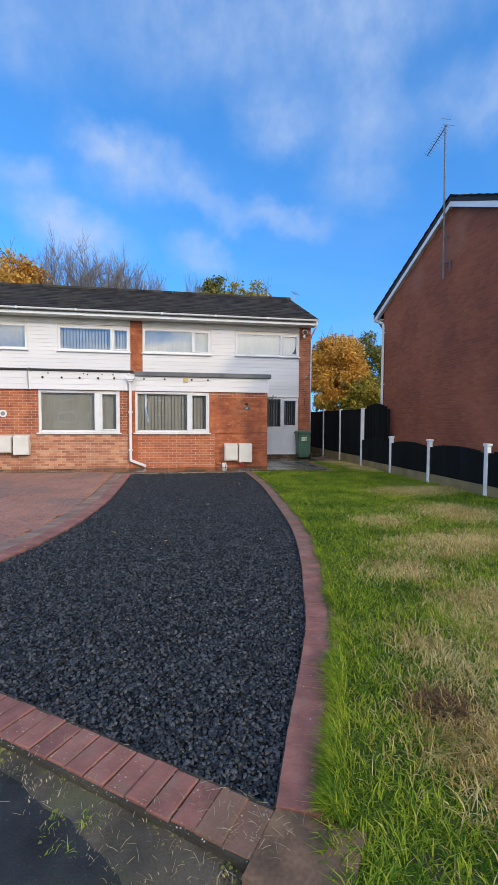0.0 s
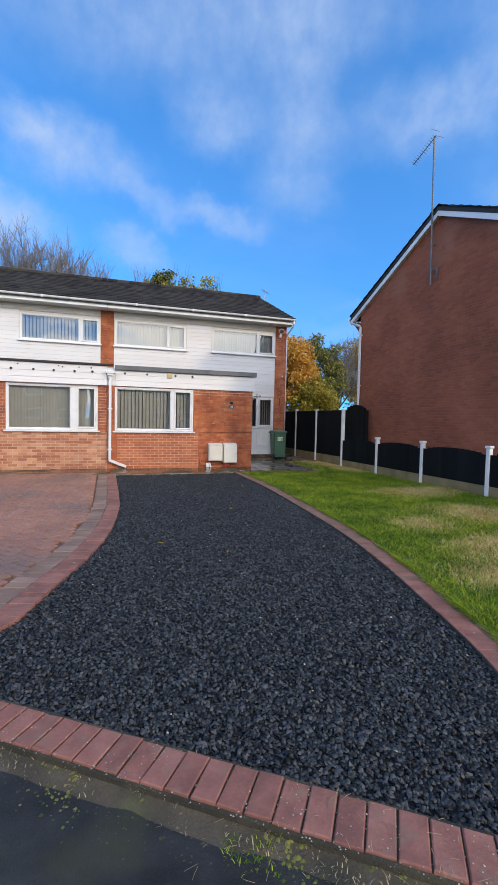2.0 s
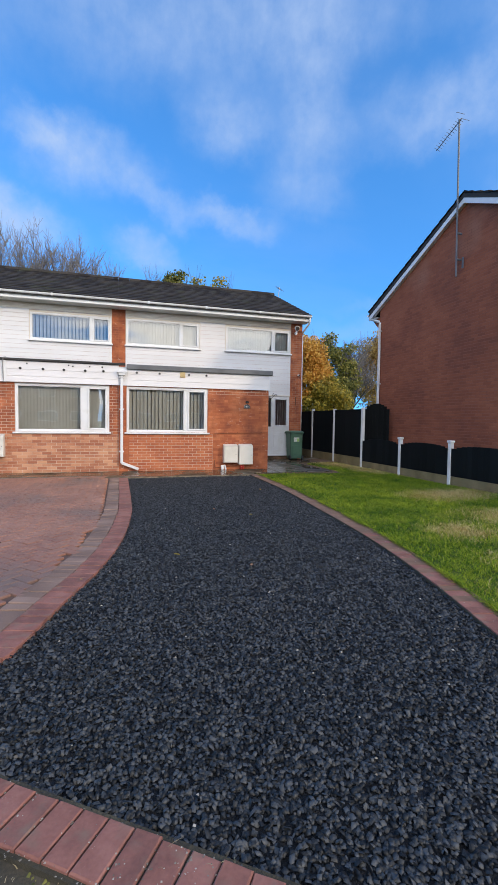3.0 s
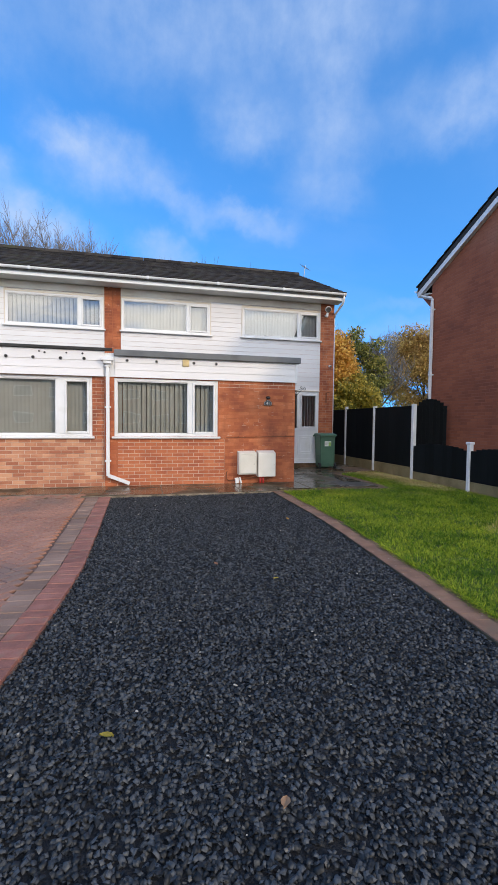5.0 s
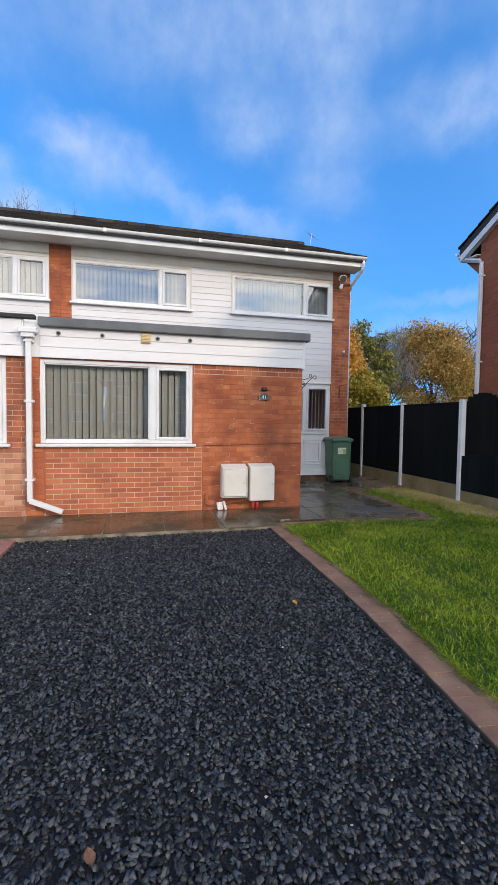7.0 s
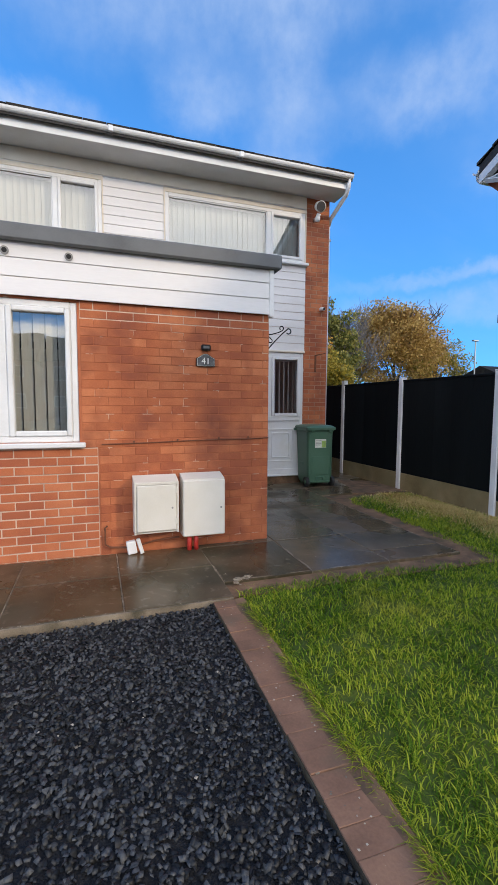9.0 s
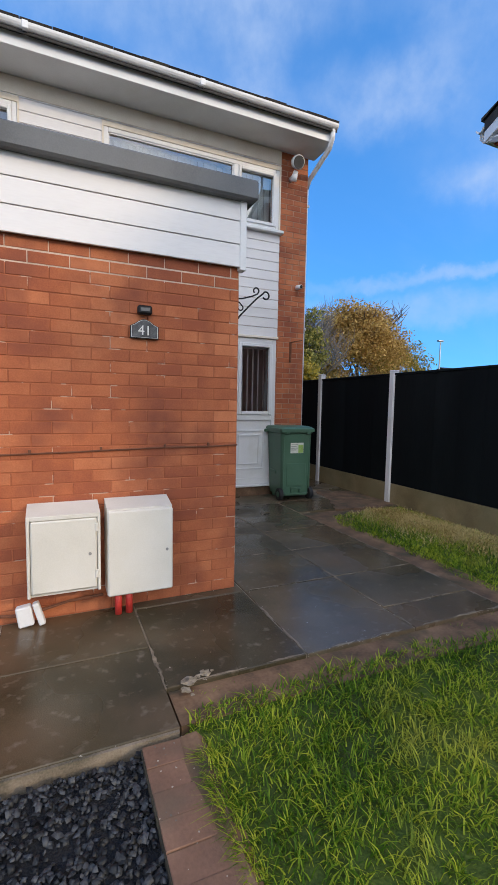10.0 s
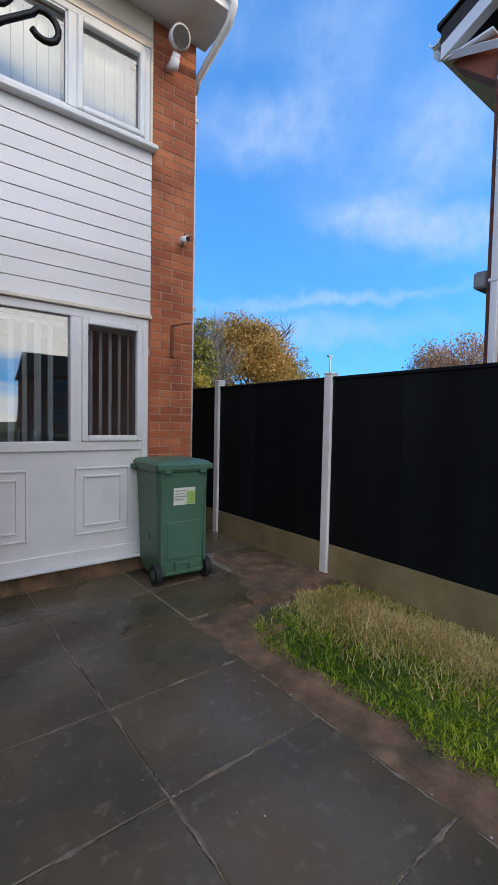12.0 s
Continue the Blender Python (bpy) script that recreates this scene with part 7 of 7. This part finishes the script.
def loose_grit():
    g = random.Random(77)
    joints = [((2.09, 12.35), (2.09, 13.2)), ((2.85, 12.35), (2.85, 13.2)), ((3.61, 12.35), (3.61, 16.0)), ((2.85, 13.19), (4.38, 13.19)), ((2.85, 13.86), (4.38, 13.86)), ((2.85, 14.47), (4.38, 14.47)), ((3.61, 12.62), (4.38, 12.62)), ((4.38, 12.4), (4.38, 15.2)), ((2.2, 12.34), (4.38, 12.34)), ((1.33, 12.1), (1.33, 13.2)), ((-0.9, 12.07), (1.9, 12.07))]
    sand = Pile()
    for (x0, y0), (x1, y1) in joints[:9]:
        length = math.hypot(x1 - x0, y1 - y0)
        tx, ty = (x1 - x0) / length, (y1 - y0) / length
        s = 0.0
        while s < length - 0.1:
            run = min(g.uniform(0.12, 0.5), length - s)
            k = max(3, int(run / 0.03))
            v = []
            for i in range(k + 1):
                q = s + run * i / k
                w = 0.001 + math.sin(math.pi * i / k) * g.uniform(0.004, 0.012)
                o = g.gauss(0, 0.003)
                v += [(x0 + tx * q - ty * (o + e * w), y0 + ty * q + tx * (o + e * w), G + 0.003 + (0.0012 if e == 0 else 0)) for e in (-1, 0, 1)]
            sand.add(v, [f for i in range(k) for f in ((3 * i, 3 * i + 3, 3 * i + 4, 3 * i + 1), (3 * i + 1, 3 * i + 4, 3 * i + 5, 3 * i + 2))])
            s += run + g.uniform(0.0, 0.3)
    tagged(part("joint_sand", sand, M_grime, flags), kind="stuff")
    spots = []
    for (x0, y0), (x1, y1) in joints:
        length = math.hypot(x1 - x0, y1 - y0)
        for _ in range(int(length * 130)):
            t = g.random()
            if math.sin(t * length * 5 + x0 * 7 + y0) + g.gauss(0, 0.5) > 0.1:
                spots.append((x0 + (x1 - x0) * t + g.gauss(0, 0.012), y0 + (y1 - y0) * t + g.gauss(0, 0.012), G - 0.002))
    for _ in range(220):
        spots.append((g.uniform(2.1, 4.4), g.uniform(12.35, 16.1), G + 0.001))
    scatter_grit(spots, (0.0012, 0.0045), "joint_grit", M_grit, flags, 5)
    edge = []
    for _ in range(1900):
        p = FRONT_A + FRONT_D * g.uniform(0, 4.5) - FRONT_N * g.uniform(0.01, 0.24)
        edge.append((p.x, p.y, G - 0.001))
    scatter_grit(edge, (0.001, 0.0042), "edging_grit", M_grit, front_edging, 6)
    lip, mossy = [], []
    for _ in range(15000):
        a = g.uniform(-0.6, 4.5)
        b = g.uniform(0.2, 0.62) - 0.12 * min(1, max(0, a - 0.4))
        p = FRONT_A + FRONT_D * a - FRONT_N * b
        wide = 0.27 + 0.22 * max(0.0, min(1.0, (0.95 - a) / 0.9)) + 0.25 * max(0.0, min(1.0, (0.2 - a) / 0.8))
        if b < wide + abs(g.gauss(0, 0.09)):
            z = max(-0.118, G - 0.034 - 0.058 * max(0, b - 0.215) / (wide - 0.1))
            clump = math.sin(a * 6.1 + 1.3) + math.sin(a * 14.3 + b * 11) + g.gauss(0, 0.5)
            (mossy if clump > 0.9 else lip).append((p.x, p.y, z))
    scatter_grit(lip, (0.0015, 0.008), "lip_crumbs", M_kerb, tufts, 9)
    scatter_grit(mossy, (0.003, 0.012), "lip_moss", M_moss, tufts, 10)
    side = []
    for _ in range(500):
        q = g.choice(EDGE_R) + Vector((g.uniform(0.0, 0.2), g.uniform(-0.05, 0.05)))
        side.append((q.x, q.y, G + 0.003))
    scatter_grit(side, (0.0012, 0.005), "edging_grit", M_grit, side_edging, 7)
    pale = []
    while len(pale) < 260:
        x, y = g.uniform(-1.8, 1.8), g.uniform(1.8, 12)
        if inside(np.array([x]), np.array([y]), gravel_outline)[0]:
            pale.append((x, y, G - 0.014))
    scatter_grit(pale, (0.003, 0.009), "pale_chips", M_grit, gravel, 8)


LATER.append(loose_grit)
moss = thing("patio_weeds", (3.5, 13.2, -0.08), "small weeds and moss in the patio joints", "weeds", kind="stuff")
for k, (x, y, r) in enumerate(((3.62, 12.72, 0.12), (3.55, 12.6, 0.1), (2.84, 13.18, 0.1), (2.75, 13.2, 0.09), (3.63, 13.86, 0.07), (2.3, 12.33, 0.1), (3.9, 12.36, 0.12), (4.2, 12.36, 0.1))):
    LATER.append(lambda x=x, y=y, r=r, k=k: grass_blades(oval(x, y, r, r * 0.5, k * 0.7), 110, moss, x - 0.2, x + 0.2, y - 0.2, y + 0.2, seed=90 + k, length=0.022))


def rubble(x, y, s, turn):
    """A broken piece of mortar."""
    b = bmesh.new()
    bmesh.ops.create_icosphere(b, subdivisions=2, radius=s)
    for v in b.verts:
        v.co *= 0.75 + 0.8 * noise.noise(v.co * 70 + Vector((x * 9, y * 9, 0)))
        v.co.z *= 0.3
    ob = solo("mortar_lump", Pile().take(b), M_rubble, "pale broken lump of mortar on the paving", "rubble", "mortar lumps")
    ob.matrix_world = Matrix.Translation((x, y, G + 0.2 * s)) @ Euler((0, 0, turn)).to_matrix().to_4x4()


for x, y, s, turn in ((2.20, 12.33, 0.044, 0.3), (2.29, 12.37, 0.034, 1.2), (2.17, 12.28, 0.030, 2.0), (2.25, 12.36, 0.018, 0.9), (2.33, 12.38, 0.014, 2.4), (2.19, 12.24, 0.012, 0.1), (2.11, 10.9, 0.012, 0.5), (1.93, 10.5, 0.010, 0.0)):
    rubble(x, y, s, turn)


def clod(x, y, s, turn):
    """A small flat dark clod."""
    b = bmesh.new()
    bmesh.ops.create_icosphere(b, subdivisions=2, radius=s)
    for v in b.verts:
        v.co *= 0.8 + 0.7 * noise.noise(v.co * 50 + Vector((x * 7, y * 7, 0)))
        v.co.z *= 0.3
        v.co.x *= 1.6
    ob = solo("soil_clod", Pile().take(b), M_soil, "dark wet clod of soil on the patio", "soil", "clods on the patio")
    ob.matrix_world = Matrix.Translation((x, y, G + 0.15 * s)) @ Euler((0, 0, turn)).to_matrix().to_4x4()


def fallen_leaf(x, y, turn, material, label):
    """A curled dead leaf."""
    v, f = [], []
    for i, (w, l) in enumerate(((0.0, -0.03), (0.014, -0.018), (0.019, 0.0), (0.012, 0.018), (0.0, 0.032))):
        v += [(-w, l, 0.006), (0, l, 0.0), (w, l, 0.008)]
    for i in range(4):
        k = i * 3
        f += [(k, k + 1, k + 4, k + 3), (k + 1, k + 2, k + 5, k + 4)]
    ob = solo("fallen_leaf", Pile().add(v, f), material, label, "leaf", "fallen leaves")
    ob.matrix_world = Matrix.Translation((x, y, G - 0.006)) @ Euler((0.12, 0.1, radians(turn))).to_matrix().to_4x4()


for x, y, turn, m, text in ((-1.62, 5.15, 40, M_leaf_o, "orange fallen leaf on the slate chips"), (1.42, 9.65, 10, M_leaf_o, "orange fallen leaf on the slate chips"),
                            (-0.75, 5.7, 80, M_leaf_y, "yellow fallen leaf on the slate chips"), (0.55, 7.4, 120, M_leaf_y, "yellow fallen leaf on the slate chips"),
                            (-0.1, 5.2, 150, M_leaf_r, "brown fallen leaf on the slate chips"), (0.1, 7.9, 20, M_leaf_r, "brown fallen leaf on the slate chips")):
    fallen_leaf(x, y, turn, m, text)

cl = thing("fascia_cable", (-3.95, EXT - 0.09, 2.5), "white cable looped down over the neighbour's fascia", "cable")
part("cable", Pile().tube([(-3.92, EXT - 0.095, 2.72), (-3.94, EXT - 0.10, 2.78), (-3.98, EXT - 0.11, 2.76), (-4.0, EXT - 0.10, 2.6), (-3.99, EXT - 0.092, 2.3), (-3.99, EXT - 0.06, 2.17)], 0.012, 6), M_vent, cl, smooth=True)
for x, y, s, turn in ((4.02, 15.20, 0.024, 0.2), (3.97, 15.16, 0.018, 1.0), (4.05, 15.36, 0.012, 2.0), (3.75, 15.48, 0.014, 0.6), (4.1, 15.5, 0.01, 0.4)):
    clod(x, y, s, turn)

for build in LATER:
    build()
